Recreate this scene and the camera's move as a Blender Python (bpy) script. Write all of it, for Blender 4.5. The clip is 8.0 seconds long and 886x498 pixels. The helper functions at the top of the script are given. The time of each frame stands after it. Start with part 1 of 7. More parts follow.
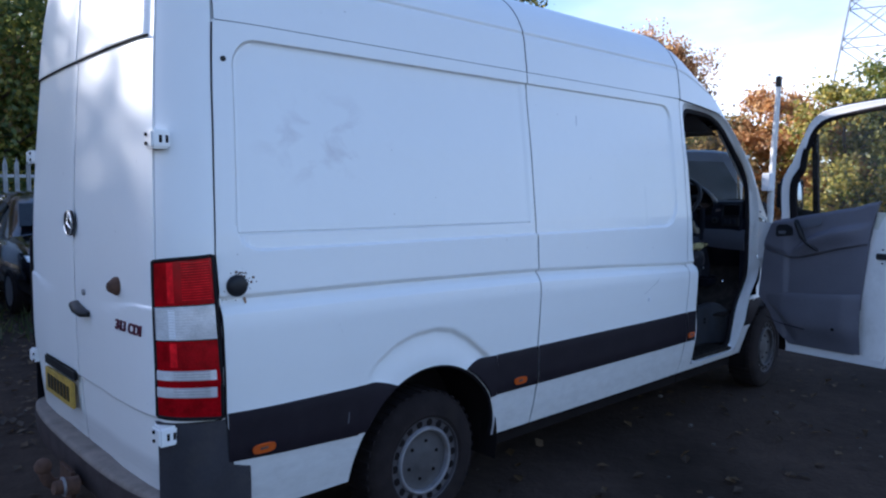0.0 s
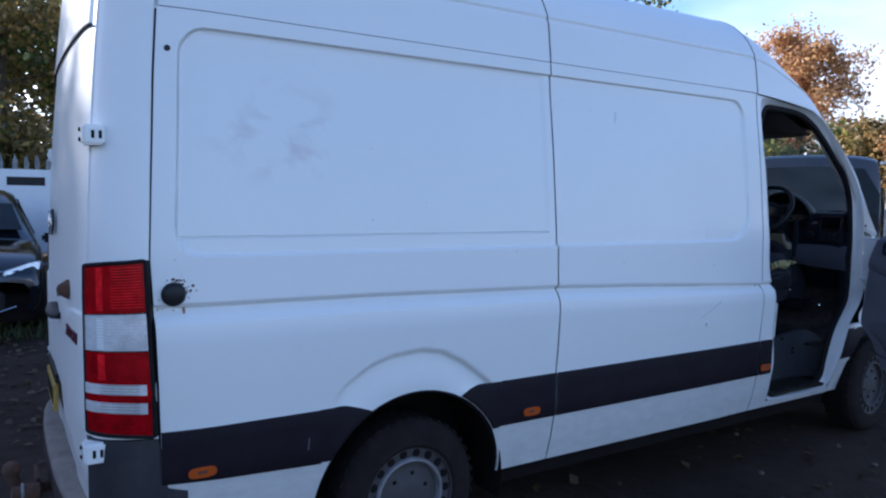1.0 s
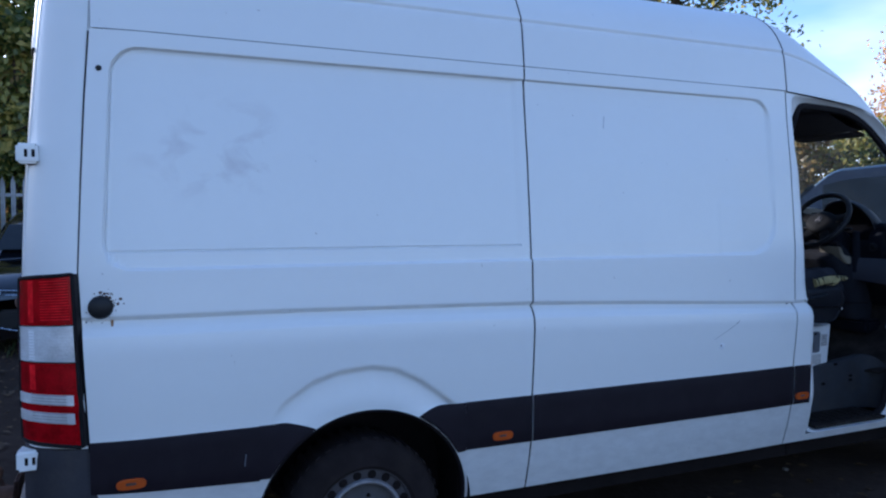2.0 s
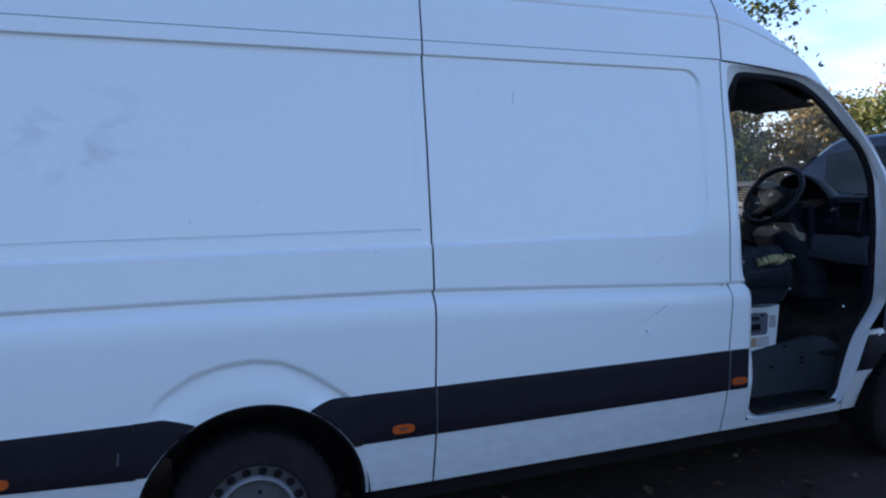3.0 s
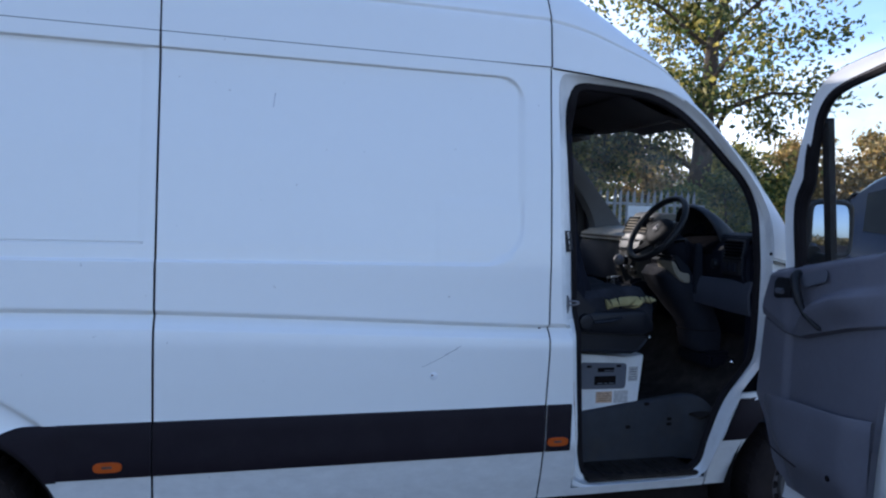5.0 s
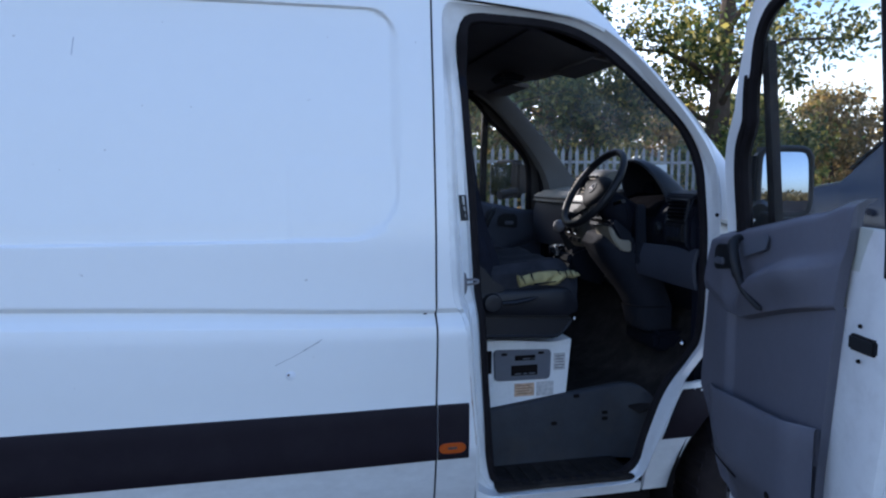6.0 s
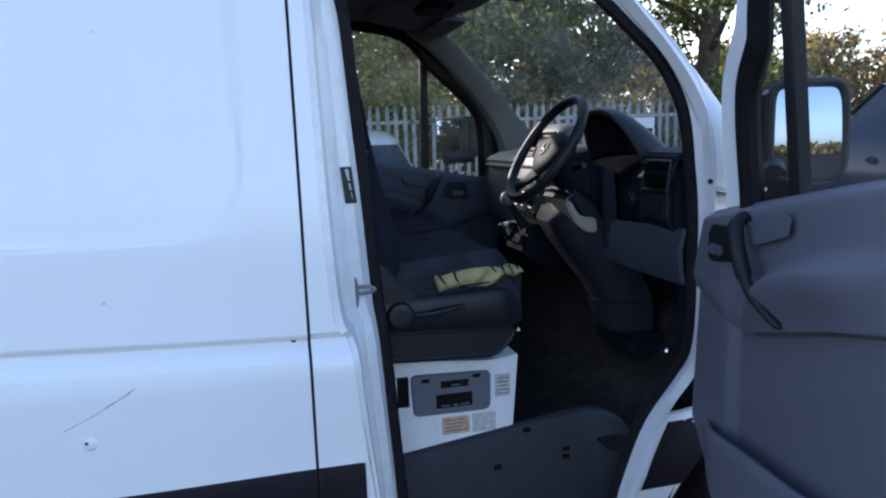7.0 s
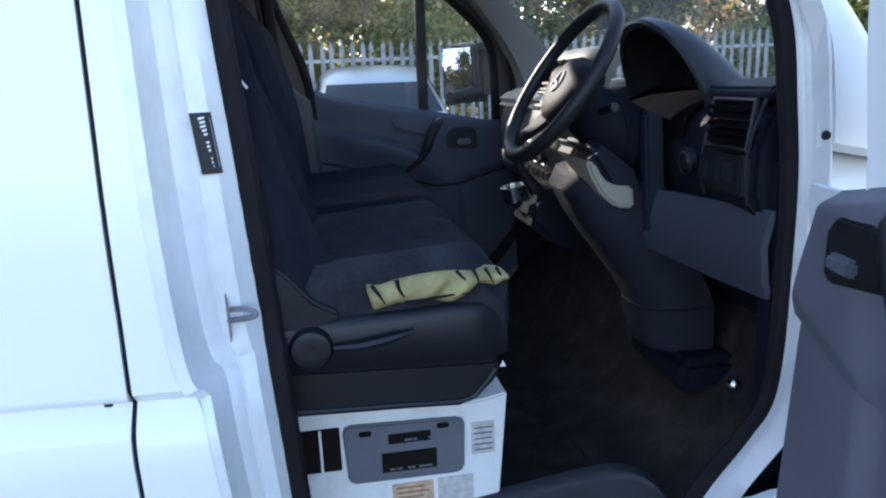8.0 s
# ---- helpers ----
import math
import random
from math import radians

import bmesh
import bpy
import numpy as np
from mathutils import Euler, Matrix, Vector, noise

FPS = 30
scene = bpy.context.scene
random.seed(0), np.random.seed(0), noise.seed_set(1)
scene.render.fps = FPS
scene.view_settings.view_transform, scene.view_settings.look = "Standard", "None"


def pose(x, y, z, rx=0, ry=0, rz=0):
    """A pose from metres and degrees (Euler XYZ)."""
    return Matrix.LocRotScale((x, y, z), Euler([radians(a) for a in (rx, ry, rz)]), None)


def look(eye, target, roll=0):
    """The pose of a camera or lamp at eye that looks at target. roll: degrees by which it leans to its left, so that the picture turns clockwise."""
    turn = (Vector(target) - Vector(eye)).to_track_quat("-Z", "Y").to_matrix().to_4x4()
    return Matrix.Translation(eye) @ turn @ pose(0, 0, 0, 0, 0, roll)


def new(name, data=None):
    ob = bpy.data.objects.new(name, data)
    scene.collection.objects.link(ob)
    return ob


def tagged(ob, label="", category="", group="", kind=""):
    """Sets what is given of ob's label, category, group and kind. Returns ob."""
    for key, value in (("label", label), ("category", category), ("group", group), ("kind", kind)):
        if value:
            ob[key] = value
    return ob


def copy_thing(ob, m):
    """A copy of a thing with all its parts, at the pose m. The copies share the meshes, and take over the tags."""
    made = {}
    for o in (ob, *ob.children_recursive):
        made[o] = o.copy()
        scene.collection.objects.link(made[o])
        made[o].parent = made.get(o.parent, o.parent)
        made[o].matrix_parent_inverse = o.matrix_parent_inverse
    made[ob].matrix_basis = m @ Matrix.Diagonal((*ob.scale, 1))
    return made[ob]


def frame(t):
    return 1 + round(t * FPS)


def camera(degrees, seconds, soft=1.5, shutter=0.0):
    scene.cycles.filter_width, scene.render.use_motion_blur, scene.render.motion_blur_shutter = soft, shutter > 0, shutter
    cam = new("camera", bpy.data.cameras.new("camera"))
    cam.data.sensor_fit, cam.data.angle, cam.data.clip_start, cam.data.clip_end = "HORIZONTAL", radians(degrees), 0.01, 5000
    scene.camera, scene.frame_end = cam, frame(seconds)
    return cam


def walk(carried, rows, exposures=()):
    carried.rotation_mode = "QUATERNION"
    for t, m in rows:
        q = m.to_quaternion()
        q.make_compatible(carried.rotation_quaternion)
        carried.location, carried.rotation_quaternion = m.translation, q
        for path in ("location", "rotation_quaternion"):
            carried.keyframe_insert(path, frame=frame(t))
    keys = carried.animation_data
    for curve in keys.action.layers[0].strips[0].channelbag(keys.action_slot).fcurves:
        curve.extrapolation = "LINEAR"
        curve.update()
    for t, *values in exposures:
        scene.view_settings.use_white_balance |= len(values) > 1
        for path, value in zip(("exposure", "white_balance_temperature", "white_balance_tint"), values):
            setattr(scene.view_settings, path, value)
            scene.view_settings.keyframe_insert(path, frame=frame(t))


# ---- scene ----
cam = camera(63.6, 8.0, soft=2.2)
PATH = [
    (0, (-1.205, -2.38, 1.553), (0.142, -0.909, 1.399), -0.0),
    (0.5, (-0.879, -2.457, 1.567), (0.347, -0.886, 1.398), -0.8),
    (1, (-0.521, -2.454, 1.557), (0.542, -0.766, 1.413), 0.9),
    (1.5, (-0.19, -2.529, 1.528), (0.704, -0.744, 1.402), 0.7),
    (2, (0.122, -2.659, 1.539), (0.891, -0.816, 1.442), 0.1),
    (2.2, (0.219, -2.678, 1.561), (1.039, -0.857, 1.453), -0.8),
    (3.5, (0.979, -2.785, 1.562), (1.557, -0.878, 1.39), 0.5),
    (4, (1.338, -2.886, 1.559), (1.79, -0.943, 1.411), 2.5),
    (4.5, (1.632, -2.863, 1.536), (2.071, -0.915, 1.424), 0.2),
    (5, (1.969, -2.725, 1.562), (2.498, -0.799, 1.454), 2.0),
    (5.2, (2.091, -2.658, 1.575), (2.642, -0.74, 1.443), 1.0),
    (6.3, (2.852, -2.194, 1.543), (3.253, -0.248, 1.315), -0.7),
    (6.5, (2.941, -2.047, 1.534), (3.331, -0.101, 1.286), -1.3),
    (7, (3.126, -1.676, 1.556), (3.585, 0.246, 1.248), -2.0),
    (7.5, (3.349, -1.316, 1.534), (3.788, 0.593, 1.128), -2.0),
    (8, (3.492, -0.999, 1.529), (3.802, 0.921, 1.061), -2.4),
]
walk(cam, [(t, look(eye, target, roll)) for t, eye, target, roll in PATH],
     [(0, 1.17, 5470, 17.5), (2.2, 1.01, 5170, 17), (4.5, 0.99, 5170, 17), (5.0, 1.16, 5580, 17.5), (5.3, 1.23, 5580, 17.5), (6.5, 1.67, 5660, 17), (7.2, 1.98, 5840, 16.5), (8, 2.58, 6000, 14.5)])

# ---- light ----
SUN_DIR = Vector((-0.43, 0.84, 0.36)).normalized()     # from the place towards the sun
world = bpy.data.worlds.new("sky")
scene.world = world
world.use_nodes = True
_wn, _wl = world.node_tree.nodes, world.node_tree.links
_sky = _wn.new("ShaderNodeTexSky")
_sky.sky_type, _sky.sun_disc = "NISHITA", False
_sky.sun_elevation = math.asin(SUN_DIR.z)
_sky.sun_rotation = math.atan2(SUN_DIR.x, SUN_DIR.y)
_sky.dust_density, _sky.air_density, _sky.ozone_density = 0.7, 1.0, 2.0
# thin white cloud, thicker low down
_tc, _sep, _mapn, _cn = _wn.new("ShaderNodeTexCoord"), _wn.new("ShaderNodeSeparateXYZ"), _wn.new("ShaderNodeVectorMath"), _wn.new("ShaderNodeTexNoise")
_wl.new(_tc.outputs["Generated"], _sep.inputs[0])
_mapn.operation = "MULTIPLY"
_mapn.inputs[1].default_value = (2.2, 2.2, 7.0)
_wl.new(_tc.outputs["Generated"], _mapn.inputs[0])
_wl.new(_mapn.outputs[0], _cn.inputs["Vector"])
_cn.inputs["Scale"].default_value, _cn.inputs["Detail"].default_value = 1.0, 5
_cr, _hz, _cm = _wn.new("ShaderNodeMapRange"), _wn.new("ShaderNodeMapRange"), _wn.new("ShaderNodeMath")
_cr.inputs[1].default_value, _cr.inputs[2].default_value, _cr.inputs[4].default_value = 0.30, 0.58, 1.0
_wl.new(_cn.outputs[0], _cr.inputs[0])
_hz.inputs[1].default_value, _hz.inputs[2].default_value, _hz.inputs[3].default_value, _hz.inputs[4].default_value = 0.06, 0.54, 1.0, 0.0
_wl.new(_sep.outputs["Z"], _hz.inputs[0])
_cm.operation = "MULTIPLY"
_wl.new(_cr.outputs[0], _cm.inputs[0])
_wl.new(_hz.outputs[0], _cm.inputs[1])
# the haze glows towards the sun and thins out opposite it
_sd, _sm = _wn.new("ShaderNodeMapRange"), _wn.new("ShaderNodeMath")
_sd.interpolation_type = "SMOOTHSTEP"
_sd.inputs[1].default_value, _sd.inputs[2].default_value, _sd.inputs[3].default_value, _sd.inputs[4].default_value = -0.8, 0.2, 0.25, 1.0
_wl.new(_sep.outputs["Y"], _sd.inputs[0])
_sm.operation = "MULTIPLY"
_wl.new(_cm.outputs[0], _sm.inputs[0])
_wl.new(_sd.outputs[0], _sm.inputs[1])
_bw, _sc, _mxw = _wn.new("ShaderNodeRGBToBW"), _wn.new("ShaderNodeMath"), _wn.new("ShaderNodeMix")
_wl.new(_sky.outputs[0], _bw.inputs[0])
_sc.operation = "MULTIPLY"
_sc.inputs[1].default_value = 2.15
_wl.new(_bw.outputs[0], _sc.inputs[0])
_mxw.data_type = "RGBA"
_wl.new(_sm.outputs[0], _mxw.inputs["Factor"])
_wl.new(_sky.outputs[0], _mxw.inputs["A"])
_wl.new(_sc.outputs[0], _mxw.inputs["B"])
_wl.new(_mxw.outputs["Result"], _wn["Background"].inputs[0])
_wn["Background"].inputs[1].default_value = 0.13
_sl = bpy.data.lights.new("sun", "SUN")
_sl.energy, _sl.angle, _sl.color = 4.0, radians(0.6), (1.0, 0.90, 0.74)
_sun = new("sun", _sl)
_sun.matrix_world = look(SUN_DIR * 60, (0, 0, 0))

# ---- materials ----


def mat(name, col, rough=0.5, metal=0.0, vary=0.12, scale=6.0, bump=0.0, bscale=60.0, spec=0.5, coat=0.0,
        dirt=None, dirt_amt=0.0, dirt_scale=3.0, rnd=0.0, emit=None, trans=0.0, rvary=0.0):
    """A node material: a colour varied by two sizes of noise, dirt in blotches, fine relief."""
    m = bpy.data.materials.new(name)
    m.use_nodes = True
    n, l = m.node_tree.nodes, m.node_tree.links
    b = n["Principled BSDF"]
    b.inputs["Roughness"].default_value = rough
    b.inputs["Metallic"].default_value = metal
    b.inputs["Specular IOR Level"].default_value = spec
    b.inputs["Coat Weight"].default_value = coat
    b.inputs["Coat Roughness"].default_value = 0.08
    if trans:
        b.inputs["Transmission Weight"].default_value = trans
    tc = n.new("ShaderNodeTexCoord")
    geo = n.new("ShaderNodeNewGeometry")
    pos = geo.outputs["Position"]
    t1 = n.new("ShaderNodeTexNoise")
    t1.inputs["Scale"].default_value, t1.inputs["Detail"].default_value = scale, 6
    l.new(pos, t1.inputs["Vector"])
    t2 = n.new("ShaderNodeTexNoise")
    t2.inputs["Scale"].default_value, t2.inputs["Detail"].default_value = scale * 11, 4
    l.new(pos, t2.inputs["Vector"])
    add = n.new("ShaderNodeMath")
    add.operation = "MULTIPLY_ADD"
    l.new(t2.outputs[0], add.inputs[0])
    add.inputs[1].default_value = 0.5
    l.new(t1.outputs[0], add.inputs[2])
    mp = n.new("ShaderNodeMapRange")
    mp.inputs[1].default_value, mp.inputs[2].default_value = 0.45, 1.05
    mp.inputs[3].default_value, mp.inputs[4].default_value = 1 - vary, 1 + vary
    l.new(add.outputs[0], mp.inputs[0])
    mul = n.new("ShaderNodeVectorMath")
    mul.operation = "SCALE"
    mul.inputs[0].default_value = col[:3]
    l.new(mp.outputs[0], mul.inputs["Scale"])
    out = mul.outputs[0]
    if rnd:
        oi = n.new("ShaderNodeObjectInfo")
        mr = n.new("ShaderNodeMapRange")
        mr.inputs[3].default_value, mr.inputs[4].default_value = 1 - rnd, 1 + rnd
        l.new(oi.outputs["Random"], mr.inputs[0])
        mu = n.new("ShaderNodeVectorMath")
        mu.operation = "SCALE"
        l.new(out, mu.inputs[0])
        l.new(mr.outputs[0], mu.inputs["Scale"])
        out = mu.outputs[0]
    if dirt:
        td = n.new("ShaderNodeTexNoise")
        td.inputs["Scale"].default_value, td.inputs["Detail"].default_value = dirt_scale, 9
        td.inputs["Roughness"].default_value = 0.68
        l.new(pos, td.inputs["Vector"])
        mr = n.new("ShaderNodeMapRange")
        mr.inputs[1].default_value, mr.inputs[2].default_value = 0.48, 0.72
        mr.inputs[4].default_value = dirt_amt
        l.new(td.outputs[0], mr.inputs[0])
        mx = n.new("ShaderNodeMix")
        mx.data_type = "RGBA"
        l.new(mr.outputs[0], mx.inputs["Factor"])
        l.new(out, mx.inputs["A"])
        mx.inputs["B"].default_value = (*dirt, 1)
        out = mx.outputs["Result"]
    l.new(out, b.inputs["Base Color"])
    if rvary:
        mr = n.new("ShaderNodeMapRange")
        mr.inputs[1].default_value, mr.inputs[2].default_value = 0.3, 0.7
        mr.inputs[3].default_value, mr.inputs[4].default_value = max(rough - rvary, 0.02), min(rough + rvary, 1)
        l.new(t1.outputs[0], mr.inputs[0])
        l.new(mr.outputs[0], b.inputs["Roughness"])
    if bump:
        tb = n.new("ShaderNodeTexNoise")
        tb.inputs["Scale"].default_value, tb.inputs["Detail"].default_value = bscale, 5
        l.new(pos, tb.inputs["Vector"])
        bp = n.new("ShaderNodeBump")
        bp.inputs["Strength"].default_value, bp.inputs["Distance"].default_value = bump, 0.01
        l.new(tb.outputs[0], bp.inputs["Height"])
        l.new(bp.outputs[0], b.inputs["Normal"])
    if emit:
        b.inputs["Emission Color"].default_value = (*emit[:3], 1)
        b.inputs["Emission Strength"].default_value = emit[3]
    return m


def glass(name, tint=(0.8, 0.86, 0.86), haze=0.0):
    """A thin pane: clear, with a mirror sheen that grows towards grazing views and a film of dust."""
    m = bpy.data.materials.new(name)
    m.use_nodes = True
    n, l = m.node_tree.nodes, m.node_tree.links
    n.remove(n["Principled BSDF"])
    o = n["Material Output"]
    tr, gl, df = n.new("ShaderNodeBsdfTransparent"), n.new("ShaderNodeBsdfGlossy"), n.new("ShaderNodeBsdfDiffuse")
    tr.inputs[0].default_value = (*tint, 1)
    gl.inputs["Roughness"].default_value = 0.02
    df.inputs[0].default_value = (0.5, 0.5, 0.48, 1)
    lw, pw, fr = n.new("ShaderNodeLayerWeight"), n.new("ShaderNodeMath"), n.new("ShaderNodeMapRange")
    lw.inputs[0].default_value = 0.5
    pw.operation = "POWER"
    pw.inputs[1].default_value = 4.5
    l.new(lw.outputs["Facing"], pw.inputs[0])
    l.new(pw.outputs[0], fr.inputs[0])
    fr.inputs[3].default_value, fr.inputs[4].default_value = 0.03, 0.5
    a, b = n.new("ShaderNodeMixShader"), n.new("ShaderNodeMixShader")
    l.new(fr.outputs[0], a.inputs[0])
    l.new(tr.outputs[0], a.inputs[1])
    l.new(gl.outputs[0], a.inputs[2])
    tn = n.new("ShaderNodeTexNoise")
    tn.inputs["Scale"].default_value, tn.inputs["Detail"].default_value = 5, 8
    mr = n.new("ShaderNodeMapRange")
    mr.inputs[1].default_value, mr.inputs[2].default_value = 0.35, 0.75
    mr.inputs[3].default_value, mr.inputs[4].default_value = haze * 0.4, haze * 1.6
    l.new(tn.outputs[0], mr.inputs[0])
    l.new(mr.outputs[0], b.inputs[0])
    l.new(a.outputs[0], b.inputs[1])
    tl, dm = n.new("ShaderNodeBsdfTranslucent"), n.new("ShaderNodeMixShader")
    tl.inputs[0].default_value = (0.5, 0.5, 0.47, 1)
    l.new(df.outputs[0], dm.inputs[1])
    l.new(tl.outputs[0], dm.inputs[2])
    l.new(dm.outputs[0], b.inputs[2])
    l.new(b.outputs[0], o.inputs[0])
    return m


PAINT = mat("white_van_paint", (0.80, 0.80, 0.79), 0.36, vary=0.015, scale=2.0, coat=0.18, bump=0.006, bscale=9,
            dirt=(0.55, 0.54, 0.52), dirt_amt=0.015, dirt_scale=5.0, rvary=0.02)
PAINT_IN = mat("white_jamb_paint", (0.76, 0.76, 0.75), 0.35, vary=0.05, scale=4, coat=0.2, dirt=(0.38, 0.36, 0.33), dirt_amt=0.3, dirt_scale=7)
RUBBER = mat("black_rubber_seal", (0.012, 0.010, 0.0115), 0.7, vary=0.3, scale=20, bump=0.05, spec=0.13)
STRIP = mat("grey_plastic_moulding", (0.0120, 0.0085, 0.0128), 0.62, vary=0.15, scale=9, bump=0.05, bscale=220, spec=0.16, dirt=(0.030, 0.025, 0.027), dirt_amt=0.25, dirt_scale=6)
TYRE = mat("tyre_rubber", (0.018, 0.0135, 0.0135), 0.9, vary=0.3, scale=14, bump=0.2, bscale=80, spec=0.15, dirt=(0.035, 0.027, 0.022), dirt_amt=0.5, dirt_scale=8)
STEEL = mat("silver_steel_rim", (0.23, 0.22, 0.23), 0.55, 0.25, vary=0.2, scale=12, dirt=(0.09, 0.07, 0.05), dirt_amt=0.55, dirt_scale=16)
DARK = mat("underbody_black", (0.012, 0.0095, 0.0095), 0.95, vary=0.3, spec=0.1)
LENS_RED = mat("red_lamp_lens", (0.31, 0.001, 0.005), 0.16, vary=0.55, scale=16, coat=0.3, bump=0.06, bscale=120, spec=0.3)
LENS_RED2 = mat("bright_red_reflector", (0.75, 0.012, 0.018), 0.2, vary=0.45, scale=40, coat=0.06, bump=0.05, bscale=200, spec=0.12)
LENS_CLEAR = mat("clear_ribbed_lens", (0.84, 0.85, 0.86), 0.20, 0.35, vary=0.3, scale=13, coat=0.5, bump=0.05, bscale=60)
AMBER = mat("amber_reflector", (0.42, 0.075, 0.010), 0.25, vary=0.15, scale=40, coat=0.5)
BLACK = mat("black_plastic", (0.012, 0.012, 0.014), 0.5, vary=0.2, scale=14, bump=0.05, bscale=150, spec=0.3)
CHROME = mat("worn_chrome", (0.62, 0.62, 0.63), 0.22, 1.0, vary=0.15, scale=30, rvary=0.1)
RUST = mat("rusty_iron", (0.09, 0.045, 0.028), 0.9, vary=0.45, scale=30, bump=0.4, bscale=90)
RUSTSTAIN = mat("rust_stain", (0.30, 0.17, 0.09), 0.8, vary=0.4, scale=60)
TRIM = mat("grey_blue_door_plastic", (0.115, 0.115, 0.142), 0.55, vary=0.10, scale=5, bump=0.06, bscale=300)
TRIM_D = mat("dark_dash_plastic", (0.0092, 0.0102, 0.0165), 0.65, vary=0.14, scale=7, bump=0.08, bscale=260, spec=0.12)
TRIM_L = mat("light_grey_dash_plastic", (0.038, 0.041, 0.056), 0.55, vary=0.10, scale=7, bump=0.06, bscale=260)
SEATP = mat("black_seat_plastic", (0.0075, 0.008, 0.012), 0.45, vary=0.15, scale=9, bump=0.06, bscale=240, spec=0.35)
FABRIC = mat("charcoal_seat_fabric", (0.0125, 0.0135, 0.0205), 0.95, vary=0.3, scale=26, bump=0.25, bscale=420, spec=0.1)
FABRIC_W = mat("worn_seat_fabric", (0.025, 0.026, 0.032), 0.95, vary=0.4, scale=16, bump=0.25, bscale=420, spec=0.1)
FOAM = mat("yellow_seat_foam", (0.34, 0.285, 0.125), 0.95, vary=0.25, scale=30, bump=0.5, bscale=60)
HEADLINER = mat("dark_headlining", (0.13, 0.12, 0.118), 0.95, vary=0.1)
FLOORMAT = mat("dirty_cab_floor", (0.024, 0.020, 0.018), 0.9, spec=0.15, vary=0.4, scale=18, bump=0.25, bscale=60, dirt=(0.07, 0.06, 0.05), dirt_amt=0.5, dirt_scale=11)
PILLAR = mat("grey_pillar_trim", (0.15, 0.145, 0.14), 0.8, vary=0.08, scale=9, bump=0.05, bscale=200)
SCREEN = glass("windscreen_glass", (0.88, 0.89, 0.84), 0.12)
PANE = glass("side_window_glass", (0.87, 0.88, 0.83), 0.06)
MIRROR = mat("mirror_glass", (0.17, 0.22, 0.32), 0.015, 1.0, vary=0.0)
WHITE_METAL = mat("white_enamel_metal", (0.78, 0.78, 0.77), 0.4, vary=0.05, scale=8, dirt=(0.35, 0.33, 0.3), dirt_amt=0.3, dirt_scale=12)
PAPER = mat("faded_label_paper", (0.52, 0.50, 0.48), 0.7, vary=0.35, scale=70)
PAPER_O = mat("orange_label_paper", (0.55, 0.38, 0.26), 0.7, vary=0.35, scale=60)
GREYFLAP = mat("grey_flap_plastic", (0.115, 0.12, 0.14), 0.55, vary=0.1, scale=12)
PLATE_Y = mat("yellow_plate", (0.46, 0.30, 0.05), 0.5, vary=0.2, scale=12, dirt=(0.10, 0.07, 0.04), dirt_amt=0.7, dirt_scale=14)
PLATE_W = mat("white_plate", (0.75, 0.75, 0.73), 0.4, vary=0.05)
SMUDGE = mat("grime_smear", (0.50, 0.50, 0.53), 0.6, vary=0.15, scale=30)
# dash top paled to beige: the sun on it is put into the colour
DASHPAD = mat("sunlit_dash_top", (0.28, 0.26, 0.215), 0.6, vary=0.1, scale=9, bump=0.06, bscale=260)
HUBDARK = mat("dirty_centre_shaded_ring", (0.055, 0.050, 0.051), 0.7, vary=0.3, scale=16, bump=0.1, bscale=90)
STEPP = mat("grey_step_plastic", (0.032, 0.0345, 0.042), 0.6, vary=0.2, scale=14, bump=0.1, bscale=200, spec=0.3, dirt=(0.05, 0.042, 0.036), dirt_amt=0.5, dirt_scale=9)
STONE = mat("grey_stones", (0.12, 0.105, 0.09), 0.95, vary=0.3, scale=9, spec=0.1)
PALE = mat("galvanised_steel", (0.34, 0.34, 0.34), 0.65, 0.2, vary=0.3, scale=6, dirt=(0.10, 0.09, 0.08), dirt_amt=0.5, dirt_scale=4, rnd=0.18)
BOARD = mat("white_board", (0.74, 0.75, 0.77), 0.5, vary=0.05)
BARK = mat("bark", (0.085, 0.06, 0.042), 0.95, vary=0.35, scale=9, bump=0.9, bscale=22)
CONCRETE = mat("pale_pole_paint", (0.62, 0.62, 0.60), 0.6, vary=0.1)
LATTICE = mat("pylon_steel", (0.42, 0.43, 0.45), 0.6, 0.2, vary=0.15)
CAR_BLACK = mat("black_car_paint", (0.006, 0.007, 0.010), 0.12, vary=0.2, scale=3, coat=1.0)
CAR_BLUE = mat("navy_blue_car_paint", (0.006, 0.010, 0.032), 0.25, vary=0.2, scale=3, coat=0.4)
CAR_SILVER = mat("silver_car_paint", (0.48, 0.47, 0.44), 0.3, 0.5, vary=0.08, scale=4, coat=0.6)
CARGLASS = mat("car_window_glass", (0.015, 0.018, 0.019), 0.08, vary=0.2, spec=0.22)
HEADLAMP = mat("headlamp_lens", (0.55, 0.58, 0.60), 0.12, 0.4, vary=0.3, scale=30, coat=1.0)


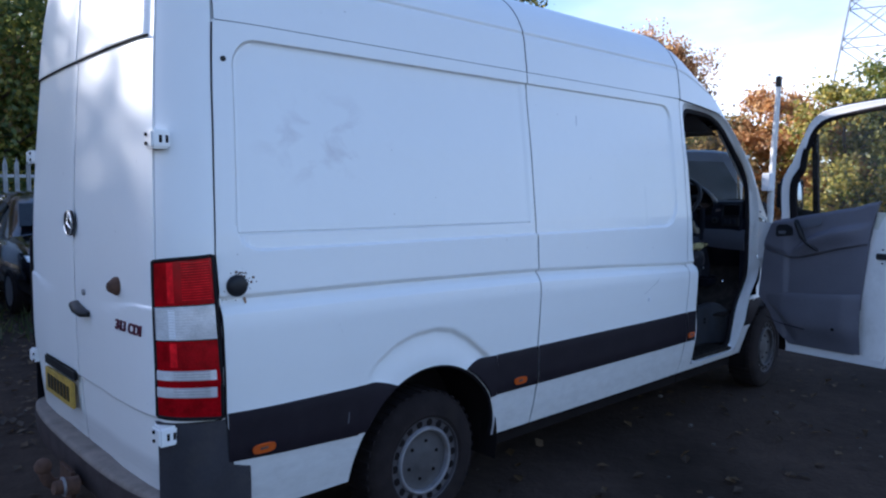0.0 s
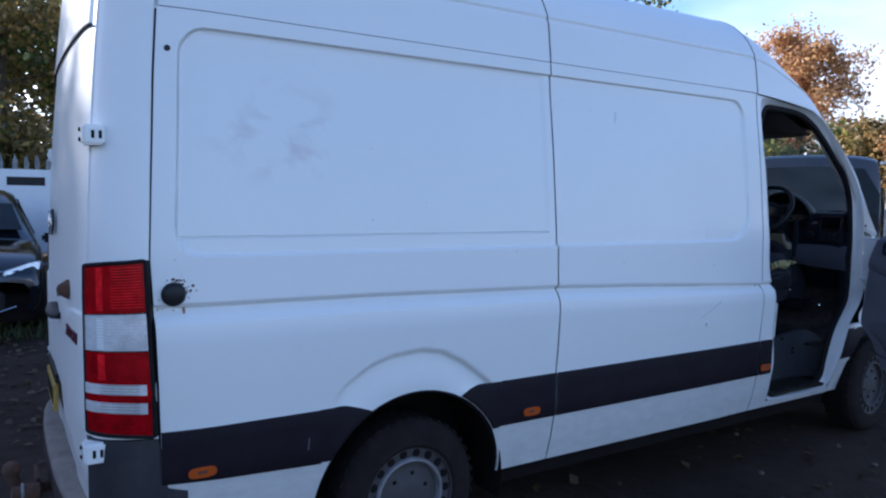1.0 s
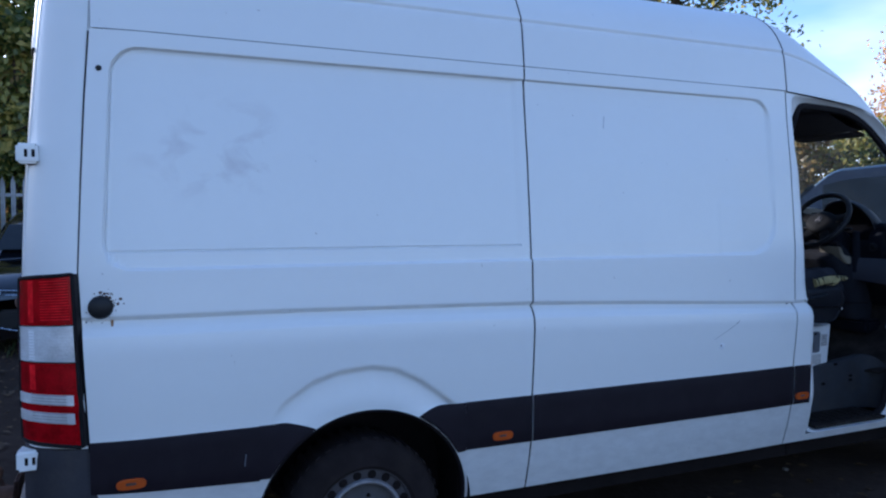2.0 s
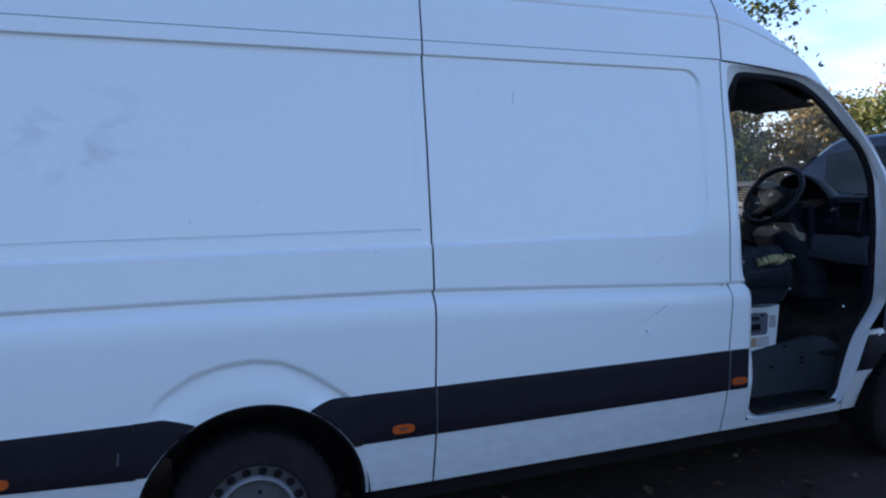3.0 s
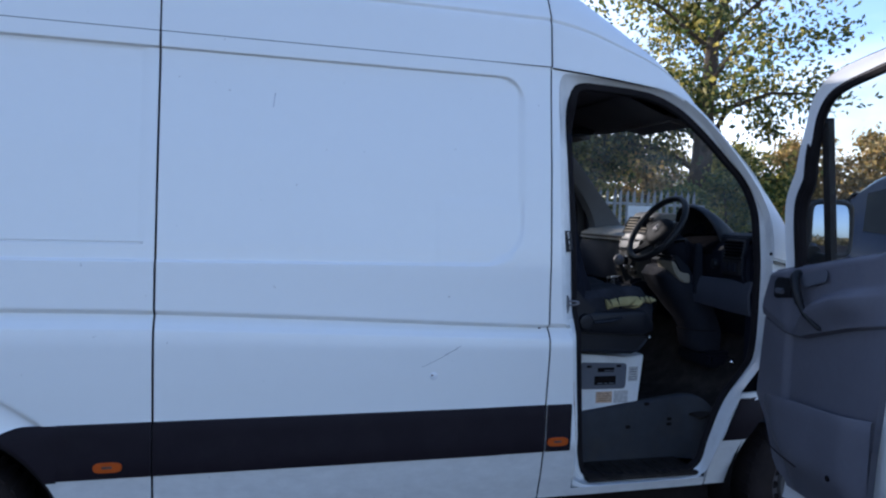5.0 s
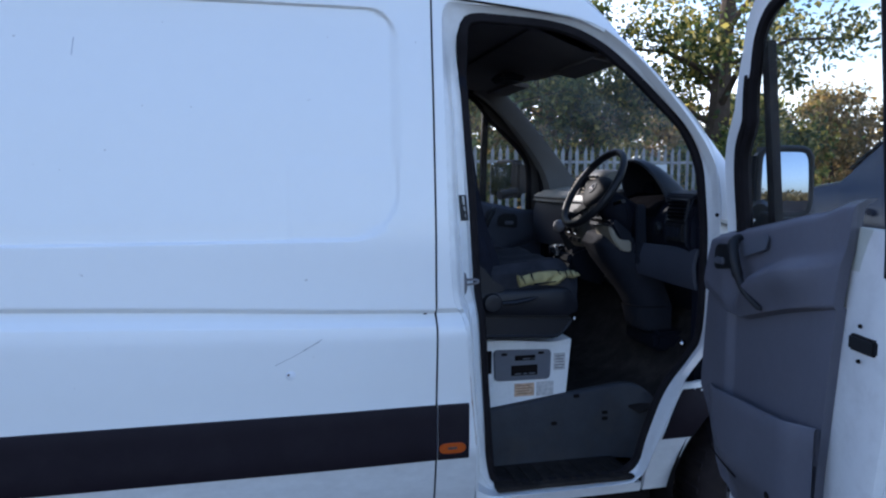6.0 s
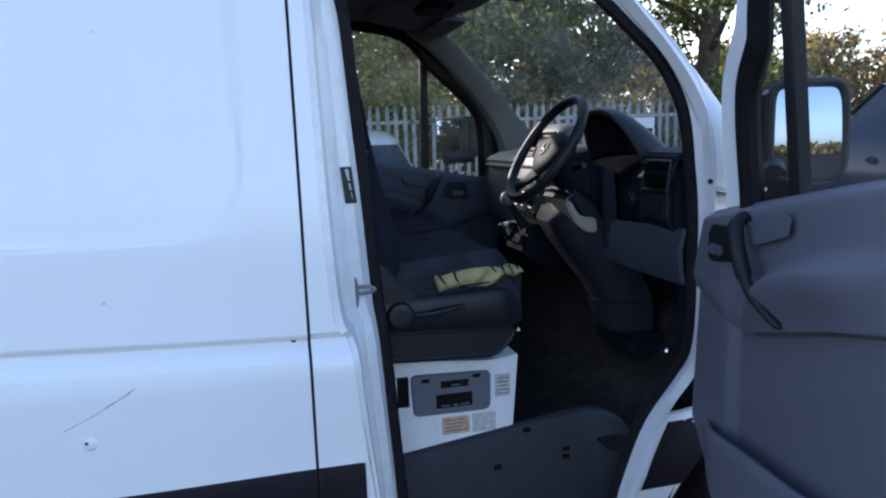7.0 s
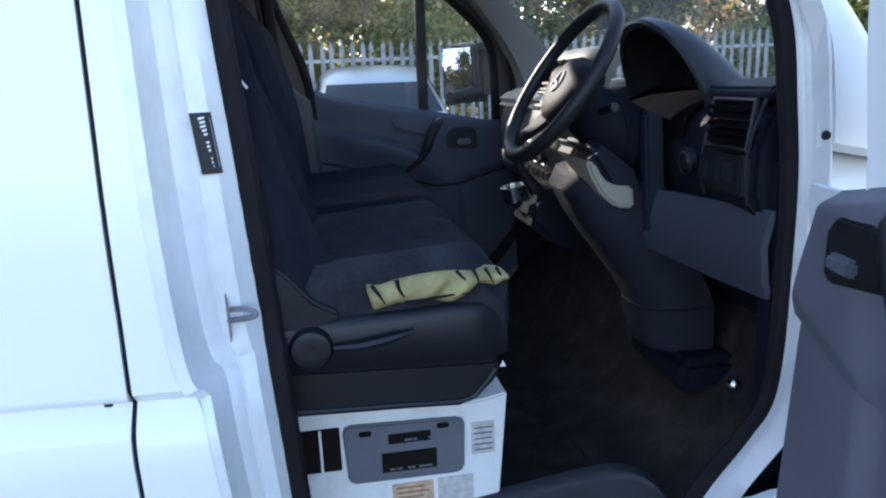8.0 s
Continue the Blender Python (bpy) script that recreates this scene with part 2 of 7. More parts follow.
def leafmat(name, a, b, c):
    """Leaves, each its own shade between three colours; light passes through them."""
    m = bpy.data.materials.new(name)
    m.use_nodes = True
    n, l = m.node_tree.nodes, m.node_tree.links
    n.remove(n["Principled BSDF"])
    geo = n.new("ShaderNodeNewGeometry")
    r = n.new("ShaderNodeValToRGB")
    e = r.color_ramp.elements
    e[0].color, e[1].color = (*a, 1), (*c, 1)
    e[1].position = 1.0
    x = e.new(0.55)
    x.color = (*b, 1)
    l.new(geo.outputs["Random Per Island"], r.inputs[0])
    d, t, g = n.new("ShaderNodeBsdfDiffuse"), n.new("ShaderNodeBsdfTranslucent"), n.new("ShaderNodeBsdfGlossy")
    g.inputs["Roughness"].default_value = 0.45
    for s in (d, t):
        l.new(r.outputs[0], s.inputs[0])
    m1, m2 = n.new("ShaderNodeMixShader"), n.new("ShaderNodeMixShader")
    m1.inputs[0].default_value, m2.inputs[0].default_value = 0.52, 0.04
    l.new(d.outputs[0], m1.inputs[1])
    l.new(t.outputs[0], m1.inputs[2])
    l.new(m1.outputs[0], m2.inputs[1])
    l.new(g.outputs[0], m2.inputs[2])
    l.new(m2.outputs[0], n["Material Output"].inputs[0])
    return m


LEAF_GREEN = leafmat("green_leaves", (0.07, 0.115, 0.03), (0.17, 0.21, 0.05), (0.42, 0.36, 0.07))
LEAF_YELLOW = leafmat("yellowing_leaves", (0.12, 0.15, 0.035), (0.38, 0.35, 0.08), (0.66, 0.50, 0.12))
LEAF_MIX = leafmat("dark_green_and_gold_leaves", (0.035, 0.06, 0.018), (0.11, 0.14, 0.035), (0.60, 0.46, 0.10))
LEAF_ORANGE = leafmat("orange_autumn_leaves", (0.28, 0.13, 0.05), (0.58, 0.30, 0.11), (0.75, 0.50, 0.22))
LEAF_BROWN = leafmat("mixed_autumn_leaves", (0.13, 0.12, 0.045), (0.34, 0.24, 0.08), (0.54, 0.35, 0.12))
LITTER = leafmat("fallen_leaves", (0.05, 0.030, 0.016), (0.10, 0.060, 0.028), (0.17, 0.11, 0.055))
GRASS = leafmat("rough_grass", (0.03, 0.055, 0.015), (0.06, 0.085, 0.022), (0.14, 0.13, 0.04))



def add_smear(m):
    """A faint wiped-grime stain on the rear side panel and small spots of dirt."""
    n, l = m.node_tree.nodes, m.node_tree.links
    b = n["Principled BSDF"]
    src = b.inputs["Base Color"].links[0].from_socket
    geo = n.new("ShaderNodeNewGeometry")
    mp = n.new("ShaderNodeVectorMath")
    mp.operation = "MULTIPLY_ADD"
    mp.inputs[1].default_value, mp.inputs[2].default_value = (1 / 0.40, 0, 1 / 0.25), (-0.40 / 0.40, 0, -1.77 / 0.25)
    l.new(geo.outputs["Position"], mp.inputs[0])
    ln = n.new("ShaderNodeVectorMath")
    ln.operation = "LENGTH"
    l.new(mp.outputs[0], ln.inputs[0])
    edge = n.new("ShaderNodeMapRange")
    edge.interpolation_type = "SMOOTHSTEP"
    edge.inputs[1].default_value, edge.inputs[2].default_value, edge.inputs[3].default_value, edge.inputs[4].default_value = 1.0, 0.25, 0.0, 1.0
    l.new(ln.outputs["Value"], edge.inputs[0])
    st = n.new("ShaderNodeVectorMath")
    st.operation = "MULTIPLY"
    st.inputs[1].default_value = (7, 1, 9)
    l.new(geo.outputs["Position"], st.inputs[0])
    tn = n.new("ShaderNodeTexNoise")
    tn.inputs["Scale"].default_value, tn.inputs["Detail"].default_value, tn.inputs["Distortion"].default_value = 1.0, 7, 0.5
    l.new(st.outputs[0], tn.inputs["Vector"])
    th = n.new("ShaderNodeMapRange")
    th.inputs[1].default_value, th.inputs[2].default_value, th.inputs[4].default_value = 0.50, 0.72, 0.55
    l.new(tn.outputs[0], th.inputs[0])
    mu = n.new("ShaderNodeMath")
    mu.operation = "MULTIPLY"
    l.new(edge.outputs[0], mu.inputs[0])
    l.new(th.outputs[0], mu.inputs[1])
    mx = n.new("ShaderNodeMix")
    mx.data_type = "RGBA"
    l.new(mu.outputs[0], mx.inputs["Factor"])
    l.new(src, mx.inputs["A"])
    mx.inputs["B"].default_value = (0.47, 0.41, 0.43, 1)
    # small specks
    sp = n.new("ShaderNodeTexNoise")
    sp.inputs["Scale"].default_value, sp.inputs["Detail"].default_value = 38, 2
    l.new(geo.outputs["Position"], sp.inputs["Vector"])
    sr = n.new("ShaderNodeMapRange")
    sr.inputs[1].default_value, sr.inputs[2].default_value, sr.inputs[4].default_value = 0.765, 0.80, 0.45
    l.new(sp.outputs[0], sr.inputs[0])
    m2 = n.new("ShaderNodeMix")
    m2.data_type = "RGBA"
    l.new(sr.outputs[0], m2.inputs["Factor"])
    l.new(mx.outputs["Result"], m2.inputs["A"])
    m2.inputs["B"].default_value = (0.30, 0.27, 0.25, 1)
    # streaky road grime on the panel below the side strip, plus painted shade
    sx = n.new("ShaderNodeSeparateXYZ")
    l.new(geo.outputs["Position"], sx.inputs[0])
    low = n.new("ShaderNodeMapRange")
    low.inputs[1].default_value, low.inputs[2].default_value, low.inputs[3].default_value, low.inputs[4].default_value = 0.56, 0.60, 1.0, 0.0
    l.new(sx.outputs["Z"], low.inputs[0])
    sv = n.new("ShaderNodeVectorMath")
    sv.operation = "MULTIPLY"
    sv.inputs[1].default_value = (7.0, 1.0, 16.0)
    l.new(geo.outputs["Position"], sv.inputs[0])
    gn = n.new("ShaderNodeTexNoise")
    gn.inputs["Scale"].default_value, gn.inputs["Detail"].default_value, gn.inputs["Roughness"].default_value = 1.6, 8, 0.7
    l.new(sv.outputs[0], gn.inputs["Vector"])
    # the 0.28 floor darkens the whole panel, standing in for shade where it tucks under
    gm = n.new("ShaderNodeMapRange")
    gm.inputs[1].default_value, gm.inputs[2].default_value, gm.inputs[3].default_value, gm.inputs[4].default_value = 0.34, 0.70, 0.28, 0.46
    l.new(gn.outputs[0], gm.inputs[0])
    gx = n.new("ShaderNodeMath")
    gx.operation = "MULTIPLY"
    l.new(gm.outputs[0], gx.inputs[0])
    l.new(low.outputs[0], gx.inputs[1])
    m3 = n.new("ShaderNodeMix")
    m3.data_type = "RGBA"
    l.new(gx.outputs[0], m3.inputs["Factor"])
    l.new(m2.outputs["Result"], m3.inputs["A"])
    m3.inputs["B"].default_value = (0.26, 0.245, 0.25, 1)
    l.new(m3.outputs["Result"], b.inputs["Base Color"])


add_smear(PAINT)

# ---- building helpers ----


def part(name, bm, material, parent=None, label="", smooth=True):
    me = bpy.data.meshes.new(name)
    bmesh.ops.recalc_face_normals(bm, faces=bm.faces)
    bm.to_mesh(me)
    bm.free()
    if smooth:
        for p in me.polygons:
            p.use_smooth = True
        me.set_sharp_from_angle(angle=radians(38))
    me.materials.append(material)
    ob = new(name, me)
    if parent is not None:
        ob.parent = parent
    return tagged(ob, label)


def thing(name, label, category, at=(0, 0, 0), rz=0.0, group="", kind=""):
    ob = new(name)
    ob.empty_display_size = 0.2
    ob.matrix_basis = pose(at[0], at[1], at[2], 0, 0, rz)
    return tagged(ob, label, category, group, kind)


def interp(x, pts):
    return float(np.interp(x, [p[0] for p in pts], [p[1] for p in pts]))


def smooth(a, b, x):
    t = min(max((x - a) / (b - a), 0.0), 1.0)
    return t * t * (3 - 2 * t)


def sheet(rows, lip=None, flip=False):
    """A skin over a grid of points. lip: the way by which its rim is turned in."""
    bm = bmesh.new()
    vs = [[bm.verts.new(p) for p in r] for r in rows]
    for i in range(len(vs) - 1):
        for j in range(len(vs[0]) - 1):
            bm.faces.new((vs[i][j], vs[i][j + 1], vs[i + 1][j + 1], vs[i + 1][j]))
    if lip is not None:
        ring = vs[0] + [r[-1] for r in vs[1:]] + vs[-1][-2::-1] + [r[0] for r in vs[-2:0:-1]]
        low = [bm.verts.new(v.co + Vector(lip)) for v in ring]
        for k in range(len(ring)):
            q = (k + 1) % len(ring)
            bm.faces.new((ring[k], ring[q], low[q], low[k]))
    return bm


def slab(rows, depth):
    """A closed plate: the grid of points, and the same again moved by depth."""
    bm = sheet(rows)
    geo = bmesh.ops.extrude_face_region(bm, geom=bm.faces[:])
    bmesh.ops.translate(bm, verts=[v for v in geo["geom"] if isinstance(v, bmesh.types.BMVert)], vec=depth)
    return bm


def poly(points, depth, bevel=0.0):
    """A flat outline pulled out into a plate, its edges rounded."""
    bm = bmesh.new()
    f = bm.faces.new([bm.verts.new(p) for p in points])
    r = bmesh.ops.extrude_face_region(bm, geom=[f])
    bmesh.ops.translate(bm, verts=[v for v in r["geom"] if isinstance(v, bmesh.types.BMVert)], vec=depth)
    if bevel:
        bmesh.ops.bevel(bm, geom=bm.edges[:], offset=bevel, segments=2, affect="EDGES", clamp_overlap=True)
    return bm


def box(a, b, bevel=0.0, seg=2):
    bm = bmesh.new()
    bmesh.ops.create_cube(bm, size=1)
    for v in bm.verts:
        v.co = Vector([(a[k] + b[k]) / 2 + v.co[k] * abs(b[k] - a[k]) for k in range(3)])
    if bevel:
        bmesh.ops.bevel(bm, geom=bm.edges[:], offset=bevel, segments=seg, affect="EDGES", clamp_overlap=True)
    return bm


def tube(path, radius, sides=10, closed=False, flat=1.0):
    """A round bar along a path; radius may be one number or one for each point."""
    path = [Vector(p) for p in path]
    n = len(path)
    bm = bmesh.new()
    rings, u = [], None
    for i, p in enumerate(path):
        a = path[(i - 1) % n] if (closed or i) else p
        b = path[(i + 1) % n] if (closed or i < n - 1) else p
        d = (b - a).normalized()
        if u is None:
            u = d.cross(Vector((0, 0, 1)))
            if u.length < 0.05:
                u = d.cross(Vector((0, 1, 0)))
        u = (u - d * u.dot(d)).normalized()
        w = u.cross(d)
        r = radius[i] if isinstance(radius, (list, tuple)) else radius
        rings.append([bm.verts.new(p + (u * math.cos(k * 2 * math.pi / sides) + w * flat * math.sin(k * 2 * math.pi / sides)) * r) for k in range(sides)])
    for i in range(n if closed else n - 1):
        for k in range(sides):
            bm.faces.new((rings[i][k], rings[i][(k + 1) % sides], rings[(i + 1) % n][(k + 1) % sides], rings[(i + 1) % n][k]))
    if not closed:
        bm.faces.new(rings[0][::-1])
        bm.faces.new(rings[-1])
    return bm


def lathe(profile, centre, axis, sides=32):
    """A turned body: (distance along the axis, radius) pairs."""
    axis = Vector(axis).normalized()
    u = axis.orthogonal().normalized()
    w = axis.cross(u)
    bm = bmesh.new()
    rings = []
    for d, r in profile:
        c = Vector(centre) + axis * d
        rings.append([bm.verts.new(c + (u * math.cos(k * 2 * math.pi / sides) + w * math.sin(k * 2 * math.pi / sides)) * max(r, 1e-4)) for k in range(sides)])
    for a, b in zip(rings, rings[1:]):
        for k in range(sides):
            bm.faces.new((a[k], a[(k + 1) % sides], b[(k + 1) % sides], b[k]))
    bm.faces.new(rings[0][::-1])
    bm.faces.new(rings[-1])
    return bm


def curve(pts, n, close=False):
    """A smooth line (Catmull-Rom) through points, with n steps between each two."""
    pts = [Vector(p) for p in pts]
    m = len(pts)
    out = []
    for i in range(m if close else m - 1):
        g = (lambda k: pts[k % m]) if close else (lambda k: pts[min(max(k, 0), m - 1)])
        p0, p1, p2, p3 = g(i - 1), g(i), g(i + 1), g(i + 2)
        for k in range(n):
            t = k / n
            out.append(0.5 * ((2 * p1) + (p2 - p0) * t + (2 * p0 - 5 * p1 + 4 * p2 - p3) * t * t + (3 * p1 - p0 - 3 * p2 + p3) * t ** 3))
    if not close:
        out.append(pts[-1])
    return out

# ---- the van: shape functions ----
W = 1.97          # width; y = 0 is the driver's side
MID = W / 2
HUB_R, HUB_F, HUB_Z, TYRE_R, WHEEL_Z = 0.92, 4.585, 0.335, 0.322, 0.317
SEAM, BCUT = 1.651, 3.193
PROF = [(0.30, 0.075), (0.34, 0.060), (0.45, 0.030), (0.556, 0.010), (0.60, 0.004), (0.763, 0.004), (0.80, 0.001), (0.90, -0.008),
        (1.05, -0.016), (1.100, -0.011), (1.126, 0.004), (1.142, 0.017), (1.150, 0.025), (1.166, 0.001), (1.26, 0.006), (1.345, 0.009), (1.41, 0.013), (1.76, 0.047),
        (2.04, 0.083), (2.13, 0.092), (2.18, 0.096), (2.30, 0.112), (2.362, 0.121), (2.378, 0.131), (2.392, 0.127), (2.41, 0.136), (2.47, 0.168), (2.53, 0.215),
        (2.59, 0.285), (2.64, 0.385), (2.675, 0.52), (2.70, 0.72), (2.71, 0.985)]
BELT = [(-0.3, 1.172), (0.0, 1.178), (0.7, 1.174), (1.65, 1.156), (2.3, 1.130), (3.15, 1.088), (3.4, 1.078), (4.3, 1.075)]


# upper edge of the flare over a wheel: distance from the hub, height
FLARE = [(-0.40, 0.752), (-0.375, 0.772), (-0.32, 0.826), (-0.22, 0.892), (-0.12, 0.922), (0.01, 0.932), (0.11, 0.914), (0.21, 0.862), (0.28, 0.812), (0.34, 0.766), (0.40, 0.72)]


def rounded(x, z, x0, x1, z0, z1, r):
    """How far a place lies outside (plus) or inside (minus) a rectangle with rounded corners."""
    cx, cz, hx, hz = (x0 + x1) / 2, (z0 + z1) / 2, (x1 - x0) / 2 - r, (z1 - z0) / 2 - r
    dx, dz = abs(x - cx) - hx, abs(z - cz) - hz
    return math.hypot(max(dx, 0), max(dz, 0)) + min(max(dx, dz), 0) - r


def belt_share(z):
    """How much of the crease's rise and fall along the van is felt at a height."""
    return 1 - (smooth(0.03, 0.18, z - 1.157) if z > 1.157 else smooth(0.03, 0.32, 1.157 - z))


def along_belt(x, level):
    """The height at which a line of the side lies, carried by the crease."""
    z, b = level, interp(x, BELT) - 1.157
    for _ in range(14):
        z = level + b * belt_share(z)
    return z


def yside(x, z):
    """The driver's side skin."""
    y = interp(z - (interp(x, BELT) - 1.157) * belt_share(z), PROF)
    y += 0.028 * max(0.0, (0.16 - x) / 0.25) ** 2
    y += 0.008 * smooth(2.8, 3.2, x)
    if x > 3.4:
        y += 0.05 * ((x - 3.4) / 1.6) ** 2
    tilt = 0.035 * (z - 1.345) / 0.78
    d = rounded(x, z, -0.015 + tilt, 3.068, 1.345, 2.122, 0.10)
    y += 0.013 * smooth(0.003 + 0.012 * smooth(2.96, 3.04, x) * smooth(2.10, 2.0, z), -0.006 - 0.022 * smooth(2.96, 3.04, x) * smooth(2.10, 2.0, z), d) if x < 2.7 or z > 1.6 else 0.011 * smooth(0.004, -0.010, rounded(x, z, 0, 3.068, 1.345, 2.122, 0.17))
    if x < 0.12:
        y += 0.010 * max(0.0, 1 - abs(d + 0.004) / 0.006) * smooth(1.36, 1.44, z) * smooth(0.12, 0.06, x)
    if x < 1.605:
        y += (0.004 * smooth(1.405, 1.410, z) + 0.011 * max(0.0, 1 - abs(z - 1.408) / 0.005)) * smooth(0.0, -0.02, d)
    for hx in (HUB_R, HUB_F):
        if abs(x - hx) < 0.40 and 0.70 < z < 1.0:
            k = interp(x - hx, FLARE) - z
            y += (0.018 * smooth(-0.024, 0.006, k) - 0.018 * smooth(0.002, 0.14, k)) * smooth(0.70, 0.76, z) * smooth(0.40, 0.33, abs(x - hx - 0.02))
    return y


def lower_edge(x):
    z = 0.338
    for hx in (HUB_R, HUB_F):
        d = abs(x - hx)
        if d < 0.438:
            z = max(z, HUB_Z + math.sqrt(0.438 ** 2 - d * d))
    return z


def levels(lo, hi, fine=()):
    """Heights from lo to hi, close together round the lines in fine."""
    zs = set(np.round(np.arange(lo, hi, 0.022), 4)) | {round(hi, 4)}
    for f in fine:
        zs |= {round(f + d, 4) for d in (-0.014, -0.009, -0.005, -0.0015, 0.0015, 0.005, 0.009, 0.014) if lo < f + d < hi}
    out = []
    for z in sorted(zs):
        if not out or z - out[-1] > 0.0022:
            out.append(z)
    return out


def stations(a, b, step=0.0125, near=()):
    xs = set(np.round(np.linspace(a, b, max(2, int((b - a) / step) + 1)), 4))
    for c in near:
        xs |= {round(c + d, 4) for d in (-0.004, -0.001, 0.001, 0.004) if a < c + d < b}
    return sorted(xs)


UP = levels(1.02, 2.1785, (1.345, 1.408, 2.122, 2.03, 2.05, 2.07, 2.09, 1.1, 1.13, 1.15, 1.16))
ARCH_X = [HUB_R + 0.438 * math.cos(a) for a in np.linspace(0, math.pi, 41)] + [HUB_F + 0.438 * math.cos(a) for a in np.linspace(0, math.pi, 41)]


def side_skin(a, b, edge=None, top=2.1785, left=False):
    """A panel of the side between two upright cuts. edge: how the rear cut leans."""
    near = list(np.arange(-0.035, 0.075, 0.004)) + list(np.arange(3.03, 3.085, 0.005))
    xs = sorted(set(stations(a, b)) | {round(x, 4) for x in ARCH_X + near if a + 0.003 < x < b - 0.003})
    rows = []
    for x in xs:
        k = (x - a) / (b - a)
        row = []
        lo = lower_edge(x)
        for z in [lo + (1.02 - lo) * i / 44 for i in range(44)] + [z for z in UP if z <= top]:
            xx = x + (edge(z) - a) * (1 - k) ** 6 if edge else x
            if 0.86 < z < 1.335 and z >= 1.02:
                z = along_belt(x, z)
            elif z < 1.02:
                z = lo + (along_belt(x, 1.02) - lo) * (z - lo) / (1.02 - lo)
            y = yside(xx, z)
            row.append((xx, W - y if left else y, z))
        rows.append(row)
    return sheet(rows, (0, -0.022 if left else 0.022, 0))


def rear_cut(z):
    return interp(z, [(0.3, -0.055), (0.75, -0.064), (1.34, -0.088), (1.64, -0.075), (1.94, -0.06), (2.2, -0.042), (2.6, -0.02)])


van = thing("panel_van", "white high-roof panel van with grey side strip, driver door open", "van")

for left in (False, True):
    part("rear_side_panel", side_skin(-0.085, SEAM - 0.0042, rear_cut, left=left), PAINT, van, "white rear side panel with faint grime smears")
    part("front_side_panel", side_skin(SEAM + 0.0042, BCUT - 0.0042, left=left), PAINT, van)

# dark inner shells that close the gaps between the panels
for y0, y1 in ((0.15, 0.16), (W - 0.16, W - 0.15)):
    part("inner_shell", box((0.0, y0, 0.8), (3.17, y1, 2.15)), DARK, van)
for x0 in (-1, SEAM, BCUT):
    for s in (1, -1):
        rows = [[(x - 0.02 + k * 0.04, (yside(x, z) + 0.034) if s > 0 else W - yside(x, z) - 0.034, z) for k in (0, 1)] for z in np.linspace(0.36, 2.15, 24) for x in [x0 if x0 > 0 else rear_cut(z) - 0.003]]
        part("seam_backing", sheet(rows), DARK, van)
        line = [(x0 if x0 > 0 else rear_cut(z) - 0.003, (yside(x0 if x0 > 0 else rear_cut(z), z) + 0.0055) if s > 0 else W - yside(x0 if x0 > 0 else rear_cut(z), z) - 0.0055, z) for z in levels(max(0.36, 0.36 if x0 > 0 else 0.60), 2.17, (1.15,))]
        part("panel_seam", tube(line, 0.0034, 6), RUBBER, van)

# roof, in three lengths
ROOF = [(y, z) for z, y in PROF if z > 2.185]
ROOF = [(interp(2.1812, PROF), 2.1812)] + ROOF


def roof_rows(a, b, n):
    rows = []
    prof = [(p[0], p[1]) for p in curve([(y, z, 0) for y, z in ROOF], 4)]
    for x in np.linspace(a, b, n):
        e = 0.028 * max(0.0, (0.16 - x) / 0.25) ** 2
        half = [(x, y + e * (MID - y) / MID, z) for y, z in prof]
        rows.append(half + [(p[0], W - p[1], p[2]) for p in half[-2::-1]])
    return rows


part("roof_rear", sheet(roof_rows(-0.04, SEAM - 0.003, 60)), PAINT, van)
part("roof_mid", sheet(roof_rows(SEAM + 0.003, BCUT - 0.003, 50)), PAINT, van)
for x0 in (SEAM, BCUT):
    part("roof_seam", tube([(x0, y + (0.0015 if y < MID else -0.0015), z - 0.001) for _, y, z in roof_rows(x0, x0 + 1, 2)[0]], 0.0042, 6), RUBBER, van)
part("roof_backing", sheet([[(x, y + 0.02 if y < MID else y - 0.02, z - 0.02) for _, y, z in roof_rows(0, 1, 2)[0]] for x in (0.0, 3.2)]), DARK, van)

# rear corner posts and rear doors
POST = curve([(-0.0965, 0.0385, 0), (-0.14, 0.050, 0), (-0.20, 0.080, 0), (-0.24, 0.112, 0), (-0.262, 0.145, 0)], 5)
DOOR = curve([(-0.268, 0.153, 0), (-0.281, 0.215, 0), (-0.289, 0.31, 0), (-0.296, 0.48, 0), (-0.301, 0.72, 0), (-0.303, 0.978, 0)], 8)


PROF_REAR = [q for q in PROF if not 0.95 < q[0] < 1.3]


def rear_place(p, z, out=0.0):
    """A place on the rear, from its place in plan at belt height."""
    s = min(1.0, max(0.0, (-0.0945 - p[0]) / 0.165))
    lean = 0.10 * max(0.0, (z - 1.2) / 1.4) ** 1.6 + 0.03 * max(0.0, (0.9 - z) / 0.5) ** 2
    off = interp(min(z, 2.60), PROF_REAR) - 0.010
    x = p[0] + lean * s + (rear_cut(z) + 0.088) * (1 - s)
    y = p[1] + off * (MID - p[1]) / MID
    return Vector((x - out * (0.35 + 0.65 * s), y - out * (1 - s) * 0.94, z))


def mirrored(rows):
    return [[(p[0], W - p[1], p[2]) for p in r] for r in rows]


ZP = levels(0.72, 2.58, (1.15,))
ZD = levels(0.462, 2.52, (0.755, 1.15, 2.12))


def door_relief(p, z):
    d = 0.010 * smooth(2.112, 2.126, z) * smooth(0.17, 0.21, p[1])
    return d + 0.009 * smooth(1.157, 1.145, z + 0.05 * smooth(0.25, 0.70, p[1])) * smooth(0.72, 0.50, p[1]) - 0.012 * smooth(0.762, 0.748, z) - 0.003 * smooth(0.972, 0.978, p[1])


